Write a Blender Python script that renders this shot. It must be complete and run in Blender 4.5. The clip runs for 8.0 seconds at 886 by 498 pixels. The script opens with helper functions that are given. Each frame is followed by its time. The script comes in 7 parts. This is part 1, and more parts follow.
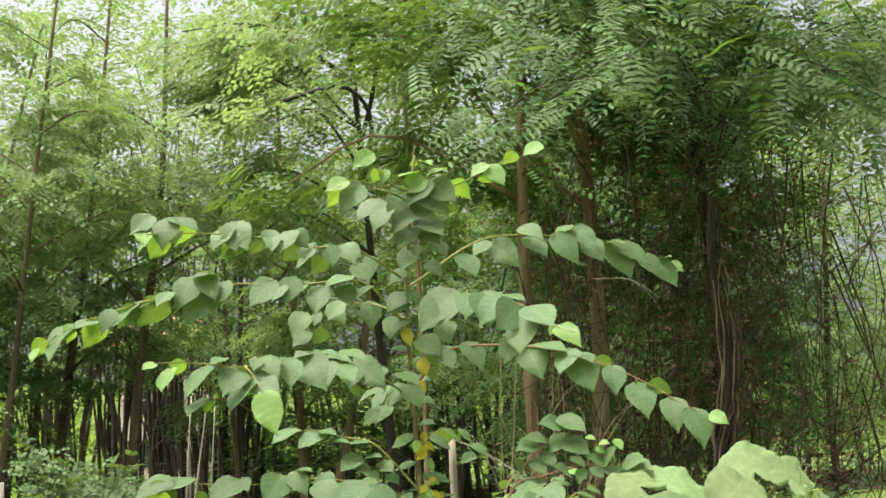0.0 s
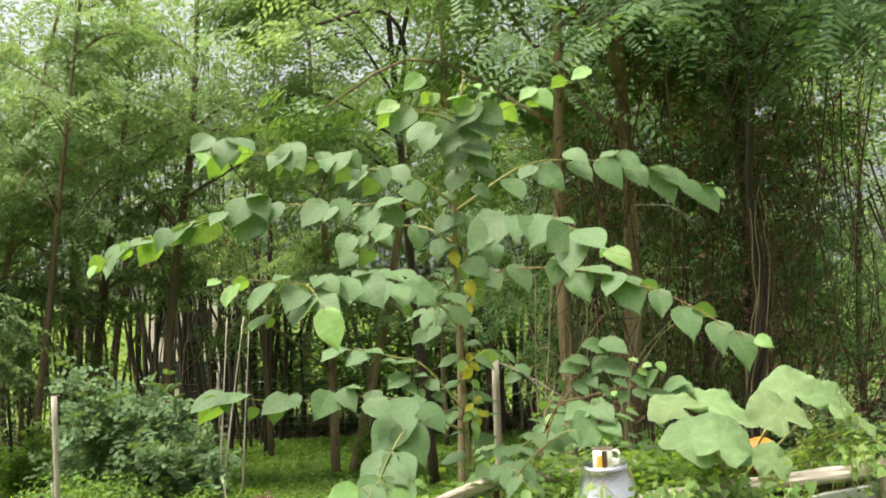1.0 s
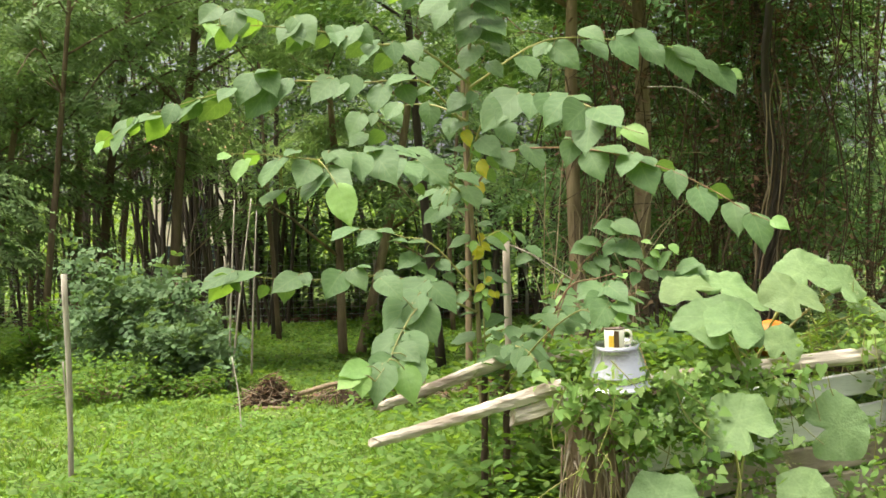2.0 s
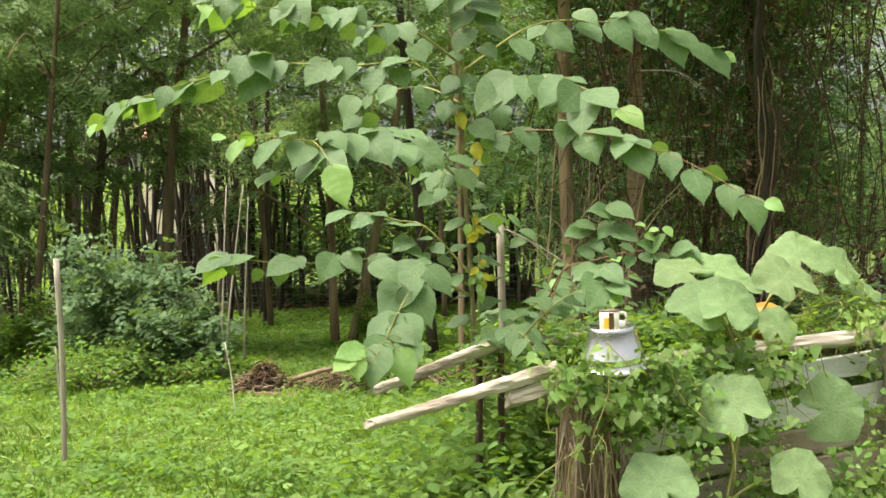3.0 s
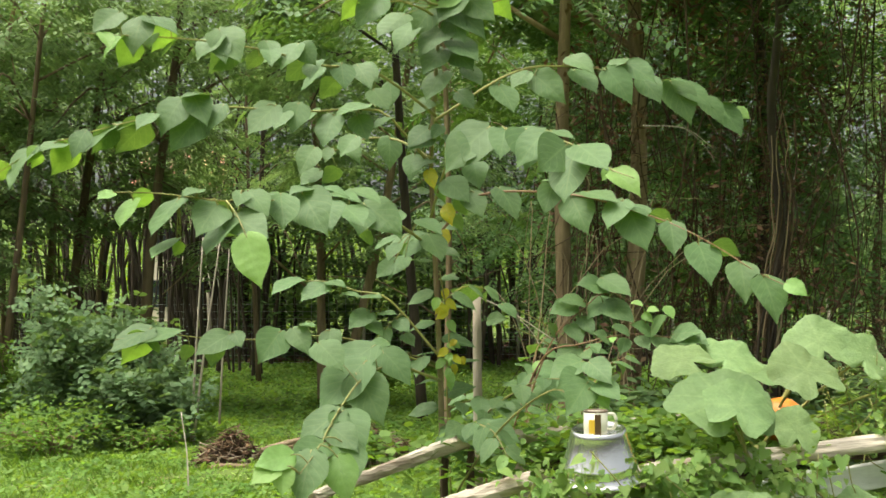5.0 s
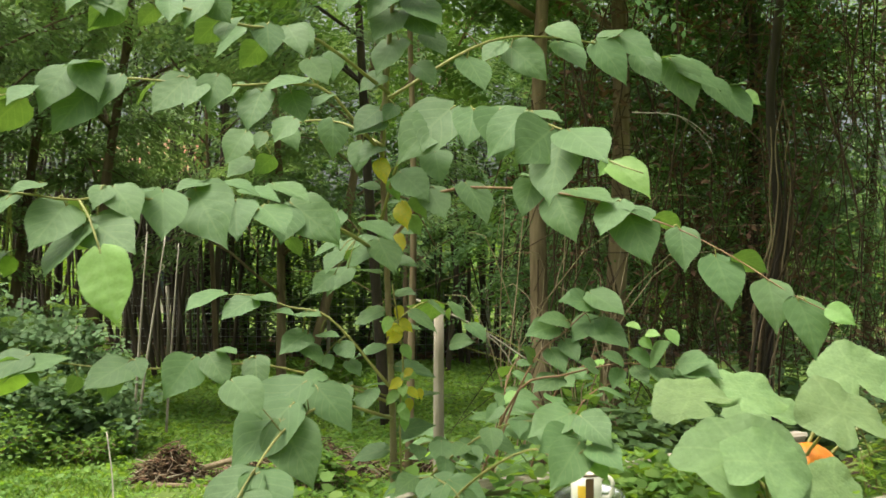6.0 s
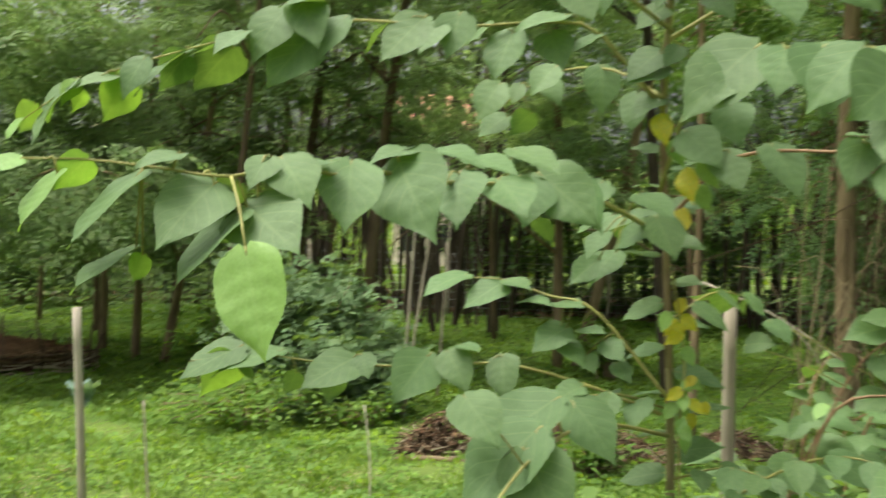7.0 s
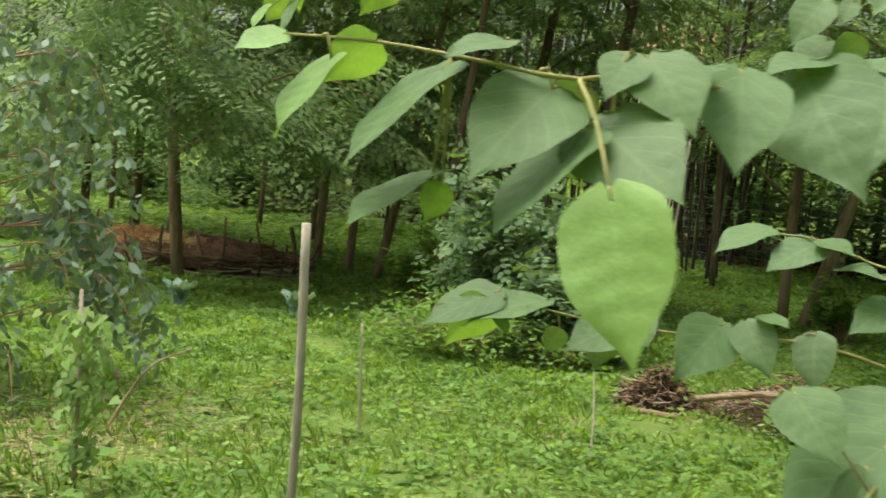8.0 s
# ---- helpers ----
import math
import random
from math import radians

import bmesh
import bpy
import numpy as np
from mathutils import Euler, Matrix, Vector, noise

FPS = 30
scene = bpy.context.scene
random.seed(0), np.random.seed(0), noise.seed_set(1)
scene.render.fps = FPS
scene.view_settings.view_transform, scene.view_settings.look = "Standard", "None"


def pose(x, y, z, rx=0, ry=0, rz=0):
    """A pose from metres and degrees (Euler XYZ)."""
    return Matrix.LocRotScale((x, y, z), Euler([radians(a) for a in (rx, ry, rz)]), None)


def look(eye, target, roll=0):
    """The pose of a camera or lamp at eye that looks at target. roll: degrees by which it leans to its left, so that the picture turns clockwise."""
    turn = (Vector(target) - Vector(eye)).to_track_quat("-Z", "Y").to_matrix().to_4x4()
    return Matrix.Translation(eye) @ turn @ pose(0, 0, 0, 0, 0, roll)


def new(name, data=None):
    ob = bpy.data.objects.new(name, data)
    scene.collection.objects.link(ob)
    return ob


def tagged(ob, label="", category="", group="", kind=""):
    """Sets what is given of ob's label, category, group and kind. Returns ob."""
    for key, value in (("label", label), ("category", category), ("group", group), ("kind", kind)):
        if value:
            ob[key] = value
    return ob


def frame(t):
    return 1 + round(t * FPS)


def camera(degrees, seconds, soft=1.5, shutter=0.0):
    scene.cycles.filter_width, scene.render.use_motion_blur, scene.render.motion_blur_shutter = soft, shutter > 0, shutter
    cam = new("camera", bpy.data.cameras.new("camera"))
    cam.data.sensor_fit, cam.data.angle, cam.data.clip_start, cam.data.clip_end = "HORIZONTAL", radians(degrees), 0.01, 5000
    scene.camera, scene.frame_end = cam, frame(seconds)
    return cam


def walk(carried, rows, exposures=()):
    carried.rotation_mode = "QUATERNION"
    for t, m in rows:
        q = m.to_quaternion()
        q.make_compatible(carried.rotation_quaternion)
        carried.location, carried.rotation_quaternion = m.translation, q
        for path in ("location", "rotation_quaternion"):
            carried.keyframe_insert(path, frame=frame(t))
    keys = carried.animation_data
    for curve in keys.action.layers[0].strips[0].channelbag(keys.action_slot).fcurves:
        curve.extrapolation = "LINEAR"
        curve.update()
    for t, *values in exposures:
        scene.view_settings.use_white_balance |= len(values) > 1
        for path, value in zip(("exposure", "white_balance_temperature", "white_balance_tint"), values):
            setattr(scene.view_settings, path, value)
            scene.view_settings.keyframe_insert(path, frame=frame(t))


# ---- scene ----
# ---------------- camera ----------------
cam = camera(42.0, 8.0, soft=1.6, shutter=0.35)
PATH = [
    (0.0, 0.001, 0.000, 1.300, 0.000, 9.266, 2.777),
    (0.5, -0.056, -0.054, 1.313, 0.675, 7.897, 2.318),
    (1.0, -0.116, -0.059, 1.278, 1.037, 5.693, 2.016),
    (1.5, -0.181, -0.015, 1.217, 0.666, 2.933, 0.792),
    (2.0, -0.146, 0.006, 1.246, 1.293, 0.119, 1.525),
    (3.5, -0.168, 0.012, 1.220, 0.378, -0.553, 1.313),
    (4.0, -0.154, 0.042, 1.297, 0.135, 0.168, 0.116),
    (4.5, -0.065, 0.344, 1.309, 0.748, 2.482, -0.118),
    (5.8, 0.027, 1.463, 1.388, 1.170, 1.074, 0.976),
    (6.0, 0.035, 1.633, 1.410, -0.341, 1.598, -0.184),
    (6.5, 0.016, 2.005, 1.446, 3.937, 0.400, 0.864),
    (7.0, 0.018, 2.338, 1.490, 13.644, -0.824, -1.186),
    (7.5, -0.101, 2.551, 1.484, 20.687, -3.989, -4.354),
    (8.0, -0.306, 2.772, 1.485, 24.105, -5.000, -5.664),
]
walk(cam, [(t, pose(x, y, z, 90 + pitch, roll, yaw)) for t, x, y, z, yaw, pitch, roll in PATH], [(0.0, 1.34, 6600, 8), (1.5, 1.38, 6700, 5), (3.5, 1.36, 6800, 6), (6.0, 1.05, 6750, -1), (7.0, 1.1, 6750, 1), (7.5, 1.08, 6750, 1), (8.0, 0.92, 6750, 1)])

# ---------------- light ----------------
SUN_UP, SUN_ROUND = radians(72), radians(-100)      # elevation; direction to the sun, from +y towards +x
world = bpy.data.worlds.new("sky")
scene.world = world
world.use_nodes = True
wn = world.node_tree.nodes
sky = wn.new("ShaderNodeTexSky")
sky.sky_type, sky.sun_disc = "NISHITA", False
sky.sun_elevation, sky.sun_rotation = SUN_UP, SUN_ROUND
sky.air_density, sky.dust_density, sky.ozone_density = 0.6, 10.0, 0.3
wn["Background"].inputs["Strength"].default_value = 0.15
haze = wn.new("ShaderNodeHueSaturation")       # thin bright cloud whitens the whole sky
haze.inputs["Saturation"].default_value, haze.inputs["Value"].default_value = 0.4, 1.08
world.node_tree.links.new(sky.outputs[0], haze.inputs["Color"])
world.node_tree.links.new(haze.outputs[0], wn["Background"].inputs["Color"])
sun_data = bpy.data.lights.new("sun", "SUN")
sun_data.energy, sun_data.angle, sun_data.color = 0.9, radians(40), (1.0, 0.95, 0.86)
sun = new("sun", sun_data)
to_sun = Vector((math.sin(SUN_ROUND) * math.cos(SUN_UP), math.cos(SUN_ROUND) * math.cos(SUN_UP), math.sin(SUN_UP)))
sun.matrix_world = look(to_sun * 40, (0, 0, 0))


# ---------------- materials ----------------
def material(name, col, col2, rough=0.75, scale=6.0, bump=0.3, grain=60.0, metal=0.0, glow=None, through_light=0.0,
             spread=0.0, stretch=(1, 1, 1), spec=0.4, veins=0, by_object=False, sheen=0.0, turn=0.0, tint=(1.75, 1.65, 0.55)):
    """Two colours mixed by a coarse and a fine noise; fine relief; leaves let light through."""
    m = bpy.data.materials.new(name)
    m.use_nodes = True
    nt, n, l = m.node_tree, m.node_tree.nodes, m.node_tree.links
    p = n["Principled BSDF"]
    p.inputs["Roughness"].default_value, p.inputs["Metallic"].default_value = rough, metal
    p.inputs["Specular IOR Level"].default_value = spec
    co = n.new("ShaderNodeTexCoord")
    mp = n.new("ShaderNodeMapping")
    if turn:
        mp.vector_type = "TEXTURE"
        mp.inputs["Rotation"].default_value = (0, 0, radians(turn))
        stretch = [1 / q for q in stretch]
    mp.inputs["Scale"].default_value = stretch
    l.new(co.outputs["Object"], mp.inputs[0])
    big, fine = n.new("ShaderNodeTexNoise"), n.new("ShaderNodeTexNoise")
    big.inputs["Scale"].default_value, big.inputs["Detail"].default_value = scale, 4
    fine.inputs["Scale"].default_value, fine.inputs["Detail"].default_value = grain, 3
    l.new(mp.outputs[0], big.inputs["Vector"]), l.new(mp.outputs[0], fine.inputs["Vector"])
    add = n.new("ShaderNodeMath")
    add.operation = "MULTIPLY_ADD"
    l.new(fine.outputs["Fac"], add.inputs[0])
    add.inputs[1].default_value = 0.5
    sub = n.new("ShaderNodeMath")
    sub.operation = "SUBTRACT"
    l.new(big.outputs["Fac"], sub.inputs[0])
    sub.inputs[1].default_value = 0.25
    l.new(sub.outputs[0], add.inputs[2])
    ramp = n.new("ShaderNodeValToRGB")
    ramp.color_ramp.elements[0].position, ramp.color_ramp.elements[1].position = 0.3, 0.72
    ramp.color_ramp.elements[0].color, ramp.color_ramp.elements[1].color = (*col, 1), (*col2, 1)
    l.new(add.outputs[0], ramp.inputs[0])
    colour = ramp.outputs[0]
    if spread:
        hsv = n.new("ShaderNodeHueSaturation")
        if by_object:
            rnd = n.new("ShaderNodeObjectInfo").outputs["Random"]
        else:
            rnd = n.new("ShaderNodeNewGeometry").outputs["Random Per Island"]
        mr = n.new("ShaderNodeMapRange")
        mr.inputs["To Min"].default_value, mr.inputs["To Max"].default_value = 1 - spread, 1 + spread
        l.new(rnd, mr.inputs["Value"]), l.new(mr.outputs[0], hsv.inputs["Value"])
        hue = n.new("ShaderNodeMapRange")
        hue.inputs["To Min"].default_value, hue.inputs["To Max"].default_value = 0.5 + spread * 0.05, 0.5 - spread * 0.07
        wob = n.new("ShaderNodeMath")
        wob.operation = "FRACT"
        mul = n.new("ShaderNodeMath")
        mul.operation = "MULTIPLY"
        mul.inputs[1].default_value = 7.31
        l.new(rnd, mul.inputs[0]), l.new(mul.outputs[0], wob.inputs[0]), l.new(wob.outputs[0], hue.inputs["Value"])
        l.new(hue.outputs[0], hsv.inputs["Hue"]), l.new(colour, hsv.inputs["Color"])
        colour = hsv.outputs[0]
    height = fine.outputs["Fac"]
    if veins < 0:
        uv = n.new("ShaderNodeUVMap")
        sp = n.new("ShaderNodeSeparateXYZ")
        l.new(uv.outputs[0], sp.inputs[0])
        near = None
        for a in (90, 143, 37, 196, -16, 245, -65):
            ca, sa = math.cos(radians(a)), math.sin(radians(a))
            across, along = n.new("ShaderNodeMath"), n.new("ShaderNodeMath")
            dot, dot2 = n.new("ShaderNodeVectorMath"), n.new("ShaderNodeVectorMath")
            dot.operation = dot2.operation = "DOT_PRODUCT"
            dot.inputs[1].default_value, dot2.inputs[1].default_value = (-sa, ca, 0), (ca, sa, 0)
            l.new(uv.outputs[0], dot.inputs[0]), l.new(uv.outputs[0], dot2.inputs[0])
            across.operation, along.operation = "ABSOLUTE", "LESS_THAN"
            l.new(dot.outputs["Value"], across.inputs[0]), l.new(dot2.outputs["Value"], along.inputs[0])
            along.inputs[1].default_value = 0.0
            both = n.new("ShaderNodeMath")
            both.operation = "ADD"
            l.new(across.outputs[0], both.inputs[0]), l.new(along.outputs[0], both.inputs[1])
            if near is None:
                near = both
            else:
                mn = n.new("ShaderNodeMath")
                mn.operation = "MINIMUM"
                l.new(near.outputs[0], mn.inputs[0]), l.new(both.outputs[0], mn.inputs[1])
                near = mn
        line = n.new("ShaderNodeMapRange")
        line.inputs["From Min"].default_value, line.inputs["From Max"].default_value = 0.02, 0.004
        line.inputs["To Max"].default_value = 0.1
        l.new(near.outputs[0], line.inputs["Value"])
        vm = n.new("ShaderNodeMix")
        vm.data_type = "RGBA"
        l.new(line.outputs[0], vm.inputs["Factor"]), l.new(colour, vm.inputs["A"])
        vm.inputs["B"].default_value = (0.4, 0.5, 0.24, 1)
        colour = vm.outputs["Result"]
    if veins > 0:
        uv = n.new("ShaderNodeUVMap")
        sp = n.new("ShaderNodeSeparateXYZ")
        l.new(uv.outputs[0], sp.inputs[0])
        au = n.new("ShaderNodeMath")
        au.operation = "ABSOLUTE"
        l.new(sp.outputs[0], au.inputs[0])
        ma = n.new("ShaderNodeMath")
        ma.operation = "MULTIPLY_ADD"
        l.new(au.outputs[0], ma.inputs[0])
        ma.inputs[1].default_value = -0.75
        l.new(sp.outputs[1], ma.inputs[2])
        ph = n.new("ShaderNodeMath")
        ph.operation = "MULTIPLY"
        l.new(ma.outputs[0], ph.inputs[0])
        ph.inputs[1].default_value = veins * 6.2832
        sn = n.new("ShaderNodeMath")
        sn.operation = "SINE"
        l.new(ph.outputs[0], sn.inputs[0])
        line = n.new("ShaderNodeMapRange")
        line.inputs["From Min"].default_value, line.inputs["From Max"].default_value = 0.86, 1.0
        l.new(sn.outputs[0], line.inputs["Value"])
        mid = n.new("ShaderNodeMapRange")
        mid.inputs["From Min"].default_value, mid.inputs["From Max"].default_value = 0.035, 0.012
        l.new(au.outputs[0], mid.inputs["Value"])
        mx = n.new("ShaderNodeMath")
        mx.operation = "MAXIMUM"
        l.new(line.outputs[0], mx.inputs[0]), l.new(mid.outputs[0], mx.inputs[1])
        vm = n.new("ShaderNodeMix")
        vm.data_type = "RGBA"
        vf = n.new("ShaderNodeMath")
        vf.operation = "MULTIPLY"
        vf.inputs[1].default_value = 0.1
        l.new(mx.outputs[0], vf.inputs[0]), l.new(vf.outputs[0], vm.inputs["Factor"])
        l.new(colour, vm.inputs["A"])
        vm.inputs["B"].default_value = (0.35, 0.46, 0.2, 1)
        colour = vm.outputs["Result"]
        wv = n.new("ShaderNodeMath")
        wv.operation = "MULTIPLY_ADD"
        l.new(sn.outputs[0], wv.inputs[0])
        wv.inputs[1].default_value = -0.12
        l.new(fine.outputs["Fac"], wv.inputs[2])
        height = wv.outputs[0]
    l.new(colour, p.inputs["Base Color"])
    if bump:
        bp = n.new("ShaderNodeBump")
        bp.inputs["Strength"].default_value, bp.inputs["Distance"].default_value = bump, 0.01
        l.new(height, bp.inputs["Height"]), l.new(bp.outputs[0], p.inputs["Normal"])
    if sheen:
        p.inputs["Sheen Weight"].default_value, p.inputs["Sheen Roughness"].default_value = sheen, 0.4
    if through_light:
        tr, mix = n.new("ShaderNodeBsdfTranslucent"), n.new("ShaderNodeMixShader")
        warm = n.new("ShaderNodeMix")
        warm.data_type, warm.blend_type = "RGBA", "MULTIPLY"
        warm.inputs["Factor"].default_value = 1.0
        warm.inputs["B"].default_value = (*tint, 1)
        l.new(colour, warm.inputs["A"]), l.new(warm.outputs["Result"], tr.inputs["Color"])
        mix.inputs[0].default_value = through_light
        l.new(p.outputs[0], mix.inputs[1]), l.new(tr.outputs[0], mix.inputs[2])
        l.new(mix.outputs[0], n["Material Output"].inputs["Surface"])
    if glow:
        p.inputs["Emission Color"].default_value, p.inputs["Emission Strength"].default_value = (*glow[:3], 1), glow[3]
    return m


MULBERRY = material("mulberry_leaf", (0.085, 0.152, 0.055), (0.109, 0.186, 0.071), 0.6, 5, 0.08, 30, through_light=0.3, spread=0.1, veins=6, by_object=True, spec=0.36)
YOUNG = material("young_leaf", (0.165, 0.285, 0.075), (0.205, 0.345, 0.1), 0.55, 5, 0.08, 30, through_light=0.38, spread=0.12, veins=7, by_object=True, spec=0.4)
YELLOWED = material("yellowed_leaf", (0.5, 0.42, 0.03), (0.36, 0.4, 0.05), 0.55, 9, 0.1, 30, through_light=0.35, spread=0.2, by_object=True)
SQUASH = material("squash_leaf", (0.145, 0.225, 0.085), (0.21, 0.305, 0.13), 0.6, 5, 0.5, 26, through_light=0.3, spread=0.17, veins=-1, by_object=True, spec=0.35)
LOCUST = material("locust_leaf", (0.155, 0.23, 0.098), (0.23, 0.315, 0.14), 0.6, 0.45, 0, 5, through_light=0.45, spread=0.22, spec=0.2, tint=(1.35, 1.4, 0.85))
# darker copy of the locust leaf: shade put into the colour
LOCUST_SHADED = material("shaded_locust_leaf", (0.076, 0.146, 0.052), (0.122, 0.208, 0.08), 0.55, 0.7, 0, 5, through_light=0.34, spread=0.16, spec=0.25)
BUSH = material("shrub_leaf", (0.09, 0.155, 0.06), (0.138, 0.22, 0.09), 0.6, 2, 0, 8, through_light=0.28, spread=0.25, spec=0.35)
ELDER = material("elder_leaf", (0.092, 0.155, 0.068), (0.142, 0.22, 0.104), 0.7, 2, 0, 8, through_light=0.28, spread=0.2, spec=0.25)
HERB = material("herb_leaf", (0.106, 0.194, 0.045), (0.18, 0.284, 0.076), 0.7, 0.8, 0, 5, through_light=0.45, spread=0.2, spec=0.22)
BINDWEED = material("bindweed_leaf", (0.135, 0.232, 0.055), (0.215, 0.33, 0.09), 0.55, 3, 0, 9, through_light=0.38, spread=0.26, spec=0.35)
GRASS = material("grass_blade", (0.12, 0.21, 0.03), (0.18, 0.28, 0.045), 0.65, 0.6, 0, 6, through_light=0.4, spread=0.3, spec=0.3)
LITTER = material("dead_leaf_litter", (0.1, 0.06, 0.035), (0.24, 0.15, 0.09), 0.9, 6, 0, 30, spread=0.3, spec=0.1)
SEED_HEAD = material("pale_seed_head", (0.42, 0.44, 0.28), (0.6, 0.6, 0.42), 0.9, 5, 0, 30, through_light=0.3, spread=0.2)
DRY = material("dry_grass", (0.25, 0.2, 0.095), (0.38, 0.31, 0.16), 0.8, 4, 0, 20, spread=0.3)
BLUE_LEAF = material("blue_gum_leaf", (0.092, 0.152, 0.098), (0.16, 0.235, 0.158), 0.55, 4, 0, 12, through_light=0.2, spread=0.3)
KALE = material("kale_leaf", (0.24, 0.35, 0.29), (0.36, 0.48, 0.42), 0.55, 8, 0.2, 40, through_light=0.2, spread=0.2)
SOIL = material("meadow_soil", (0.068, 0.108, 0.026), (0.14, 0.185, 0.048), 0.95, 1.2, 0.5, 30, spec=0.05)
EARTH = material("dark_earth", (0.03, 0.02, 0.013), (0.08, 0.055, 0.035), 0.95, 5, 1.0, 50, spec=0.05)
BED_SOIL = material("brown_bed_soil", (0.05, 0.03, 0.018), (0.15, 0.09, 0.055), 0.95, 6, 1.0, 40, spec=0.05)
RUST_BRUSH = material("rust_brown_twigs", (0.09, 0.05, 0.03), (0.22, 0.13, 0.08), 0.95, 5, 0.3, 40, spread=0.3, spec=0.1)
STRAW = material("straw", (0.36, 0.24, 0.08), (0.55, 0.42, 0.18), 0.85, 5, 0.8, 60, spread=0.3)
RUST_STRAW = material("rotting_straw", (0.2, 0.09, 0.03), (0.38, 0.2, 0.08), 0.9, 5, 0.8, 60)
BARK = material("locust_bark", (0.09, 0.063, 0.04), (0.2, 0.145, 0.092), 0.9, 5, 1.0, 30, stretch=(1, 1, 0.18), spec=0.15)
# bark darkened for trunks under the canopy; their shade is in the colour
SHADED_BARK = material("shaded_bark", (0.035, 0.027, 0.02), (0.085, 0.062, 0.045), 0.95, 6, 1.0, 30, stretch=(1, 1, 0.18))
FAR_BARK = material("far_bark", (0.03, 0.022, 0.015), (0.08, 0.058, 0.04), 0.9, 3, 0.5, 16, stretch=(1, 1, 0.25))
TWIG = material("green_twig", (0.19, 0.18, 0.05), (0.3, 0.29, 0.085), 0.6, 8, 0.2, 60)
RED_TWIG = material("reddish_twig", (0.2, 0.11, 0.06), (0.3, 0.18, 0.09), 0.6, 8, 0.2, 60)
STEM_BARK = material("young_stem_bark", (0.19, 0.13, 0.08), (0.33, 0.245, 0.155), 0.85, 9, 0.6, 70, stretch=(1, 1, 0.3))
OLIVE_BARK = material("olive_young_bark", (0.2, 0.165, 0.085), (0.34, 0.28, 0.15), 0.8, 9, 0.5, 70, stretch=(1, 1, 0.3))
GREY_WOOD = material("weathered_wood", (0.27, 0.225, 0.17), (0.48, 0.42, 0.34), 0.85, 7, 0.7, 60, stretch=(1, 1, 0.15))
POLE_WOOD = material("peeled_pole_wood", (0.27, 0.21, 0.155), (0.62, 0.545, 0.45), 0.85, 16, 1.0, 70, stretch=(0.1, 1, 1), spec=0.2, turn=32)
PALE_PLANK = material("whitewashed_plank", (0.55, 0.54, 0.5), (0.8, 0.79, 0.75), 0.8, 8, 0.5, 50, stretch=(0.15, 1, 1), turn=31)
DARK_POST = material("dark_post_wood", (0.06, 0.042, 0.03), (0.14, 0.1, 0.07), 0.95, 9, 0.7, 50, stretch=(1, 1, 0.2), spec=0.1)
DRY_CANE = material("dry_cane", (0.24, 0.18, 0.1), (0.42, 0.33, 0.21), 0.85, 6, 0.3, 50, spec=0.2)
TAN_BARK = material("tan_locust_bark", (0.14, 0.1, 0.058), (0.33, 0.245, 0.148), 0.9, 6, 1.0, 34, stretch=(1, 1, 0.15), spec=0.15)
OLD_BOARD = material("rotting_board", (0.23, 0.175, 0.125), (0.46, 0.385, 0.295), 0.9, 7, 0.8, 50, stretch=(0.25, 0.25, 1), spec=0.15)
STUMP_BARK = material("stump_bark", (0.1, 0.07, 0.045), (0.26, 0.18, 0.115), 0.95, 14, 1.0, 60, stretch=(1, 1, 0.15), spec=0.1)
DEAD_VINE = material("dead_vine", (0.045, 0.031, 0.02), (0.12, 0.082, 0.05), 0.95, 6, 0.4, 40, spec=0.1)
STEEL = material("galvanised_steel", (0.72, 0.71, 0.69), (0.8, 0.79, 0.77), 0.13, 7, 0.03, 80, metal=0.97)
WIRE = material("fence_wire", (0.34, 0.34, 0.34), (0.48, 0.48, 0.47), 0.5, 6, 0, 30, metal=0.6)
ENAMEL = material("cream_enamel", (0.68, 0.64, 0.52), (0.75, 0.71, 0.6), 0.2, 12, 0, 50, spec=0.6)
MUG_RIM = material("mug_rim_enamel", (0.12, 0.08, 0.06), (0.2, 0.14, 0.1), 0.3, 9, 0, 50)
MUG_BROWN = material("mug_print_brown", (0.1, 0.055, 0.03), (0.14, 0.08, 0.045), 0.3, 12, 0, 50)
MUG_YELLOW = material("mug_print_yellow", (0.7, 0.42, 0.04), (0.75, 0.5, 0.08), 0.3, 12, 0, 50)
PUMPKIN = material("pumpkin_skin", (0.62, 0.16, 0.015), (0.75, 0.25, 0.03), 0.4, 7, 0.2, 40)
ROOF_TILE = material("red_roof_tile", (0.42, 0.15, 0.1), (0.6, 0.28, 0.2), 0.8, 2, 0.4, 9)
RENDERED = material("cream_render", (0.6, 0.5, 0.4), (0.7, 0.6, 0.5), 0.9, 1, 0.2, 8)
PANE = material("dark_pane", (0.02, 0.025, 0.03), (0.04, 0.045, 0.05), 0.1, 2, 0, 8)


# ---------------- mesh helpers ----------------
def ground_z(x, y):
    """Height of the ground: level garden, falling gently to the trees; a meadow slope rises far behind."""
    y = np.asarray(y, float)
    return -0.04 * (np.clip(y, 6.5, 17.0) - 6.5) + 0.1 * (np.clip(y, 55.0, 190.0) - 55.0)


def thing(name, at, label, category, group="", kind=""):
    ob = new(name)
    ob.location = at
    ob.empty_display_size = 0.05
    return tagged(ob, label, category, group, kind)


def place(ob, parent):
    """Hang ob, built in world places, under parent without moving it."""
    if parent is not None:
        ob.parent = parent
        ob.matrix_parent_inverse = world_of(parent).inverted()
    return ob


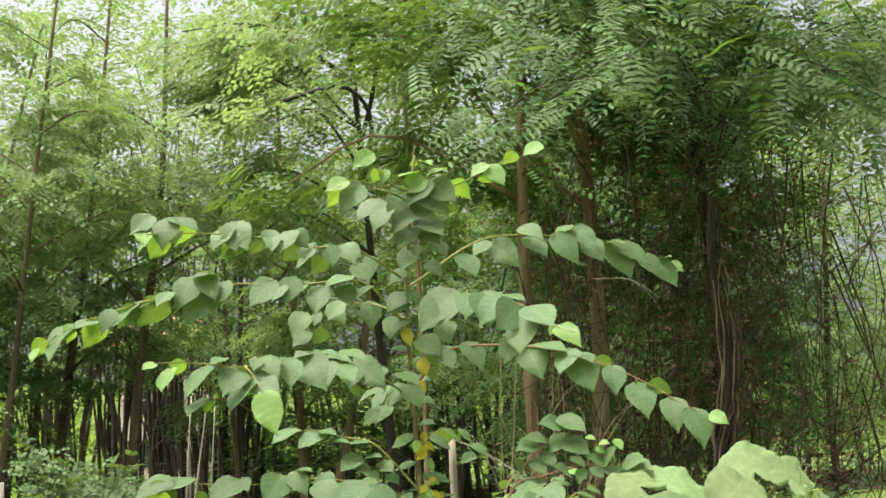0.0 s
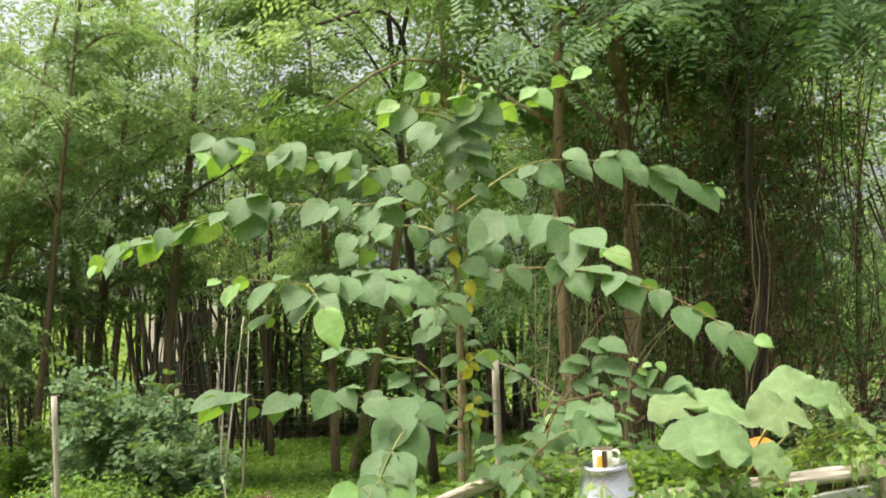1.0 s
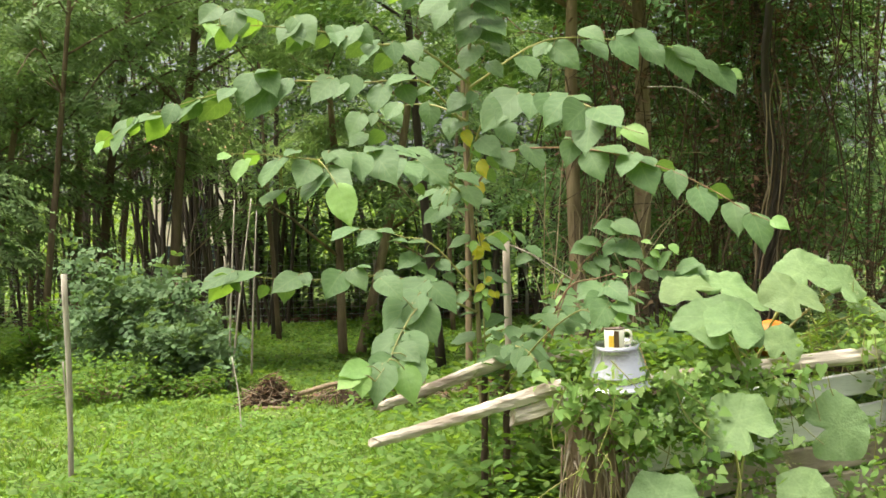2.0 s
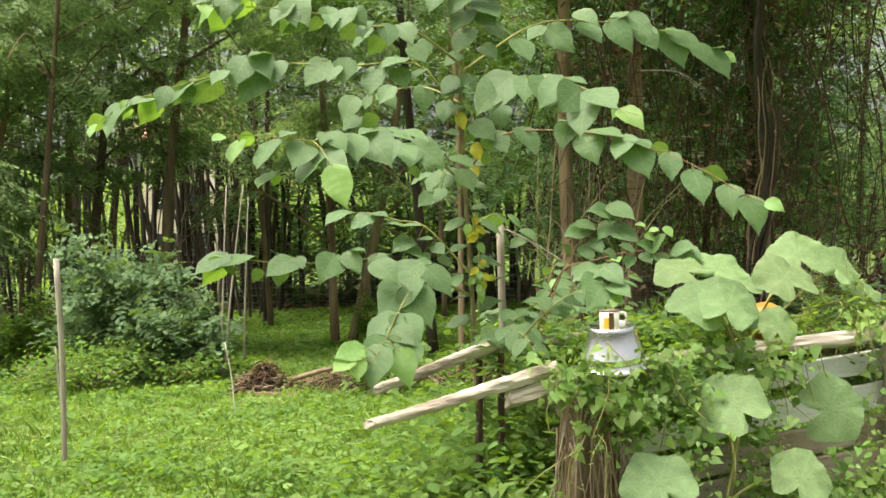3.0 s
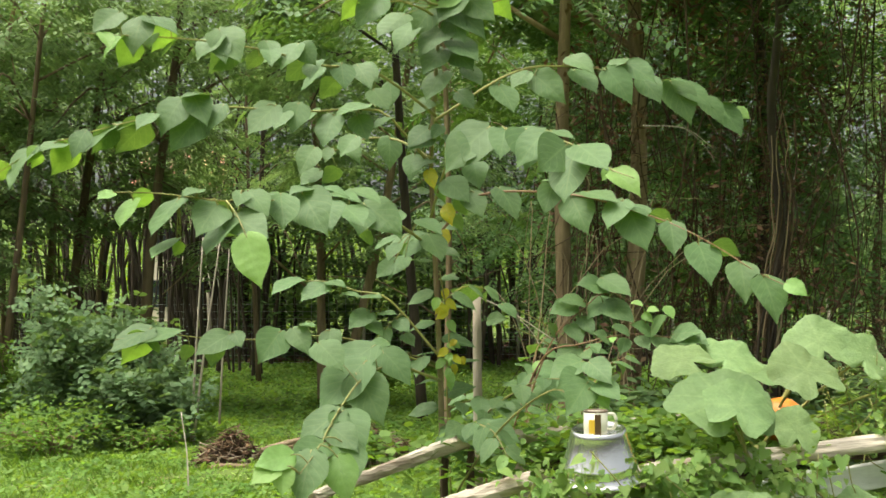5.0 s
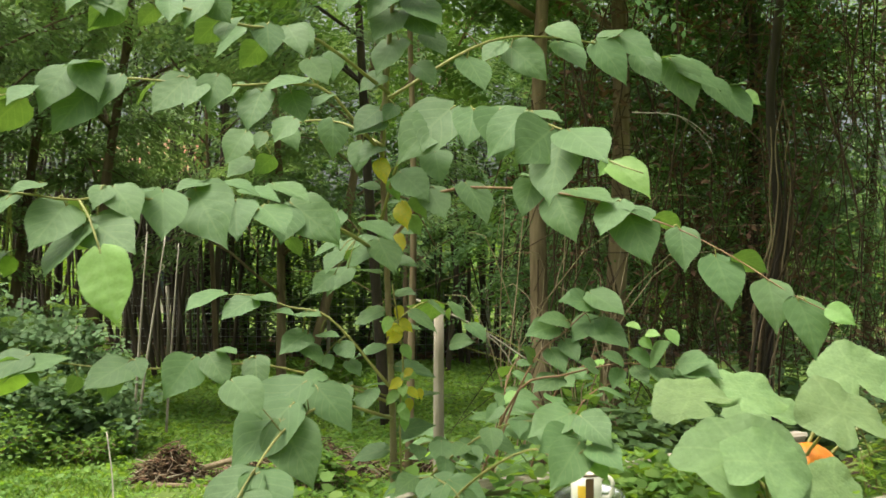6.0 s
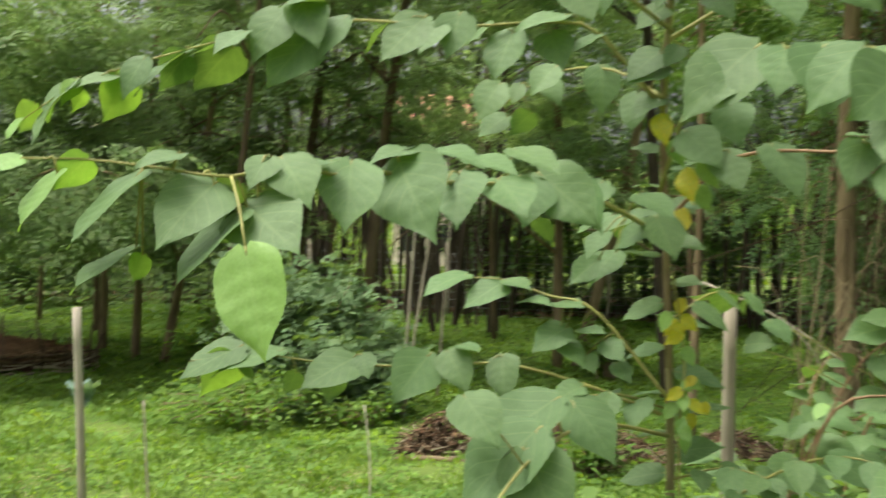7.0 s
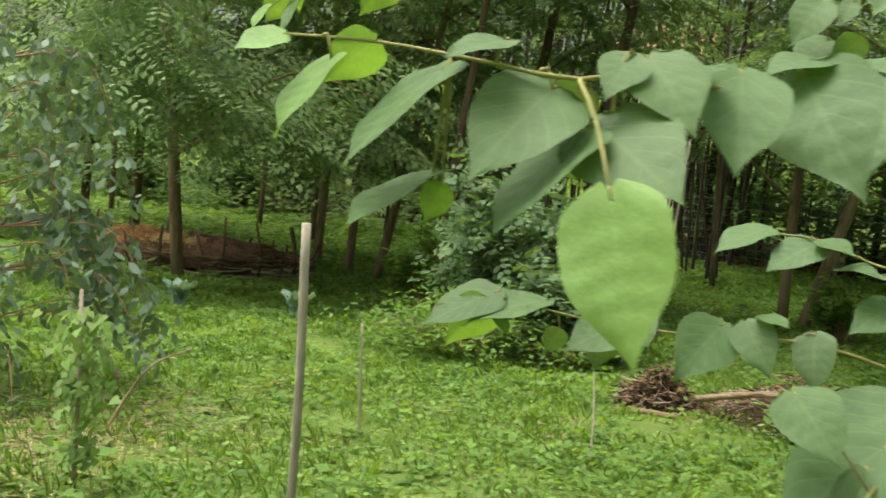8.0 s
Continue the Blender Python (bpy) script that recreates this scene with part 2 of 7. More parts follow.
def world_of(ob):
    if ob.parent is None:
        return ob.matrix_basis.copy()
    return world_of(ob.parent) @ ob.matrix_parent_inverse @ ob.matrix_basis


def from_lists(name, verts, faces, mats, parent=None, label="", uvs=None, slots=None, smooth=True):
    me = bpy.data.meshes.new(name)
    me.from_pydata([tuple(v) for v in verts], [], faces)
    for m in (mats if isinstance(mats, (list, tuple)) else [mats]):
        me.materials.append(m)
    if slots is not None:
        me.polygons.foreach_set("material_index", slots)
    if uvs is not None:
        layer = me.uv_layers.new(name="UVMap")
        flat = np.array([uvs[v] for f in faces for v in f], float).ravel()
        layer.data.foreach_set("uv", flat)
    me.polygons.foreach_set("use_smooth", [smooth] * len(me.polygons))
    me.update()
    ob = new(name, me)
    if label:
        tagged(ob, label)
    return place(ob, parent)


def part(name, bm, mat, parent, label="", smooth=True):
    me = bpy.data.meshes.new(name)
    bm.to_mesh(me)
    bm.free()
    me.materials.append(mat)
    me.polygons.foreach_set("use_smooth", [smooth] * len(me.polygons))
    ob = new(name, me)
    if label:
        tagged(ob, label)
    return place(ob, parent)


def poly_cloud(name, verts, k, mat, parent=None, label=""):
    """Many separate polygons of k corners each, from one long array."""
    verts = np.asarray(verts, float).reshape(-1, 3)
    n = len(verts) // k
    me = bpy.data.meshes.new(name)
    me.vertices.add(n * k)
    me.vertices.foreach_set("co", verts.ravel())
    me.loops.add(n * k)
    me.loops.foreach_set("vertex_index", np.arange(n * k, dtype=np.int32))
    me.polygons.add(n)
    me.polygons.foreach_set("loop_start", np.arange(n, dtype=np.int32) * k)
    me.materials.append(mat)
    me.update(calc_edges=True)
    me.validate()
    ob = new(name, me)
    if label:
        tagged(ob, label)
    return place(ob, parent)


def smooth_path(pts, n):
    """n points along a Catmull-Rom curve through pts."""
    p = np.array(pts, float)
    p = np.vstack([2 * p[0] - p[1], p, 2 * p[-1] - p[-2]])
    out = []
    m = len(p) - 3
    for s in np.linspace(0, m - 1e-6, n):
        i = int(s)
        u = s - i
        a, b, c, d = p[i:i + 4]
        out.append(0.5 * (2 * b + (c - a) * u + (2 * a - 5 * b + 4 * c - d) * u * u + (3 * b - a - 3 * c + d) * u ** 3))
    return np.array(out)


def tube(pts, r0, r1, sides=8, wobble=0.0, rs=None, cap=True, power=1.0):
    """Vertices and faces of a round bar along pts, its radius going from r0 to r1."""
    pts = np.asarray(pts, float)
    n = len(pts)
    tang = np.gradient(pts, axis=0)
    tang /= np.linalg.norm(tang, axis=1)[:, None] + 1e-12
    ref = np.array([0.0, 0, 1]) if abs(tang[0, 2]) < 0.9 else np.array([1.0, 0, 0])
    a = np.cross(tang, ref)
    a /= np.linalg.norm(a, axis=1)[:, None] + 1e-12
    b = np.cross(tang, a)
    ang = np.arange(sides) * 2 * np.pi / sides
    rad = r0 + (r1 - r0) * np.linspace(0, 1, n) ** power
    rad = rad[:, None] * np.ones(sides)
    if wobble:
        rs = rs or np.random.RandomState(3)
        rad = rad * (1 + wobble * (rs.rand(n, sides) - 0.5) * 2)
    v = pts[:, None, :] + rad[:, :, None] * (np.cos(ang)[None, :, None] * a[:, None, :] + np.sin(ang)[None, :, None] * b[:, None, :])
    faces = [(i * sides + j, i * sides + (j + 1) % sides, (i + 1) * sides + (j + 1) % sides, (i + 1) * sides + j)
             for i in range(n - 1) for j in range(sides)]
    if cap:
        faces.append(tuple(range(sides - 1, -1, -1)))
        faces.append(tuple(range((n - 1) * sides, n * sides)))
    return v.reshape(-1, 3), faces


def gather(pieces):
    """Several (vertices, faces) into one."""
    vs, fs, k = [], [], 0
    for v, f in pieces:
        vs.append(np.asarray(v))
        fs += [tuple(i + k for i in q) for q in f]
        k += len(v)
    return np.vstack(vs), fs


def bar(name, pts, r0, r1, mat, parent, label="", sides=8, wobble=0.0, seed=1):
    v, f = tube(pts, r0, r1, sides, wobble, np.random.RandomState(seed))
    return from_lists(name, v, f, mat, parent, label)


def unit(v):
    v = np.asarray(v, float)
    return v / (np.linalg.norm(v, axis=-1, keepdims=True) + 1e-12)


def fronds(base, way, up, length, pairs, leaf_l, leaf_w, rs, droop=0.35, corners=4, loose=0.3):
    """Feathered leaves: pairs of leaflets along a drooping stalk. Arrays of n; returns polygon corners."""
    n = len(base)
    way, up = unit(way), np.asarray(up, float)
    side = unit(np.cross(way, up))
    nor = unit(np.cross(side, way))
    s = (np.arange(pairs) + 0.8) / (pairs + 0.3)
    L = length[:, None, None] if np.ndim(length) else length
    stalk = base[:, None, :] + way[:, None, :] * L * s[None, :, None]
    stalk[:, :, 2] -= (droop * (length[:, None] if np.ndim(length) else length)) * s[None, :] ** 2
    shape = np.sin(np.pi * (0.18 + 0.72 * s))[None, :, None]
    out = []
    for sign in (-1, 1):
        d = unit(side[:, None, :] * sign + way[:, None, :] * 0.35 - nor[:, None, :] * 0.25 + (rs.rand(n, pairs, 3) - 0.5) * loose)
        ll, lw = leaf_l * shape * (0.85 + 0.3 * rs.rand(n, pairs, 1)), leaf_w * shape
        w = unit(np.cross(d, nor[:, None, :] + (rs.rand(n, pairs, 3) - 0.5) * loose * 1.6))
        if corners == 4:
            q = [stalk, stalk + d * ll * 0.5 + w * lw * 0.5, stalk + d * ll, stalk + d * ll * 0.5 - w * lw * 0.5]
        else:
            q = [stalk, stalk + d * ll * 0.28 + w * lw * 0.45, stalk + d * ll * 0.72 + w * lw * 0.45, stalk + d * ll,
                 stalk + d * ll * 0.72 - w * lw * 0.45, stalk + d * ll * 0.28 - w * lw * 0.45]
        out.append(np.stack(q, axis=2))
    return np.concatenate(out, axis=1).reshape(-1, 3)


def scatter_leaves(base, rs, size, flat=0.5, narrow=0.7, corners=4):
    """Single leaves at base points, turned at random; flat: how far they lie level."""
    n = len(base)
    ang = rs.rand(n) * 2 * np.pi
    d = np.stack([np.cos(ang), np.sin(ang), (rs.rand(n) - 0.45) * 2 * (1 - flat)], 1)
    d = unit(d)
    upv = np.stack([(rs.rand(n) - 0.5) * 1.6 * (1.1 - flat), (rs.rand(n) - 0.5) * 1.6 * (1.1 - flat), np.ones(n)], 1)
    w = unit(np.cross(d, upv))
    ll = (size * (0.6 + 0.8 * rs.rand(n)))[:, None]
    lw = ll * narrow
    lift = unit(np.cross(w, d)) * ll * 0.08
    if corners == 4:
        q = [base, base + d * ll * 0.45 + w * lw * 0.5, base + d * ll - lift, base + d * ll * 0.45 - w * lw * 0.5]
    elif corners == 8:
        q = [base + d * ll * 0.1, base - d * ll * 0.06 + w * lw * 0.26, base + d * ll * 0.1 + w * lw * 0.5, base + d * ll * 0.45 + w * lw * 0.4, base + d * ll - lift * 2,
             base + d * ll * 0.45 - w * lw * 0.4, base + d * ll * 0.1 - w * lw * 0.5, base - d * ll * 0.06 - w * lw * 0.26]
    else:
        q = [base, base + d * ll * 0.25 + w * lw * 0.48, base + d * ll * 0.65 + w * lw * 0.42, base + d * ll - lift,
             base + d * ll * 0.65 - w * lw * 0.42, base + d * ll * 0.25 - w * lw * 0.48]
    return np.stack(q, axis=1).reshape(-1, 3)


# ---------------- ground and far country ----------------
def ground_sheet():
    def axis(lo, hi, fine_lo, fine_hi, step):
        mid = np.arange(fine_lo, fine_hi + 1e-6, step)
        left = fine_lo - np.geomspace(step, fine_lo - lo, 16)[::-1]
        right = fine_hi + np.geomspace(step, hi - fine_hi, 16)
        return np.concatenate([left, mid, right])
    xs, ys = axis(-700, 700, -14, 10, 0.3), axis(-300, 1400, 0, 32, 0.3)
    X, Y = np.meshgrid(xs, ys)
    rs = np.random.RandomState(4)
    near = np.exp(-((X / 30) ** 2 + ((Y - 12) / 30) ** 2))
    Z = ground_z(X, Y) + near * 0.02 * (np.sin(X * 2.1 + 1.3 * np.sin(Y * 1.7)) + np.sin(Y * 2.9 + X)) + near * 0.012 * (rs.rand(*X.shape) - 0.5)
    nx = len(xs)
    faces = [(j * nx + i, j * nx + i + 1, (j + 1) * nx + i + 1, (j + 1) * nx + i) for j in range(len(ys) - 1) for i in range(nx - 1)]
    ob = from_lists("ground", np.stack([X, Y, Z], -1).reshape(-1, 3), faces, SOIL)
    return tagged(ob, "weedy garden soil running out to open meadow", "ground", kind="structure")


ground_sheet()


def herb_carpet():
    rs = np.random.RandomState(11)
    n = 420000
    x = -9 + 13.0 * rs.rand(n)
    y = 3.6 + 24.4 * rs.rand(n) ** 1.55
    x *= 1 + np.clip(y - 14, 0, 14) * 0.04
    tall = 0.5 + 0.5 * np.sin(x * 1.7 + 2 * np.sin(y * 0.9)) * np.sin(y * 1.4)
    tuft = np.clip(np.sin(x * 7.3 + 3 * np.sin(y * 3.1)) * np.sin(y * 6.7 + 2.5 * np.sin(x * 2.9)), 0, 1)
    keep = rs.rand(n) < 0.5 + 0.25 * tall + 0.25 * tuft
    bare = (np.sin(x * 3.1 + y) * np.sin(y * 2.3 - x * 1.1)) > 0.86
    keep &= ~(bare & (rs.rand(n) < 0.85))
    keep &= ~((((x + 3.95) / 0.7) ** 2 + ((y - 6.65) / 1.0) ** 2 < 1 + 0.8 * np.sin(9 * x + 5 * y)) & (rs.rand(n) < 0.8))
    for hx, hy, hr in ((-2.0, 10.6, 0.36), (-1.05, 10.95, 0.8), (0.1, 11.4, 0.48)):
        keep &= ((x - hx) / hr) ** 2 + ((y - hy) / (hr * 0.85)) ** 2 > 0.9
    keep &= rs.rand(n) < np.clip((y - 3.5) / 1.2, 0, 1) * np.clip((4.1 + np.clip(y - 14, 0, 14) * 0.16 - x) / 1.2, 0, 1)
    x, y, tall, tuft = x[keep], y[keep], tall[keep], tuft[keep]
    z = ground_z(x, y) + rs.rand(len(x)) * (0.025 + 0.05 * tall + 0.075 * tuft)
    size = 0.02 + 0.015 * rs.rand(len(x)) + 0.01 * tuft + 0.0022 * np.clip(y - 6, 0, 22)
    p, near = np.stack([x, y, z], 1), y < 6.6
    v = scatter_leaves(p[near], rs, size[near], 0.3, 0.85, 6)
    tagged(poly_cloud("ground_herbs", v, 6, HERB), "low carpet of bright green clover-like weeds", "weeds", kind="stuff")
    ob = poly_cloud("ground_herbs", scatter_leaves(p[~near], rs, size[~near], 0.3, 0.9), 4, HERB)
    n = 42000
    x, y = 1.0 + 6.5 * rs.randn(n), 3.0 + 5.0 * rs.randn(n)
    v = scatter_leaves(np.stack([x, y, ground_z(x, y) + 0.05 * rs.rand(n)], 1), rs, 0.05 + 0.04 * rs.rand(n), 0.75, 0.8)
    n = 30000
    x, y = -24 + 15.5 * rs.rand(n), 11.0 + 25.0 * rs.rand(n)
    far = scatter_leaves(np.stack([x, y, ground_z(x, y) + 0.1 * rs.rand(n)], 1), rs, 0.07 + 0.09 * rs.rand(n), 0.55, 0.8)
    v = np.concatenate([np.asarray(v).reshape(-1, 3), np.asarray(far).reshape(-1, 3)])
    tagged(poly_cloud("outer_herbs", v, 4, HERB), "clover and weeds thinning out round the garden", "weeds", kind="stuff")
    n = 15000
    x, y = -9 + 13 * rs.rand(n), 3.8 + 9.0 * rs.rand(n)
    keep = np.sin(x * 2.3 + 1.5 * np.sin(y * 1.6)) * np.sin(y * 2.1 + x) > 0.1
    x, y = x[keep], y[keep]
    v = scatter_leaves(np.stack([x, y, ground_z(x, y) + 0.03 + 0.12 * rs.rand(len(x)) ** 2], 1), rs, 0.022 + 0.026 * rs.rand(len(x)) ** 2, 0.45, 0.6, 6)
    tagged(poly_cloud("broad_weeds", v, 6, BINDWEED), "patches of taller broad-leaved weeds in the clover", "weeds", kind="stuff")
    tagged(ob, "low carpet of bright green clover-like weeds", "weeds", kind="stuff")


def blades(name, x, y, rs, h, w, mat, label):
    n = len(x)
    b = np.stack([x, y, ground_z(x, y)], 1)
    ang = rs.rand(n) * 2 * np.pi
    side = np.stack([np.cos(ang), np.sin(ang), np.zeros(n)], 1) * w
    hh = h * (0.5 + rs.rand(n))
    bend = np.stack([np.cos(ang + 1.57), np.sin(ang + 1.57), np.zeros(n)], 1) * (hh * (0.2 + 0.5 * rs.rand(n)))[:, None]
    tip = b + bend + np.array([0, 0, 1]) * hh[:, None]
    mid = b + bend * 0.35 + np.array([0, 0, 0.6]) * hh[:, None]
    v = np.stack([b - side, b + side, mid + side * 0.8, tip, mid - side * 0.8], 1).reshape(-1, 3)
    tagged(poly_cloud(name, v, 5, mat), label, "grass", kind="stuff")


def grass_fields():
    rs = np.random.RandomState(12)
    n = 42000
    x, y = -8 + 11.5 * rs.rand(n), 3.9 + 9 * rs.rand(n) ** 1.2
    keep = np.sin(x * 4.1 + 2 * np.sin(y * 2.3)) * np.sin(y * 3.7 + x * 1.3) > -0.25
    blades("lawn_grass", x[keep], y[keep], rs, 0.075, 0.0035, HERB, "short fine grass growing through the clover")
    n = 120
    blades("tall_grass_tufts", -8 + 11 * rs.rand(n), 4 + 8.5 * rs.rand(n), rs, 0.13, 0.005, GRASS, "tufts of taller fine grass among the weeds")
    n = 5600
    cx, cy = rs.randn(n) * 0.42, rs.randn(n) * 0.8
    cx[4800:], cy[4800:] = rs.choice([1.45, 1.8, -0.1, 0.9], 800) + rs.randn(800) * 0.09, rs.choice([1.1, 2.3, 2.4, 2.8], 800) + rs.randn(800) * 0.09
    x, y = -3.95 + cx, 6.65 + cy
    v = scatter_leaves(np.stack([x, y, ground_z(x, y) + 0.02 + 0.02 * rs.rand(n)], 1), rs, np.full(n, 0.055), 0.85, 0.1)
    tagged(poly_cloud("dry_grass_patch", v, 4, DRY), "patch of dry straw-coloured mown grass", "grass", kind="stuff")
    n = 36000
    y = 50 + 100 * rs.rand(n) ** 1.3
    blades("far_meadow_grass", (-0.75 + 1.3 * rs.rand(n)) * y, y, rs, 0.22, 0.12, GRASS, "sunlit meadow grass beyond the wood")


herb_carpet()
grass_fields()


def far_house():
    h = thing("house", (-13.7, 58.5, -0.42), "distant cream house with a red tiled roof behind trees", "house")
    z0, z1, z2 = -0.42, 6.3, 8.2
    x0, x1, y0, y1 = -15.5, -12.0, 56.0, 61.0
    v = [(x0, y0, z0), (x1, y0, z0), (x1, y1, z0), (x0, y1, z0), (x0, y0, z1), (x1, y0, z1), (x1, y1, z1), (x0, y1, z1)]
    f = [(0, 1, 5, 4), (1, 2, 6, 5), (2, 3, 7, 6), (3, 0, 4, 7), (4, 5, 6, 7)]
    from_lists("wall", v, f, RENDERED, h, smooth=False)
    ym = (y0 + y1) / 2
    v = [(x0 - .5, y0 - .5, z1), (x1 + .5, y0 - .5, z1), (x1 + .5, ym, z2), (x0 - .5, ym, z2), (x0 - .5, y1 + .5, z1), (x1 + .5, y1 + .5, z1)]
    v += [(a, b, c + 0.2) for a, b, c in v]
    f = [(6, 7, 8, 9), (9, 8, 11, 10), (0, 3, 2, 1), (3, 4, 5, 2), (0, 1, 7, 6), (5, 4, 10, 11), (0, 6, 9, 3), (3, 9, 10, 4), (1, 2, 8, 7), (2, 5, 11, 8)]
    from_lists("roof", v, f, ROOF_TILE, h, smooth=False)
    for i in range(2):
        cx = x0 + 1.0 + i * 1.6
        for cz in (1.2, 3.7):
            bm = bmesh.new()
            bmesh.ops.create_cube(bm, size=1, matrix=Matrix.Translation((cx, y0 - 0.02, cz)) @ Matrix.Diagonal((1.1, 0.1, 1.3, 1)))
            part("window", bm, PANE, h, smooth=False)


far_house()


# ---------------- locust trees ----------------
def locust_tree(x, y, h, r, lean, z0, width, n, seed, label, mat=LOCUST, limbs=12, bark=BARK, side=None, extra=(), skirt=0, low=0.0, airy=0.0):
    rs, n = np.random.RandomState(seed), int(n * 0.82)
    zb = float(ground_z(x, y))
    t = thing("locust_tree", (x, y, zb), label, "tree", "locust trees")
    top = np.array([x + lean[0], y + lean[1], zb + h])
    base = np.array([x, y, zb - 0.05])
    ctrl = [base, base + (top - base) * 0.3 + np.append(rs.randn(2) * 0.06, 0), base + (top - base) * 0.62 + np.append(rs.randn(2) * 0.12, 0), top]
    path = smooth_path(ctrl, 18)
    v, f = tube(path, r, r * 0.25, 9, 0.07, rs)
    from_lists("trunk", v, f, bark, t)
    centres, sizes = [], []
    for k in range(limbs):
        s = 0.16 + 0.78 * (k + rs.rand()) / limbs
        i = min(int(s * 17), 16)
        p0 = path[i]
        if p0[2] < max(low, z0 - 0.8):
            p0 = path[max(min(17, i + 5), int(17 * low / h))]
        ang = rs.rand() * 2 * np.pi if side is None else side + (rs.rand() - 0.5) * 2.4
        reach = width * (0.55 + 0.5 * rs.rand()) * (1.15 - 0.6 * s)
        p1 = p0 + np.array([np.cos(ang) * reach * 0.55, np.sin(ang) * reach * 0.55, 0.55 * reach * 0.6])
        p2 = p0 + np.array([np.cos(ang) * reach, np.sin(ang) * reach, (0.55 * rs.rand() - 0.12) * reach + rs.randn() * 0.2])
        lp = smooth_path([p0, p1, p2], 8)
        v, f = tube(lp, r * 0.34 * (1.1 - 0.6 * s), 0.008, 6, 0.05, rs)
        from_lists("limb", v, f, bark, t)
        for q in (lp[3], lp[5], lp[6], lp[7]):
            centres.append(q + rs.randn(3) * np.array([0.3, 0.3, 0.12]))
            sizes.append(0.3 * width * (0.5 + 0.5 * rs.rand()))
    for i in (13, 15, 17):
        centres.append(path[i] + rs.randn(3) * 0.15)
        sizes.append(0.26 * width)
    own = len(centres)
    for k in range(skirt):
        a, q = rs.rand() * 6.28, 0.4 + 1.5 * rs.rand()
        centres.append(np.array([x + math.cos(a) * q, y + math.sin(a) * q - 0.4, z0 + 0.3 + 2.6 * rs.rand()]))
        sizes.append(0.95)
    for pts in extra:
        lp = smooth_path(pts, 12)
        v, f = tube(lp, r * 0.42, 0.02, 7, 0.06, rs)
        from_lists("limb", v, f, bark, t)
        centres.append(lp[-1])
        sizes.append(0.25 * width)
    centres, sizes = np.array(centres), np.array(sizes)
    w = np.where(centres[:, 2] < 7.5, 1.0, 0.65)
    w[own:own + skirt] = 1.9
    # leaves in flat sprays: fronds to either side of level, drooping twigs
    per = 8
    m = n // per
    c = rs.choice(len(centres), m, p=w / w.sum())
    ang = rs.rand(m) * 2 * np.pi
    twig = np.stack([np.cos(ang), np.sin(ang), 0.15 * rs.randn(m) - 0.08], 1)
    span = np.clip(sizes[c] * (0.7 + 0.6 * rs.rand(m)), 0.4, 1.15)
    start = centres[c] + rs.randn(m, 3) * np.array([0.36, 0.36, 0.2]) * sizes[c][:, None]
    u = (np.arange(per) + 0.5) / per
    base = start[:, None, :] + twig[:, None, :] * (span[:, None] * u)[:, :, None]
    base[:, :, 2] -= 0.35 * span[:, None] * u ** 2
    side_way = np.stack([-np.sin(ang), np.cos(ang), np.zeros(m)], 1)
    sign = np.where(np.arange(per) % 2, 1.0, -1.0)
    way = twig[:, None, :] * 0.55 + side_way[:, None, :] * (sign * (1 - 0.5 * u))[None, :, None]
    base, way = base.reshape(-1, 3), way.reshape(-1, 3)
    # airy drops leaves above view height to let more light down
    keep = (base[:, 2] > z0 - 0.3) & ~((base[:, 2] > 5.2) & (rs.rand(len(base)) < airy))
    base, way = base[keep], way[keep]
    way = unit(way + rs.randn(len(base), 3) * np.array([0.22, 0.22, 0.12]) + np.array([0, 0, -0.12]))
    out = unit((base - np.array([x, y, 0])) * np.array([1, 1, 0]))
    v = fronds(base, way, np.array([0, 0, 1.0]) + out * 0.6 + rs.randn(len(base), 3) * 0.25, 0.27 + 0.14 * rs.rand(len(base)), 4, 0.115, 0.06, rs, 0.3, 4, 0.26)
    poly_cloud("crown", v, 4, mat, t)
    return t


STAND = "slender black locust with ridged brown bark and feathery leaves"
locust_tree(-5.9, 17.5, 9.5, 0.085, (0.9, 0.3), 2.6, 2.4, 2000, 21, STAND, skirt=2)
locust_tree(-4.6, 17.0, 9.0, 0.095, (0.6, 0.3), 2.6, 2.3, 2000, 22, STAND, skirt=2)
locust_tree(-7.0, 19.6, 9.5, 0.08, (0.4, 0.1), 3.6, 2.6, 2000, 39, STAND)
locust_tree(-2.2, 18.4, 10.5, 0.075, (-0.3, 0.2), 1.9, 2.5, 2200, 23, STAND, bark=TAN_BARK)
locust_tree(-1.95, 18.4, 9.5, 0.085, (2.0, 0.3), 2.2, 2.4, 1900, 24, "locust trunk leaning out of a forked base", bark=TAN_BARK)
locust_tree(-8.3, 13.6, 9.0, 0.078, (-1.7, 0.2), 1.25, 3.3, 5000, 25, STAND, skirt=22, bark=TAN_BARK, airy=0.4)
locust_tree(-12.9, 18.5, 10.0, 0.09, (0.2, 0.2), 1.0, 2.9, 3200, 26, STAND, skirt=10)
locust_tree(-12.2, 16.4, 9.0, 0.075, (0.1, 0.1), 0.9, 2.9, 3200, 27, STAND, skirt=10)
locust_tree(-8.8, 17.6, 9.5, 0.07, (-0.2, 0.1), 1.2, 2.7, 3200, 28, STAND, skirt=10, bark=TAN_BARK, airy=0.4)
locust_tree(-8.1, 17.3, 9.0, 0.065, (0.2, 0.3), 1.2, 2.6, 2800, 29, STAND, skirt=10, bark=TAN_BARK, airy=0.4)
locust_tree(-7.5, 17.0, 8.5, 0.07, (1.6, 0.2), 1.5, 2.5, 2600, 30, "locust with a trunk leaning to one side", skirt=6, bark=TAN_BARK)
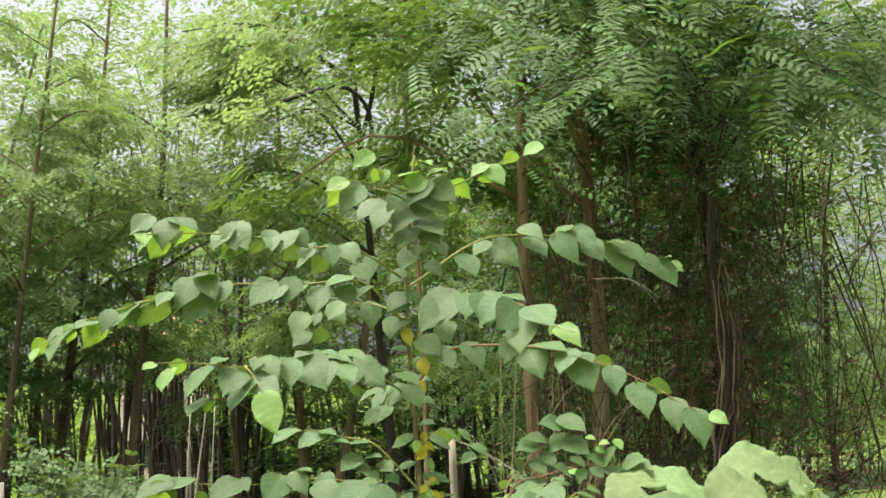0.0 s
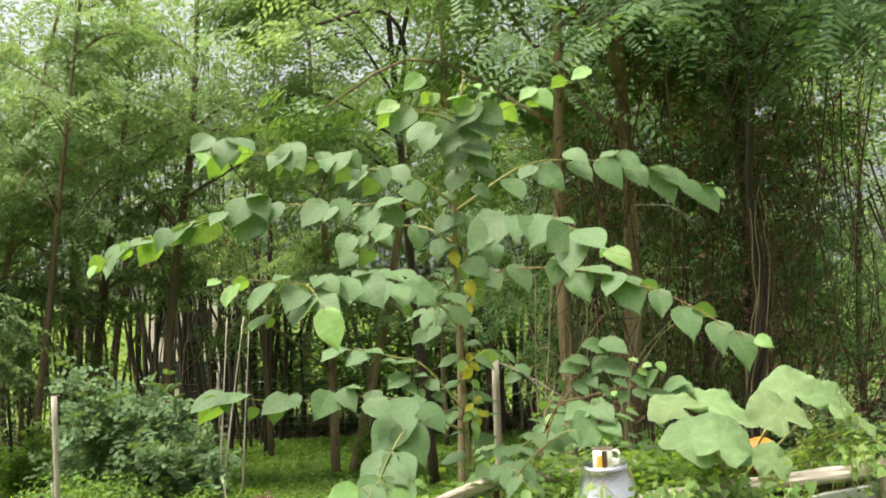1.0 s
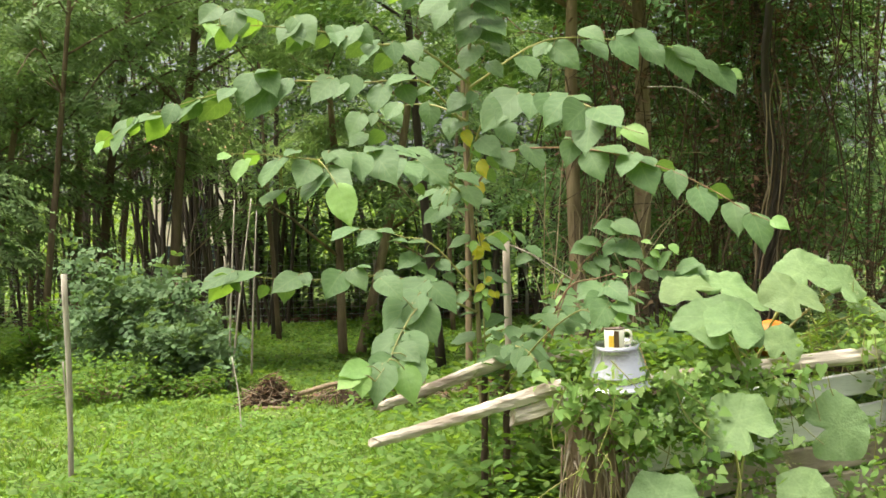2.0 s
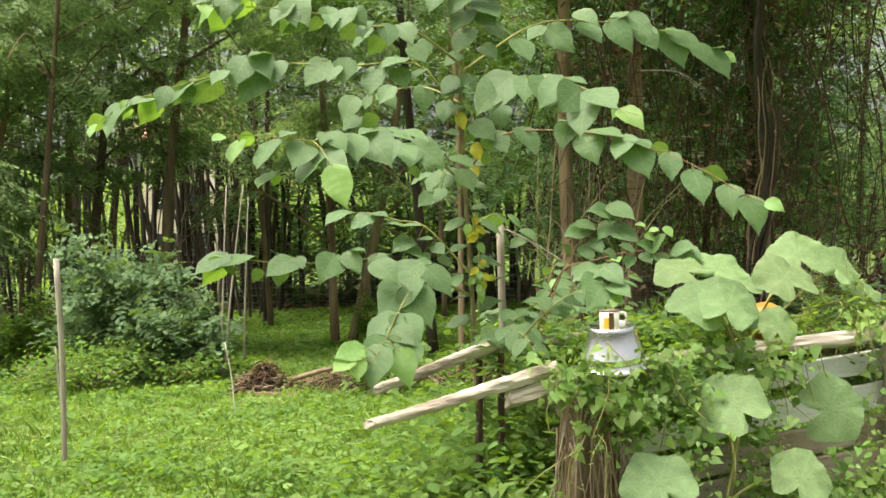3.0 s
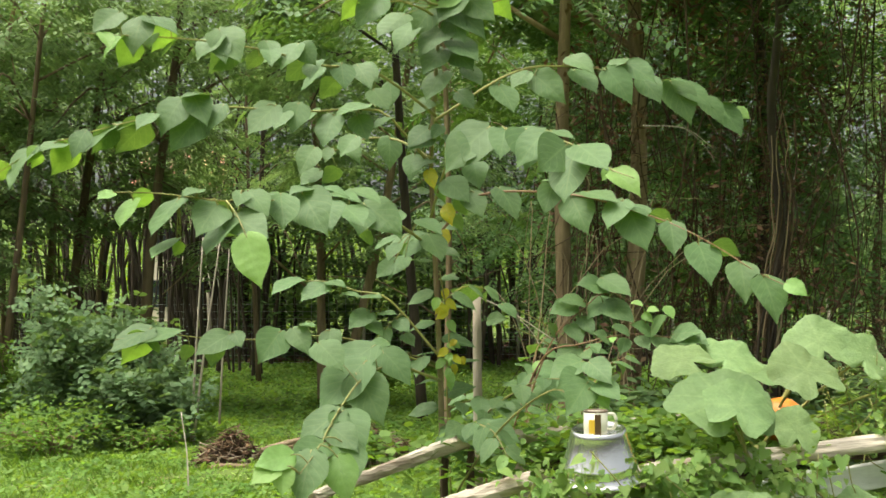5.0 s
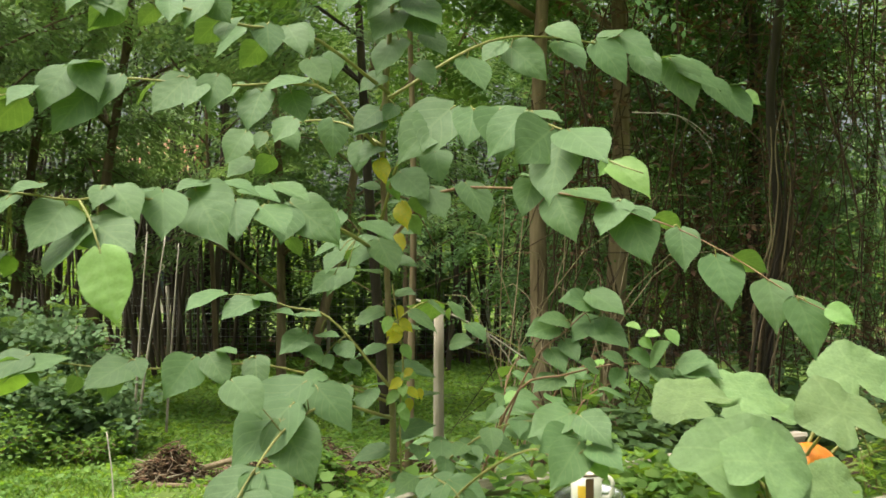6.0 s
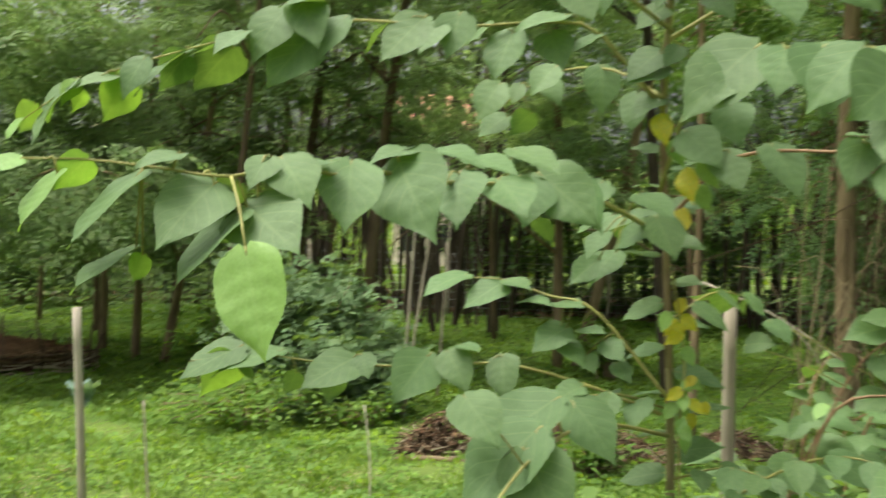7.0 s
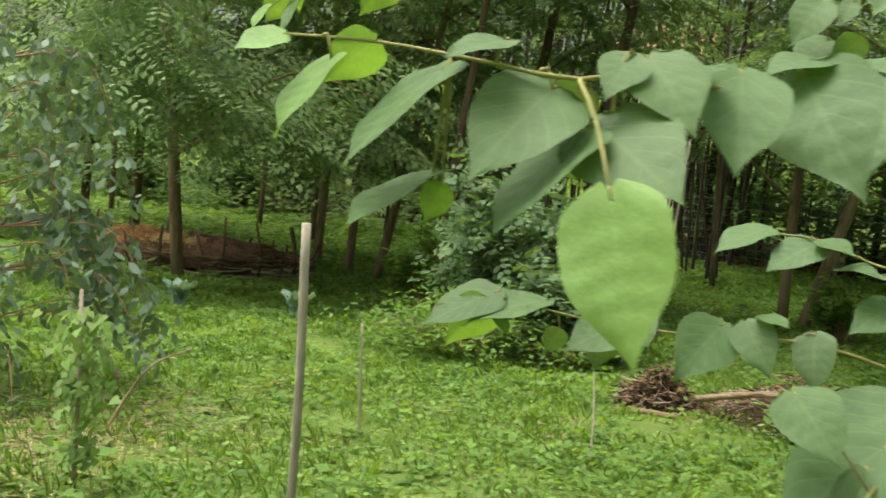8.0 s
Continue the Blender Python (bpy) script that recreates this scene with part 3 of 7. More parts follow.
locust_tree(-0.55, 15.6, 9.5, 0.075, (-0.6, -1.6), 4.2, 3.0, 2600, 31, "locust with arching heavy limbs, bark darkened for shade", side=3.3, bark=SHADED_BARK,
            extra=([(-0.85, 14.6, 4.6), (-0.7, 13.8, 5.2), (-0.95, 12.7, 5.3), (-1.6, 12.2, 5.0)], [(-0.9, 14.5, 5.0), (-0.6, 13.8, 6.0), (-0.7, 13.0, 7.2)]))
locust_tree(-0.18, 10.8, 8.0, 0.034, (-0.1, 0.2), 4.2, 1.6, 500, 38, "slender tan locust stem behind the mulberry", low=4.4, limbs=7, bark=TAN_BARK)
locust_tree(0.86, 10.5, 8.5, 0.082, (-0.05, 0.2), 3.2, 2.4, 2200, 32, "locust trunk with reddish-brown bark near the thicket", mat=LOCUST_SHADED, bark=TAN_BARK, low=4.0)
locust_tree(1.4, 11.0, 8.5, 0.1, (0.5, 0.1), 3.2, 2.6, 2400, 33, "locust trunk with reddish-brown bark near the thicket", mat=LOCUST_SHADED, bark=TAN_BARK, low=4.0)
locust_tree(2.78, 12.0, 9.5, 0.085, (0.4, 0.2), 2.6, 2.1, 3000, 34, "stout locust hung with dead vines, bark darkened for shade", mat=LOCUST_SHADED, bark=SHADED_BARK, low=4.2)
locust_tree(4.7, 14.0, 5.6, 0.06, (0.3, 0.2), 0.9, 1.9, 1500, 35, "bushy young locust in the light beside the thicket", skirt=9)
locust_tree(7.3, 17.0, 9.5, 0.1, (0.2, 0.1), 1.6, 2.8, 2400, 36, STAND, skirt=9)
locust_tree(-5.9, 15.2, 9.0, 0.055, (0.95, 0.1), 4.0, 2.4, 1400, 37, "thin locust with a leaning trunk", skirt=4)


def overhang():
    """Low boughs of the locust beside the thicket, reaching over the garden."""
    rs = np.random.RandomState(51)
    t = thing("locust_tree", (2.3, 9.4, float(ground_z(2.3, 9.4))), "locust with long feathery boughs hanging over the garden", "tree", "locust trees")
    zb = float(ground_z(2.5, 9.4))
    path = smooth_path([(2.3, 9.4, zb - 0.05), (2.24, 9.35, 0.9), (2.32, 9.3, 1.7), (2.22, 9.15, 2.6), (2.26, 9.0, 3.6), (2.2, 8.8, 6.5)], 26)
    v, f = tube(path, 0.048, 0.02, 9, 0.16, rs)
    from_lists("trunk", v, f, SHADED_BARK, t)
    for k in range(16):
        i0, i1 = rs.randint(0, 6), rs.randint(12, 22)
        turn, rad = rs.rand() * 6.28, 0.05 + 0.05 * rs.rand()
        pts = [path[i] + rad * np.array([math.cos(turn + i * 0.25), math.sin(turn + i * 0.25), 0]) + rs.randn(3) * 0.012 for i in range(i0, i1)]
        from_lists("vine_stem", *tube(smooth_path(pts, 30), 0.006 + 0.009 * rs.rand(), 0.004, 5), (DEAD_VINE, SHADED_BARK, STEM_BARK)[k % 3], t)
    ends = [(0.25, 7.6, 2.95), (0.7, 6.8, 3.0), (1.15, 6.3, 3.1), (1.6, 6.1, 3.35), (2.2, 6.4, 3.2), (2.9, 6.9, 3.1), (3.5, 7.6, 2.9), (0.4, 7.4, 3.6), (1.3, 6.6, 3.9), (2.5, 6.8, 4.0), (3.6, 7.8, 4.0), (0.9, 7.6, 4.4), (2.0, 7.0, 4.6), (3.9, 8.4, 3.4), (4.2, 8.8, 2.6), (3.2, 7.9, 4.9), (0.2, 8.2, 3.9), (1.6, 8.0, 5.2)]
    allb, allw = [], []
    for e in ends:
        e = np.array(e) + np.array([0, 0, 0.28 if e[0] < 2.6 else 0.1])
        p0 = path[19 + int(rs.rand() * 6)]
        lp = smooth_path([p0, (p0 + e) / 2 + np.array([0, 0, 0.45]), e], 12)
        v, f = tube(lp, 0.013, 0.004, 6, 0.05, rs)
        from_lists("limb", v, f, SHADED_BARK, t)
        m = 58
        s = 1.0 + 10.0 * rs.rand(m) ** 0.75
        i = np.minimum(s.astype(int), 10)
        b = lp[i] + (lp[i + 1] - lp[i]) * (s - i)[:, None] + rs.randn(m, 3) * np.array([0.22, 0.22, 0.16])
        out = unit(e - p0)
        w = unit(rs.randn(m, 3) * np.array([0.7, 0.5, 0.22]) + out * 0.6 + np.array([0, -0.35, -0.3]))
        allb.append(b), allw.append(w)
    b, w = np.vstack(allb), np.vstack(allw)
    v = fronds(b, w, np.array([0, -0.55, 1.0]) + rs.randn(len(b), 3) * 0.2, 0.36 + 0.14 * rs.rand(len(b)), 10, 0.088, 0.03, rs, 0.42, 6, 0.24)
    poly_cloud("crown", v, 6, LOCUST_SHADED, t)


overhang()


YOUNGER = "young locust with leaves down to the undergrowth"
for k, (x, y, h, z0, w, n) in enumerate([(-10.6, 20.5, 7.5, 1.3, 2.6, 1200), (-6.7, 21.5, 7.5, 3.2, 2.6, 1300), (-3.9, 22.5, 8.0, 2.8, 2.6, 1500), (-0.5, 23.0, 8.0, 1.5, 2.6, 1500),
                                         (1.9, 19.5, 8.0, 1.3, 2.6, 1500), (3.9, 18.0, 7.5, 0.7, 2.6, 1700), (6.2, 20.0, 4.6, 0.6, 2.2, 700), (9.8, 19.5, 6.0, 0.5, 2.6, 1000),
                                         (-15.5, 21.0, 8.0, 0.8, 2.8, 1300), (-18.5, 18.0, 8.0, 0.8, 2.8, 1300), (-14.6, 14.5, 7.5, 0.8, 2.6, 1500), (-13.0, 22.5, 7.5, 0.7, 2.8, 1300), (-9.0, 23.0, 7.5, 1.5, 2.8, 1300), (2.9, 14.6, 7.0, 1.0, 1.9, 1500)]):
    # trees behind the mulberry get the leaf colour with shade in it
    locust_tree(x, y, h, 0.055, (0.3 * math.sin(k * 2.1), 0.2), z0, w, int(n * 0.8), 200 + k, YOUNGER, skirt=8, mat=LOCUST_SHADED if k in (3, 4, 5, 13) else LOCUST)


def far_wood():
    """The wood behind the fence: canes and thin trunks past counting, with their leaves."""
    rs = np.random.RandomState(61)
    pieces = []
    n = 470
    xs = -46 + 70 * rs.rand(n)
    xs[:170] = -17 + 24 * rs.rand(170)
    ys = 28.5 + 15 * rs.rand(n) ** 1.3
    ys[340:] = 23.0 + 7 * rs.rand(130)
    xs[340:] = np.where(rs.rand(130) < 0.6, -0.46 + 0.3 * rs.rand(130), 0.0 + 0.2 * rs.rand(130)) * ys[340:]
    for x, y in zip(xs, ys):
        zb = float(ground_z(x, y))
        h = 5 + 6 * rs.rand()
        lx, ly = rs.randn(2) * 0.9
        pieces.append(tube(smooth_path([(x, y, zb), (x + lx * 0.3 + rs.randn() * 0.16, y, zb + h * 0.35), (x + lx * 0.7 + rs.randn() * 0.2, y, zb + h * 0.65), (x + lx, y + ly, zb + h)], 8), (0.03 + 0.095 * rs.rand() ** 2) * (1.0 if y > 28.4 else 0.6), 0.012, 5, cap=False))
    v, f = gather(pieces)
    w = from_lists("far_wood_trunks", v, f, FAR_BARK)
    tagged(w, "dense stand of thin dark trunks behind the fence", "woodland", kind="stuff")
    m = 9000
    i = rs.randint(0, 340, m)
    c = np.stack([xs[i] + rs.randn(m) * 1.1, ys[i] + rs.randn(m) * 1.1, 0.7 + 9.5 * rs.rand(m) ** 1.7], 1)
    bare = (c[:, 0] / c[:, 1] < -0.2) & (c[:, 0] / c[:, 1] > -0.42) & (c[:, 2] < 3.3) & (rs.rand(m) < 0.92)
    open_sky = bare | (c[:, 0] / c[:, 1] > 0.325) & (c[:, 0] / c[:, 1] < 0.42) & (c[:, 2] > 4.2) & (c[:, 2] < 6.0) & (rs.rand(m) < 0.55)
    c = c[~open_sky]
    q = 3000
    yy = 27.5 + 8 * rs.rand(q)
    more = np.stack([(0.06 + 0.34 * rs.rand(q)) * yy, yy, 1.2 + 8.5 * rs.rand(q)], 1)
    thin = (more[:, 0] / yy > 0.325) & (more[:, 2] > 4.2) & (more[:, 2] < 6.0) & (rs.rand(q) < 0.6) | (more[:, 0] / yy < 0.1) & (more[:, 2] < 2.4)
    c = np.vstack([c, more[~thin]])
    q = 3300
    yy = 27 + 9 * rs.rand(q)
    c = np.vstack([c, np.stack([(-0.46 + 0.6 * rs.rand(q)) * yy, yy, 5.5 + 9.5 * rs.rand(q)], 1)])
    q = 2000
    yy = 24 + 6 * rs.rand(q)
    c = np.vstack([c, np.stack([(-0.2 + 0.3 * rs.rand(q)) * yy, yy, 2.3 + 5 * rs.rand(q)], 1)])
    m = len(c)
    k = 11
    b = np.repeat(c, k, 0) + rs.randn(m * k, 3) * np.array([0.34, 0.34, 0.16])
    v = scatter_leaves(b, rs, np.full(m * k, 0.19), 0.55, 0.5)
    v = v.reshape(-1, 4, 3)
    # leaves right of this bearing are coloured darker to stand for shade
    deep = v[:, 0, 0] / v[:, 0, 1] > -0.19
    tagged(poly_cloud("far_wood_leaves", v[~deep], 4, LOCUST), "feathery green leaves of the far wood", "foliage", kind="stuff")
    tagged(poly_cloud("far_wood_leaves", v[deep], 4, LOCUST_SHADED), "far wood leaves in a colour darkened for shade", "foliage", kind="stuff")
    m = 26000
    b = np.stack([-40 + 64 * rs.rand(m), 28.2 + 5 * rs.rand(m), -0.42 + 1.3 * rs.rand(m) ** 1.6], 1)
    b = b[((b[:, 0] / b[:, 1] > -0.2) | (b[:, 0] / b[:, 1] < -0.42) | (rs.rand(m) < 0.12)) & ((abs(b[:, 0] / b[:, 1] - 0.06) > 0.04) | (b[:, 2] < 0.3))]
    v = scatter_leaves(b, rs, np.full(len(b), 0.13), 0.5, 0.6)
    m = 15000
    b = np.stack([-30 + 20 * rs.rand(m), 23.5 + 5 * rs.rand(m), -0.42 + 3.4 * rs.rand(m) ** 1.3], 1)
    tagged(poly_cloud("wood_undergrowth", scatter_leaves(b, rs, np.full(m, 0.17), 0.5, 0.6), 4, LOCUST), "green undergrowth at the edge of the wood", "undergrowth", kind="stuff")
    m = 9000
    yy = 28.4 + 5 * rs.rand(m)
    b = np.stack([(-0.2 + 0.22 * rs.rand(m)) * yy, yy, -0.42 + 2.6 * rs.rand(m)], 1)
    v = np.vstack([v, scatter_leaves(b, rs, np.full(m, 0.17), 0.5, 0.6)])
    # shade under the wood is in this leaf colour
    tagged(poly_cloud("wood_undergrowth", v, 4, LOCUST_SHADED), "undergrowth darkened for shade at the foot of the wood", "undergrowth", kind="stuff")


far_wood()


def wood_floor():
    rs = np.random.RandomState(66)
    n = 15000
    x, y = -18 + 32 * rs.rand(n), 28.2 + 9 * rs.rand(n) ** 1.2
    v = scatter_leaves(np.stack([x, y, ground_z(x, y) + 0.1 * rs.rand(n)], 1), rs, np.full(n, 0.26), 0.7, 0.7)
    tagged(poly_cloud("wood_litter", v, 4, LITTER), "dark leaf litter covering the floor of the wood", "litter", kind="stuff")


wood_floor()


# ---------------- leaves of the young mulberry ----------------
def leaf_mesh(name, mats, bend=0.18, fold=0.12, twist=0.0, wave=0.02, seed=0, rows=26, cols=8):
    """One broad heart-shaped leaf of length 1 along +y, base at 0, upper side +z, with its stalk behind the base."""
    rs = np.random.RandomState(seed)
    verts, uvs, faces, slots = [], [], [], []
    for i in range(rows + 1):
        v = i / rows
        w = float(np.interp(v, (0, 0.03, 0.09, 0.18, 0.3, 0.42, 0.55, 0.67, 0.78, 0.86, 0.93, 1.0), (0.09, 0.2, 0.272, 0.315, 0.332, 0.322, 0.28, 0.212, 0.132, 0.072, 0.03, 0.003)))
        w *= 1 + 0.012 * (1 if i % 2 else -1) + 0.03 * math.sin(v * 11 + seed)
        for j in range(cols + 1):
            u = -1 + 2 * j / cols
            x = u * w
            y = v - (0.1 * math.sin(math.pi * min(1, abs(u) * 0.85)) * (1 - v) ** 5 if v < 0.6 else 0)
            z = fold * abs(x) * 1.2 - bend * v ** 2.4 + 0.012 * math.sin(2 * math.pi * 6 * (v - 0.55 * abs(u) * w)) * abs(u) * (1 - abs(u)) * 2 + wave * math.sin(v * 9 + u * 2 + seed) * abs(u)
            z += twist * x * v
            verts.append((x, y, z))
            uvs.append((u * 0.5, v))
    for i in range(rows):
        for j in range(cols):
            a = i * (cols + 1) + j
            faces.append((a, a + 1, a + cols + 2, a + cols + 1))
            slots.append(0)
    k = len(verts)
    stalk = smooth_path([(0, 0.03, -0.004), (0, -0.02, 0.0), (0, -0.06, -0.004)], 5)
    tv, tf = tube(stalk, 0.008, 0.011, 5)
    verts += [tuple(q) for q in tv]
    uvs += [(0.5, 0.1)] * len(tv)
    faces += [tuple(q + k for q in ff) for ff in tf]
    slots += [1] * len(tf)
    me = bpy.data.meshes.new(name)
    me.from_pydata(verts, [], faces)
    for m in mats:
        me.materials.append(m)
    me.polygons.foreach_set("material_index", slots)
    me.polygons.foreach_set("use_smooth", [True] * len(faces))
    layer = me.uv_layers.new(name="UVMap")
    layer.data.foreach_set("uv", np.array([uvs[q] for ff in faces for q in ff], float).ravel())
    me.update()
    return me


LEAVES = [leaf_mesh("leaf", (MULBERRY, TWIG), 0.08 + 0.05 * (i % 4), 0.06 + 0.05 * (i % 3), 0.25 * ((i % 5) - 2) / 2, 0.015 + 0.006 * (i % 3), i) for i in range(8)]
YOUNG_LEAVES = [leaf_mesh("leaf", (YOUNG, TWIG), 0.1 + 0.08 * i, 0.1 + 0.06 * i, 0.2 * (i - 1), 0.02, 20 + i) for i in range(3)]
OLD_LEAVES = [leaf_mesh("leaf", (YELLOWED, TWIG), 0.2, 0.15, 0.2, 0.05, 40 + i) for i in range(2)]


def set_leaf(parent, base, tip, up, meshes, rs, width=1.0, label=""):
    """A leaf from base to tip, its upper side turned towards up."""
    base, tip = Vector([float(q) for q in base]), Vector([float(q) for q in tip])
    d = tip - base
    size = d.length
    y = d.normalized()
    z = Vector([float(q) for q in up])
    z = (z - y * z.dot(y)).normalized()
    x = y.cross(z)
    m = Matrix((x, y, z)).transposed().to_4x4()
    m.translation = base
    ob = new("leaf", meshes[rs.randint(len(meshes))])
    ob.matrix_basis = m @ Matrix.Diagonal((size * width, size, size, 1))
    if label:
        tagged(ob, label)
    return place(ob, parent)


def leafy(parent, path, rs, spacing, size, meshes=None, start=0.1, young=0.86, facing=(0.0, -1.0, 0.6), droop=0.6):
    """Leaves in turn to either side of a branch path, small and pale towards its tip."""
    path = np.asarray(path)
    seg = np.linalg.norm(np.diff(path, axis=0), axis=1)
    cum = np.concatenate([[0], np.cumsum(seg)])
    total = cum[-1]
    s, k = start * total, rs.randint(2)
    while s < total:
        p = np.array([np.interp(s, cum, path[:, i]) for i in range(3)])
        q = np.array([np.interp(min(total, s + 0.05), cum, path[:, i]) for i in range(3)])
        t = unit(q - p + np.array([1e-6, 0, 0]))
        side = unit(np.cross(t, np.array([0, 0, 1.0]))) * (1 if k % 2 else -1)
        u = s / total
        L = size * (0.75 + 0.4 * rs.rand()) * (1.0 if u < 0.75 else 1.0 - 1.9 * (u - 0.75))
        d = unit(side * (0.55 + 0.3 * rs.rand()) + t * (0.45 + 0.3 * rs.rand()) + np.array([0, 0, -droop * (0.6 + 0.8 * rs.rand())]) + rs.randn(3) * 0.12)
        stalk = p + unit(side * 0.8 + t * 0.5 + np.array([0, 0, 0.1])) * L * 0.22
        up = np.array(facing) * 0.55 + np.array([0, 0, 0.9]) + rs.randn(3) * 0.25
        pick = (YOUNG_LEAVES if u > young else (meshes or LEAVES))
        set_leaf(parent, stalk, stalk + d * L, up, pick, rs)
        s += spacing * (0.7 + 0.6 * rs.rand()) * (1.0 if u < 0.8 else 0.7)
        k += 1


NAMES = ("B1", "B2", "B3", "B4", "B5", "B6", "B7", "B8", "B9", "B10", "B10b", "L1", "L2", "T1", "T2", "T3", "B11", "C1")
LEAF_SETS = []
LEAF_SETS.append(('B1', [
    ((-0.92, 3.74, 1.58), (-0.95, 3.69, 1.56), 'y'),
    ((-0.87, 3.75, 1.56), (-0.89, 3.67, 1.48), 'yn'),
    ((-0.83, 3.76, 1.58), (-0.89, 3.77, 1.54), 'yu'),
    ((-0.76, 3.77, 1.56), (-0.81, 3.65, 1.46), 'mn'),
    ((-0.70, 3.78, 1.59), (-0.74, 3.71, 1.57), 'mf'),
    ((-0.66, 3.80, 1.55), (-0.69, 3.65, 1.46), 'm'),
    ((-0.63, 3.81, 1.55), (-0.69, 3.83, 1.51), 'mu'),
    ((-0.76, 3.77, 1.46), (-0.81, 3.66, 1.41), 'mn'),
    ((-0.75, 3.77, 1.45), (-0.77, 3.78, 1.41), 'yu'),
    ((-0.63, 3.81, 1.51), (-0.68, 3.69, 1.41), 'mn'),
    ((-0.62, 3.82, 1.52), (-0.49, 3.72, 1.45), 'm'),
    ((-0.56, 3.68, 1.46), (-0.51, 3.62, 1.32), 'yb'),
    ((-0.61, 3.83, 1.50), (-0.68, 3.85, 1.47), 'mu'),
]))
LEAF_SETS.append(('B1', [
    ((-0.59, 3.87, 1.59), (-0.52, 3.80, 1.53), 'm'),
    ((-0.60, 3.85, 1.59), (-0.61, 3.79, 1.55), 'm'),
    ((-0.52, 3.97, 1.59), (-0.49, 3.86, 1.49), 'm'),
    ((-0.47, 4.05, 1.60), (-0.38, 3.90, 1.47), 'm'),
    ((-0.42, 4.25, 1.59), (-0.40, 4.14, 1.50), 'm'),
    ((-0.36, 4.61, 1.60), (-0.35, 4.49, 1.50), 'm'),
    ((-0.34, 4.63, 1.61), (-0.18, 4.55, 1.49), 'm'),
    ((-0.32, 4.75, 1.62), (-0.18, 4.67, 1.49), 'm'),
    ((-0.45, 4.08, 1.62), (-0.51, 4.00, 1.61), 'mf'),
    ((-0.37, 4.50, 1.65), (-0.26, 4.43, 1.61), 'mf'),
    ((-0.41, 4.30, 1.62), (-0.31, 4.25, 1.60), 'mf'),
    ((-0.35, 4.67, 1.52), (-0.32, 4.71, 1.47), 'mu'),
    ((-0.24, 5.23, 1.45), (-0.31, 5.14, 1.38), 'mf'),
    ((-0.43, 4.11, 1.62), (-0.33, 4.06, 1.61), 'mf'),
    ((-0.39, 4.45, 1.59), (-0.30, 4.32, 1.52), 'm'),
]))
LEAF_SETS.append(('B1', [
    ((-0.54, 3.93, 1.59), (-0.60, 3.84, 1.59), 'mf'),
    ((-0.25, 4.95, 1.61), (-0.31, 4.85, 1.53), 'm'),
]))
LEAF_SETS.append(('B1', [
    ((-0.26, 5.16, 1.50), (-0.31, 5.09, 1.44), 'm'),
    ((-0.28, 5.21, 1.43), (-0.35, 5.14, 1.37), 'm'),
    ((-0.18, 5.17, 1.59), (-0.08, 5.09, 1.54), 'mf'),
    ((-0.15, 5.36, 1.54), (-0.08, 5.24, 1.41), 'm'),
]))
LEAF_SETS.append(('B2', [
    ((-1.59, 4.96, 1.85), (-1.66, 4.84, 1.69), 'mn'),
    ((-1.48, 4.99, 1.87), (-1.57, 4.87, 1.83), 'mf'),
    ((-1.68, 4.93, 1.79), (-1.75, 4.97, 1.72), 'yu'),
    ((-1.57, 4.97, 1.83), (-1.61, 5.00, 1.78), 'yu'),
    ((-1.46, 5.00, 1.86), (-1.56, 5.06, 1.76), 'yu'),
    ((-1.33, 5.04, 1.93), (-1.43, 4.93, 1.82), 'mn'),
    ((-1.32, 5.04, 1.93), (-1.42, 5.10, 1.85), 'mu'),
    ((-1.22, 5.07, 1.96), (-1.31, 4.99, 1.92), 'mn'),
    ((-1.21, 5.08, 1.95), (-1.35, 5.15, 1.86), 'mu'),
    ((-1.08, 5.11, 2.05), (-1.15, 5.01, 1.91), 'm'),
    ((-1.02, 5.14, 1.99), (-1.12, 5.05, 1.84), 'm'),
    ((-1.04, 5.12, 2.07), (-0.96, 5.04, 1.94), 'm'),
    ((-0.99, 5.13, 2.07), (-1.08, 5.04, 2.07), 'mf'),
    ((-1.02, 5.14, 1.97), (-1.06, 5.19, 1.91), 'mu'),
    ((-0.74, 5.21, 2.04), (-0.84, 5.11, 1.91), 'm'),
]))
LEAF_SETS.append(('B2', [
    ((-0.79, 5.21, 1.99), (-0.85, 5.24, 1.95), 'mu'),
]))
LEAF_SETS.append(('B2', [
    ((-0.65, 5.23, 2.05), (-0.67, 5.15, 1.92), 'm'),
    ((-0.52, 5.28, 2.01), (-0.56, 5.18, 1.87), 'm'),
    ((-0.39, 5.32, 2.06), (-0.52, 5.21, 2.01), 'mf'),
    ((-0.43, 5.31, 2.01), (-0.38, 5.24, 1.90), 'm'),
    ((-0.30, 5.34, 2.01), (-0.38, 5.28, 1.97), 'mf'),
    ((-0.30, 5.31, 2.14), (-0.29, 5.26, 2.04), 'm'),
    ((-0.14, 5.38, 1.93), (-0.24, 5.30, 1.88), 'm'),
    ((-0.10, 5.37, 1.98), (-0.14, 5.32, 1.92), 'm'),
]))
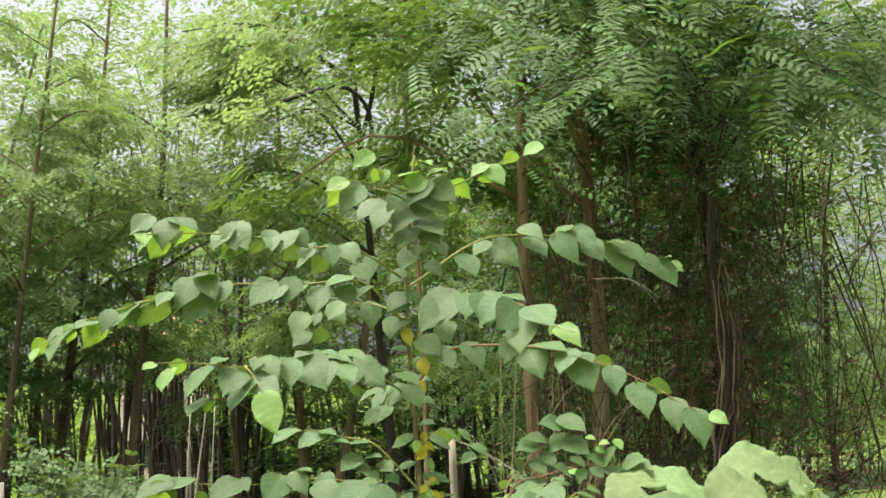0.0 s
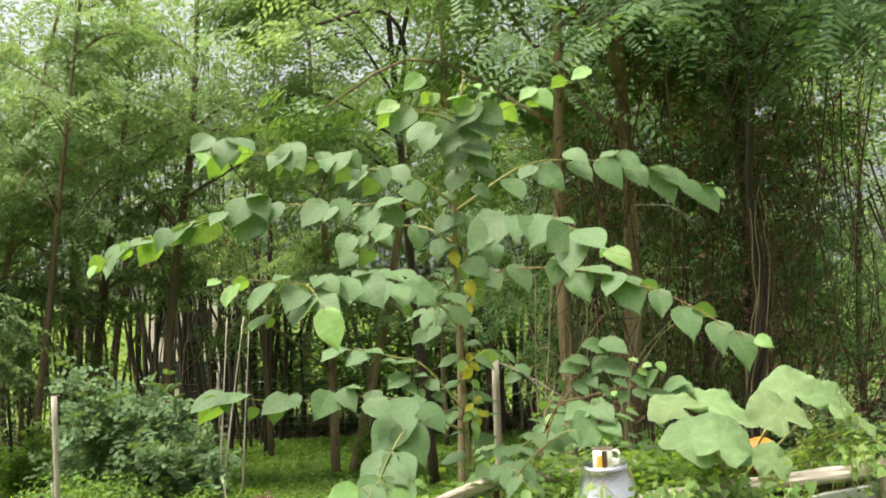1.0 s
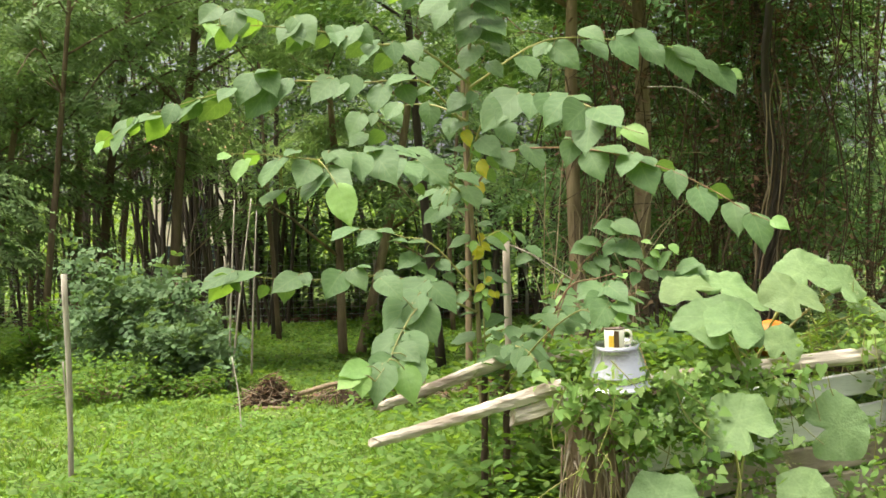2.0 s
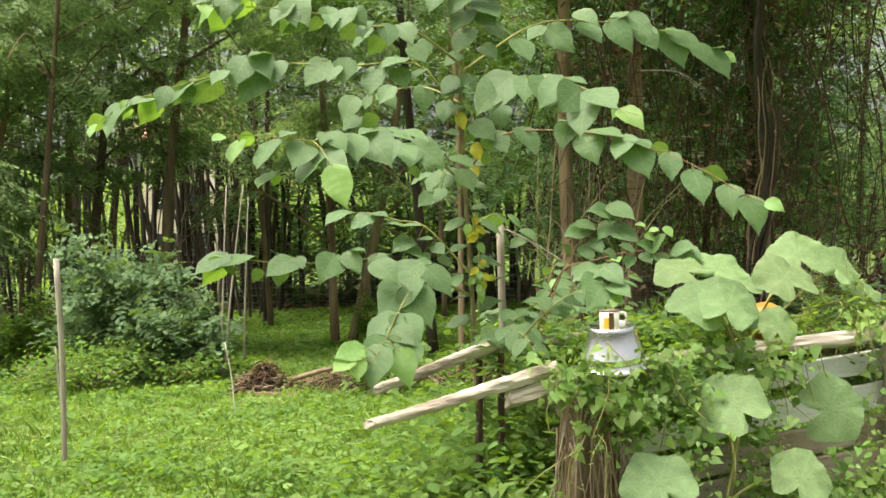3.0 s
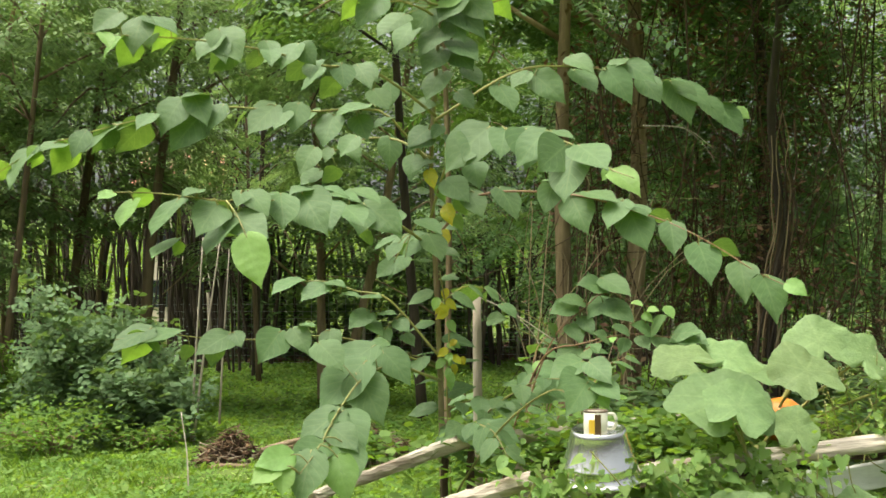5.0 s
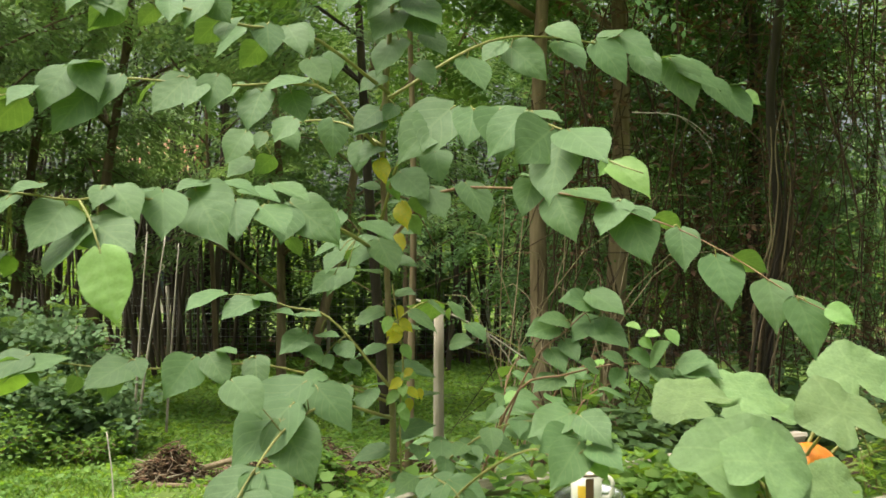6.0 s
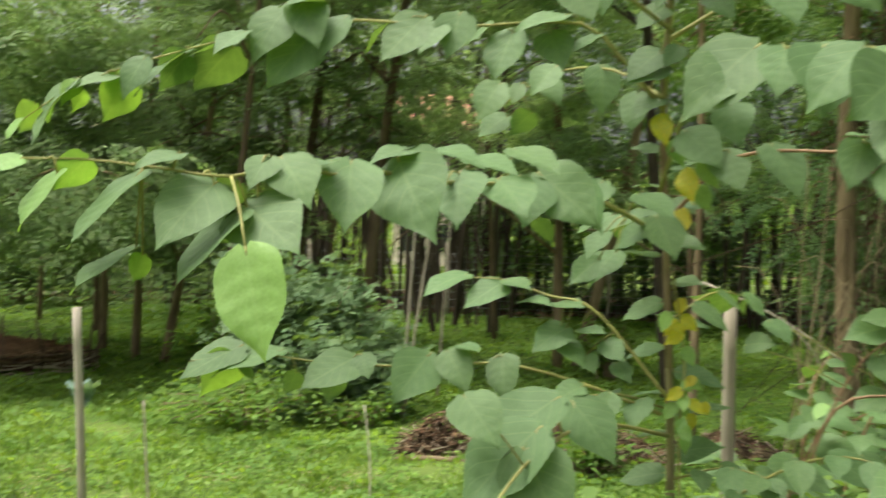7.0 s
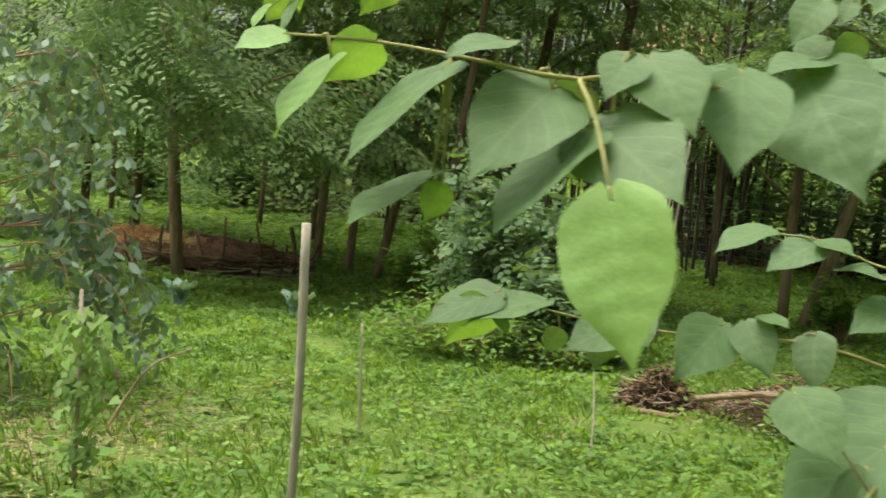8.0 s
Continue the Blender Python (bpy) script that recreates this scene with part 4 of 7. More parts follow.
LEAF_SETS.append(('C1', [
    ((-0.32, 5.57, 1.96), (-0.31, 5.49, 1.82), 'm'),
    ((-0.21, 5.45, 1.87), (-0.23, 5.38, 1.76), 'm'),
    ((-0.48, 5.77, 1.99), (-0.55, 5.69, 1.90), 'm'),
    ((-0.61, 5.92, 1.96), (-0.63, 5.87, 1.89), 'm'),
    ((-0.69, 5.99, 1.97), (-0.75, 5.88, 1.85), 'm'),
    ((-0.67, 6.03, 1.87), (-0.76, 5.94, 1.80), 'm'),
    ((-0.58, 5.94, 1.87), (-0.66, 6.00, 1.81), 'mu'),
    ((-0.54, 5.84, 1.97), (-0.45, 5.76, 1.89), 'm'),
]))
LEAF_SETS.append(('B3', [
    ((-1.02, 4.11, 2.14), (-1.08, 4.03, 2.07), 'm'),
    ((-0.97, 4.18, 2.14), (-0.99, 4.10, 2.02), 'm'),
    ((-0.99, 4.18, 2.07), (-1.06, 4.23, 2.00), 'yu'),
    ((-0.91, 4.27, 2.13), (-0.98, 4.32, 2.07), 'yu'),
    ((-0.96, 4.20, 2.15), (-0.84, 4.14, 2.10), 'mf'),
    ((-0.79, 4.43, 2.14), (-0.86, 4.34, 2.05), 'm'),
    ((-0.79, 4.43, 2.16), (-0.70, 4.35, 2.04), 'm'),
    ((-0.76, 4.50, 2.11), (-0.86, 4.56, 2.04), 'mu'),
    ((-0.69, 4.59, 2.11), (-0.75, 4.63, 2.07), 'mu'),
    ((-0.67, 4.61, 2.16), (-0.63, 4.56, 2.08), 'm'),
    ((-0.58, 4.71, 2.17), (-0.64, 4.63, 2.07), 'm'),
    ((-0.57, 4.72, 2.17), (-0.51, 4.67, 2.09), 'm'),
    ((-0.55, 4.77, 2.13), (-0.65, 4.83, 2.06), 'mu'),
    ((-0.45, 4.91, 2.14), (-0.43, 4.84, 2.03), 'm'),
    ((-0.39, 4.99, 2.15), (-0.31, 4.93, 2.08), 'm'),
]))
LEAF_SETS.append(('B3', [
    ((-0.47, 4.90, 2.08), (-0.54, 4.96, 2.02), 'mu'),
    ((-0.35, 5.11, 2.08), (-0.28, 5.04, 1.99), 'm'),
]))
LEAF_SETS.append(('B4', [
    ((0.27, 5.72, 2.26), (0.18, 5.65, 2.19), 'm'),
    ((0.30, 5.75, 2.25), (0.44, 5.67, 2.12), 'm'),
    ((0.46, 5.86, 2.35), (0.57, 5.75, 2.28), 'm'),
    ((0.49, 5.91, 2.30), (0.59, 5.80, 2.18), 'm'),
    ((0.65, 6.04, 2.33), (0.77, 5.95, 2.16), 'm'),
    ((0.74, 6.10, 2.39), (0.63, 6.04, 2.34), 'mf'),
    ((0.75, 6.11, 2.37), (0.89, 6.03, 2.26), 'm'),
    ((0.83, 6.20, 2.32), (0.92, 6.11, 2.18), 'm'),
    ((0.95, 6.29, 2.32), (1.05, 6.18, 2.32), 'mf'),
    ((0.99, 6.32, 2.32), (1.09, 6.22, 2.10), 'm'),
    ((1.03, 6.36, 2.31), (1.20, 6.24, 2.21), 'm'),
    ((1.18, 6.48, 2.27), (1.27, 6.39, 2.13), 'm'),
    ((1.28, 6.57, 2.24), (1.38, 6.47, 2.06), 'm'),
    ((1.31, 6.58, 2.26), (1.36, 6.50, 2.26), 'mf'),
    ((1.37, 6.64, 2.23), (1.44, 6.58, 2.18), 'y'),
]))
LEAF_SETS.append(('B4', [
    ((0.14, 5.60, 2.18), (0.21, 5.50, 2.05), 'm'),
]))
LEAF_SETS.append(('B5', [
    ((0.08, 5.02, 1.92), (-0.10, 4.91, 1.76), 'm'),
    ((0.14, 4.92, 1.90), (0.12, 4.80, 1.79), 'm'),
    ((0.21, 4.80, 1.88), (0.20, 4.65, 1.72), 'm'),
    ((0.06, 5.05, 1.91), (-0.01, 4.90, 1.79), 'm'),
    ((0.27, 4.69, 1.86), (0.15, 4.62, 1.74), 'm'),
    ((0.33, 4.59, 1.80), (0.22, 4.45, 1.70), 'm'),
    ((0.35, 4.55, 1.76), (0.30, 4.42, 1.59), 'm'),
    ((0.28, 4.67, 1.86), (0.37, 4.60, 1.83), 'mf'),
    ((0.37, 4.53, 1.79), (0.45, 4.36, 1.70), 'm'),
    ((0.46, 4.38, 1.69), (0.54, 4.29, 1.62), 'yn'),
    ((0.45, 4.39, 1.70), (0.42, 4.38, 1.66), 'y'),
    ((0.01, 5.15, 1.88), (-0.09, 5.05, 1.79), 'm'),
    ((0.17, 4.87, 1.90), (0.28, 4.78, 1.88), 'mf'),
    ((0.03, 5.20, 1.81), (0.05, 5.12, 1.70), 'm'),
]))
LEAF_SETS.append(('B6', [
    ((0.13, 5.29, 1.72), (0.21, 5.17, 1.60), 'm'),
    ((0.33, 5.18, 1.72), (0.29, 5.10, 1.60), 'm'),
    ((0.40, 5.15, 1.67), (0.45, 5.03, 1.53), 'm'),
    ((0.58, 5.05, 1.65), (0.50, 4.96, 1.54), 'm'),
    ((0.60, 5.04, 1.62), (0.66, 4.95, 1.45), 'm'),
    ((0.74, 4.96, 1.56), (0.74, 4.87, 1.44), 'm'),
    ((0.83, 4.91, 1.48), (0.86, 4.79, 1.34), 'm'),
    ((0.96, 4.84, 1.41), (0.96, 4.73, 1.28), 'm'),
    ((1.03, 4.80, 1.36), (1.07, 4.70, 1.21), 'm'),
    ((1.10, 4.76, 1.34), (1.16, 4.70, 1.30), 'y'),
    ((0.68, 5.00, 1.60), (0.77, 5.03, 1.57), 'mu'),
    ((0.88, 4.89, 1.48), (0.99, 4.92, 1.44), 'mu'),
    ((0.60, 5.04, 1.63), (0.67, 4.96, 1.60), 'mf'),
    ((0.01, 5.35, 1.71), (0.07, 5.25, 1.60), 'm'),
    ((-0.08, 5.35, 1.76), (0.02, 5.26, 1.67), 'm'),
]))
LEAF_SETS.append(('B6', [
    ((0.36, 5.16, 1.73), (0.27, 5.10, 1.74), 'mf'),
    ((0.45, 5.12, 1.69), (0.57, 5.00, 1.65), 'mf'),
]))
LEAF_SETS.append(('B7', [
    ((-0.70, 5.59, 1.37), (-0.82, 5.47, 1.33), 'mf'),
    ((-0.59, 5.57, 1.35), (-0.69, 5.46, 1.28), 'm'),
    ((-0.58, 5.57, 1.36), (-0.49, 5.51, 1.35), 'mf'),
    ((-0.53, 5.56, 1.30), (-0.43, 5.49, 1.32), 'mf'),
    ((-0.43, 5.56, 1.30), (-0.34, 5.49, 1.30), 'mf'),
    ((-0.40, 5.55, 1.23), (-0.49, 5.45, 1.18), 'm'),
    ((-0.42, 5.55, 1.20), (-0.33, 5.47, 1.14), 'm'),
    ((-0.36, 5.54, 1.23), (-0.28, 5.49, 1.23), 'mf'),
    ((-0.29, 5.53, 1.20), (-0.23, 5.47, 1.15), 'm'),
    ((-0.26, 5.53, 1.14), (-0.21, 5.47, 1.10), 'm'),
    ((-0.34, 5.53, 1.16), (-0.31, 5.49, 1.11), 'm'),
]))
LEAF_SETS.append(('B8', [
    ((-1.21, 5.16, 1.18), (-1.35, 5.04, 1.10), 'm'),
    ((-1.22, 5.15, 1.15), (-1.34, 5.20, 1.05), 'yu'),
    ((-1.21, 5.15, 1.14), (-1.18, 5.20, 1.08), 'mu'),
    ((-1.11, 5.19, 1.17), (-1.25, 5.03, 1.14), 'mf'),
    ((-1.07, 5.21, 1.11), (-1.11, 5.24, 1.05), 'mu'),
    ((-0.93, 5.26, 1.15), (-1.04, 5.12, 1.08), 'm'),
    ((-0.98, 5.24, 1.13), (-1.00, 5.29, 1.02), 'mu'),
    ((-0.91, 5.27, 1.16), (-0.87, 5.21, 1.10), 'm'),
    ((-0.74, 5.33, 1.16), (-0.81, 5.19, 1.04), 'm'),
    ((-0.69, 5.34, 1.17), (-0.61, 5.25, 1.08), 'm'),
    ((-0.55, 5.39, 1.16), (-0.53, 5.29, 1.05), 'm'),
    ((-0.66, 5.36, 1.19), (-0.59, 5.30, 1.18), 'mf'),
]))
LEAF_SETS.append(('B9', [
    ((-0.36, 4.79, 1.07), (-0.53, 4.65, 0.91), 'm'),
    ((-0.34, 4.91, 1.12), (-0.52, 4.78, 1.00), 'm'),
    ((-0.41, 4.51, 0.93), (-0.56, 4.40, 0.84), 'm'),
    ((-0.31, 5.01, 1.10), (-0.19, 4.91, 0.99), 'm'),
    ((-0.38, 4.75, 1.03), (-0.27, 4.64, 0.87), 'm'),
    ((-0.41, 4.52, 0.93), (-0.31, 4.39, 0.83), 'm'),
    ((-0.43, 4.43, 0.89), (-0.33, 4.33, 0.83), 'm'),
    ((-0.45, 4.34, 0.85), (-0.54, 4.23, 0.80), 'm'),
    ((-0.48, 4.29, 0.83), (-0.50, 4.15, 0.70), 'm'),
    ((-0.38, 4.38, 0.84), (-0.34, 4.26, 0.73), 'm'),
    ((-0.40, 4.32, 0.81), (-0.36, 4.23, 0.68), 'y'),
    ((-0.53, 4.24, 0.83), (-0.64, 4.16, 0.81), 'y'),
    ((-0.57, 4.20, 0.80), (-0.64, 4.13, 0.76), 'y'),
    ((-0.55, 4.20, 0.80), (-0.54, 4.14, 0.72), 'y'),
    ((-0.51, 4.74, 1.14), (-0.41, 4.64, 1.06), 'm'),
]))
LEAF_SETS.append(('B9', [
    ((-0.30, 5.08, 1.13), (-0.37, 5.01, 1.10), 'm'),
]))
LEAF_SETS.append(('B10', [
    ((0.65, 5.45, 1.15), (0.57, 5.40, 1.18), 'm'),
    ((0.64, 5.45, 1.12), (0.61, 5.39, 1.06), 'm'),
    ((0.69, 5.44, 1.13), (0.73, 5.37, 1.08), 'm'),
    ((0.76, 5.43, 1.13), (0.80, 5.35, 1.07), 'm'),
    ((0.74, 5.44, 1.15), (0.65, 5.38, 1.19), 'm'),
    ((0.74, 5.44, 1.15), (0.79, 5.35, 1.23), 'm'),
    ((0.83, 5.43, 1.12), (0.89, 5.32, 1.08), 'm'),
    ((0.85, 5.42, 1.13), (0.95, 5.29, 1.12), 'm'),
    ((0.83, 5.43, 1.14), (0.92, 5.30, 1.16), 'm'),
    ((0.67, 5.45, 1.27), (0.71, 5.41, 1.26), 'y'),
    ((0.73, 5.44, 1.24), (0.77, 5.40, 1.24), 'y'),
    ((0.71, 5.44, 1.22), (0.75, 5.41, 1.19), 'y'),
    ((0.80, 5.43, 1.25), (0.83, 5.39, 1.20), 'y'),
    ((0.57, 5.46, 1.12), (0.51, 5.41, 1.16), 'm'),
]))
LEAF_SETS.append(('B10b', [
    ((0.60, 5.78, 1.33), (0.46, 5.69, 1.36), 'm'),
    ((0.59, 5.78, 1.37), (0.71, 5.66, 1.29), 'm'),
    ((0.62, 5.79, 1.28), (0.50, 5.69, 1.20), 'm'),
    ((0.59, 5.77, 1.26), (0.72, 5.64, 1.20), 'm'),
    ((0.50, 5.75, 1.27), (0.39, 5.67, 1.29), 'm'),
    ((0.46, 5.74, 1.25), (0.34, 5.65, 1.23), 'm'),
    ((0.49, 5.73, 1.20), (0.54, 5.65, 1.13), 'm'),
    ((0.44, 5.72, 1.17), (0.49, 5.63, 1.10), 'm'),
    ((0.38, 5.71, 1.13), (0.34, 5.66, 1.19), 'm'),
    ((0.47, 5.70, 1.07), (0.36, 5.61, 1.04), 'm'),
    ((0.15, 5.71, 1.26), (0.22, 5.64, 1.21), 'mf'),
    ((0.09, 5.71, 1.19), (0.17, 5.64, 1.21), 'm'),
]))
LEAF_SETS.append(('B11', [
    ((0.35, 4.35, 1.10), (0.24, 4.27, 1.07), 'm'),
    ((0.35, 4.30, 1.06), (0.26, 4.22, 1.03), 'm'),
    ((0.37, 4.29, 1.10), (0.43, 4.19, 1.05), 'm'),
    ((0.36, 4.27, 1.04), (0.29, 4.16, 0.96), 'm'),
    ((0.39, 4.25, 1.04), (0.45, 4.16, 1.01), 'm'),
    ((0.39, 4.25, 1.01), (0.42, 4.20, 0.97), 'y'),
]))
LEAF_SETS.append(('T', [
    ((-0.30, 5.00, 2.60), (-0.28, 4.97, 2.63), 'y'),
    ((-0.26, 5.04, 2.57), (-0.35, 4.99, 2.50), 'y'),
    ((-0.23, 5.11, 2.51), (-0.27, 5.16, 2.46), 'yu'),
    ((-0.20, 5.13, 2.51), (-0.22, 5.10, 2.44), 'y'),
    ((-0.38, 5.08, 2.46), (-0.48, 5.02, 2.41), 'y'),
    ((-0.41, 5.09, 2.41), (-0.48, 5.15, 2.36), 'yu'),
    ((-0.32, 5.11, 2.44), (-0.42, 5.04, 2.30), 'm'),
    ((-0.24, 5.21, 2.39), (-0.35, 5.10, 2.28), 'm'),
    ((0.27, 5.40, 2.58), (0.18, 5.36, 2.52), 'y'),
    ((0.28, 5.40, 2.57), (0.36, 5.34, 2.46), 'y'),
    ((0.24, 5.39, 2.52), (0.30, 5.44, 2.50), 'yu'),
    ((0.42, 5.43, 2.63), (0.35, 5.50, 2.61), 'yu'),
    ((0.54, 5.45, 2.68), (0.44, 5.41, 2.62), 'y'),
    ((0.10, 5.36, 2.49), (0.20, 5.44, 2.43), 'yu'),
]))
LEAF_SETS.append(('crown', [
    ((-0.21, 5.33, 2.38), (-0.29, 5.24, 2.26), 'm'),
    ((-0.12, 5.32, 2.46), (-0.22, 5.26, 2.32), 'm'),
    ((-0.03, 5.32, 2.50), (-0.16, 5.25, 2.44), 'y'),
    ((-0.01, 5.32, 2.49), (-0.13, 5.24, 2.37), 'm'),
    ((0.00, 5.32, 2.49), (0.13, 5.25, 2.37), 'm'),
    ((0.07, 5.32, 2.55), (-0.03, 5.25, 2.52), 'yf'),
    ((-0.07, 5.32, 2.54), (-0.17, 5.25, 2.51), 'yf'),
    ((-0.05, 5.33, 2.44), (0.10, 5.26, 2.32), 'm'),
    ((-0.06, 5.33, 2.40), (0.00, 5.25, 2.29), 'm'),
    ((-0.08, 5.33, 2.37), (-0.20, 5.25, 2.24), 'm'),
    ((-0.05, 5.34, 2.32), (0.06, 5.23, 2.21), 'm'),
    ((-0.05, 5.34, 2.28), (0.04, 5.26, 2.18), 'm'),
    ((-0.09, 5.34, 2.28), (-0.18, 5.25, 2.17), 'm'),
    ((-0.09, 5.35, 2.19), (-0.17, 5.26, 2.06), 'm'),
    ((0.00, 5.35, 2.21), (0.07, 5.27, 2.12), 'm'),
]))
LEAF_SETS.append(('crown', [
    ((-0.14, 5.36, 2.08), (-0.22, 5.29, 2.02), 'm'),
    ((-0.06, 5.32, 2.59), (-0.10, 5.35, 2.58), 'yu'),
    ((-0.03, 5.32, 2.59), (0.01, 5.24, 2.57), 'yf'),
    ((-0.03, 5.36, 2.11), (0.04, 5.29, 2.04), 'm'),
    ((-0.15, 5.38, 1.97), (-0.24, 5.29, 1.89), 'm'),
    ((-0.07, 5.38, 1.94), (-0.02, 5.31, 1.85), 'm'),
    ((-0.15, 5.39, 1.85), (-0.23, 5.31, 1.79), 'm'),
]))


def mulberry():
    rs = np.random.RandomState(71)
    t = thing("mulberry_tree", (-0.07, 5.6, 0.0), "young mulberry with broad heart-shaped leaves on arching branches", "tree")
    stem = smooth_path([(-0.07, 5.6, -0.03), (-0.09, 5.6, 0.26), (-0.105, 5.6, 0.59), (-0.112, 5.59, 0.95), (-0.13, 5.5, 1.45), (-0.14, 5.39, 1.9), (-0.1, 5.33, 2.4), (-0.07, 5.31, 2.62)], 30)
    v, f = tube(stem, 0.0175, 0.005, 9, 0.05, rs, power=0.9)
    from_lists("trunk", v, f, OLIVE_BARK, t, "olive-brown young trunk")
    branches = []
    branches.append([(-0.15, 5.44, 1.5), (-0.29, 4.9, 1.585), (-0.41, 4.38, 1.58), (-0.44, 4.12, 1.57), (-0.49, 4.02, 1.58), (-0.53, 3.95, 1.57), (-0.58, 3.88, 1.58), (-0.64, 3.8, 1.56), (-0.73, 3.78, 1.57), (-0.83, 3.76, 1.58), (-0.92, 3.74, 1.58)])
    branches.append([(-0.14, 5.4, 1.82), (-0.24, 5.37, 1.94), (-0.36, 5.33, 2.04), (-0.65, 5.24, 2.02), (-0.9, 5.17, 2.03), (-1.07, 5.12, 2.01), (-1.26, 5.06, 1.96), (-1.44, 5.0, 1.9), (-1.59, 4.96, 1.84), (-1.71, 4.92, 1.75)])
    branches.append([(-0.12, 5.37, 2.02), (-0.34, 5.07, 2.14), (-0.52, 4.82, 2.12), (-0.65, 4.64, 2.13), (-0.8, 4.43, 2.12), (-0.92, 4.26, 2.1), (-1.01, 4.14, 2.08), (-1.09, 4.02, 2.06)])
    branches.append([(-0.13, 5.38, 2.0), (0.19, 5.65, 2.24), (0.44, 5.86, 2.31), (0.76, 6.14, 2.32), (1.12, 6.45, 2.26), (1.41, 6.7, 2.17)])
    branches.append([(-0.15, 5.43, 1.6), (-0.07, 5.29, 1.83), (0.03, 5.12, 1.89), (0.16, 4.89, 1.9), (0.3, 4.64, 1.83), (0.4, 4.48, 1.76), (0.45, 4.39, 1.7), (0.51, 4.28, 1.66)])
    branches.append([(-0.15, 5.45, 1.5), (0.03, 5.35, 1.69), (0.26, 5.22, 1.7), (0.45, 5.12, 1.67), (0.59, 5.04, 1.62), (0.74, 4.96, 1.56), (0.89, 4.88, 1.47), (1.01, 4.81, 1.38), (1.14, 4.74, 1.31)])
    branches.append([(-0.115, 5.52, 1.05), (-0.32, 5.54, 1.28), (-0.46, 5.56, 1.32), (-0.59, 5.57, 1.36), (-0.72, 5.59, 1.36)])
    branches.append([(-0.115, 5.53, 1.0), (-0.35, 5.46, 1.09), (-0.56, 5.39, 1.14), (-0.79, 5.31, 1.13), (-1.01, 5.23, 1.14), (-1.17, 5.17, 1.16), (-1.33, 5.11, 1.14)])
    branches.append([(-0.115, 5.53, 0.95), (-0.27, 5.1, 1.04), (-0.36, 4.75, 1.02), (-0.42, 4.5, 0.93), (-0.46, 4.32, 0.84), (-0.5, 4.2, 0.78)])
    branches.append([(0.1, 5.75, -0.02), (0.16, 5.65, 0.6), (0.3, 5.5, 1.03), (0.46, 5.47, 1.1), (0.65, 5.45, 1.14), (0.79, 5.43, 1.13), (0.97, 5.41, 1.12)])
    branches.append([(0.1, 5.75, -0.02), (0.22, 5.7, 0.7), (0.36, 5.7, 1.1), (0.49, 5.74, 1.23), (0.6, 5.78, 1.31), (0.71, 5.81, 1.27)])
    branches.append([(-0.12, 5.57, 0.6), (0.1, 5.4, 0.85), (0.3, 5.2, 0.98), (0.5, 5.0, 0.95)])
    branches.append([(-0.12, 5.57, 0.62), (-0.02, 5.2, 0.8), (0.08, 4.95, 0.82), (0.14, 4.8, 0.74)])
    branches.append([(-0.09, 5.32, 2.45), (-0.16, 5.21, 2.45), (-0.26, 5.07, 2.53), (-0.3, 5.0, 2.6)])
    branches.append([(-0.09, 5.32, 2.45), (0.1, 5.36, 2.47), (0.32, 5.41, 2.58), (0.52, 5.46, 2.64)])
    branches.append([(-0.1, 5.33, 2.4), (-0.19, 5.24, 2.43), (-0.31, 5.13, 2.44), (-0.44, 5.01, 2.42)])
    branches.append([(-0.1, 5.58, 0.4), (0.1, 4.95, 0.8), (0.26, 4.45, 1.0), (0.33, 4.25, 0.98)])
    branches.append([(-0.14, 5.38, 1.85), (-0.3, 5.55, 1.95), (-0.5, 5.8, 1.97), (-0.76, 6.12, 1.88)])
    twigs = {}
    for k, pts in enumerate(branches):
        path = smooth_path(pts, 24)
        v, f = tube(path, 0.0065, 0.0014, 6, 0.04, rs, power=0.7)
        b = from_lists("branch", v, f, RED_TWIG if k in (5, 9, 10) else TWIG, t)
        twigs[NAMES[k]] = (b, path)
        if NAMES[k] in ("L1", "L2"):
            leafy(b, path, rs, 0.055, 0.12, young=0.97)
        if NAMES[k] in ("B2", "B3"):
            leafy(b, path, rs, 0.12, 0.125, start=0.3, young=0.8)
    crown_path = smooth_path([(-0.145, 5.4, 1.75), (-0.1, 5.33, 2.4), (-0.07, 5.31, 2.66)], 12)
    twigs["crown"] = (from_lists("branch", *tube(crown_path, 0.006, 0.002, 6), TWIG, t), crown_path)
    twigs["T"] = twigs["T2"]
    inner = from_lists("branch", *tube(stem[14:22], 0.012, 0.01, 6), STEM_BARK, t)
    leafy(inner, stem[8:20], rs, 0.06, 0.125, young=2)
    for k, (dx, dy, dz) in enumerate([(0.3, -0.16, 0.06), (-0.28, -0.2, 0.05), (0.24, 0.25, 0.08), (-0.2, 0.28, 0.05)]):
        p0 = stem[11 + 2 * k]
        path = smooth_path([p0, p0 + np.array([dx * 0.5, dy * 0.5, dz]), p0 + np.array([dx, dy, dz * 0.7])], 10)
        twig = from_lists("branch", *tube(path, 0.004, 0.0015, 5), TWIG, t)
        leafy(twig, path, rs, 0.05, 0.12, young=2)
    for i, (x, y, z) in enumerate([(-0.15, 5.36, 1.8), (-0.11, 5.38, 1.74), (-0.08, 5.36, 1.66), (-0.05, 5.38, 1.62), (-0.09, 5.4, 1.56), (-0.04, 5.36, 1.68)]):
        d = unit(np.array([0.4 * rs.randn(), -0.4, -0.9]))
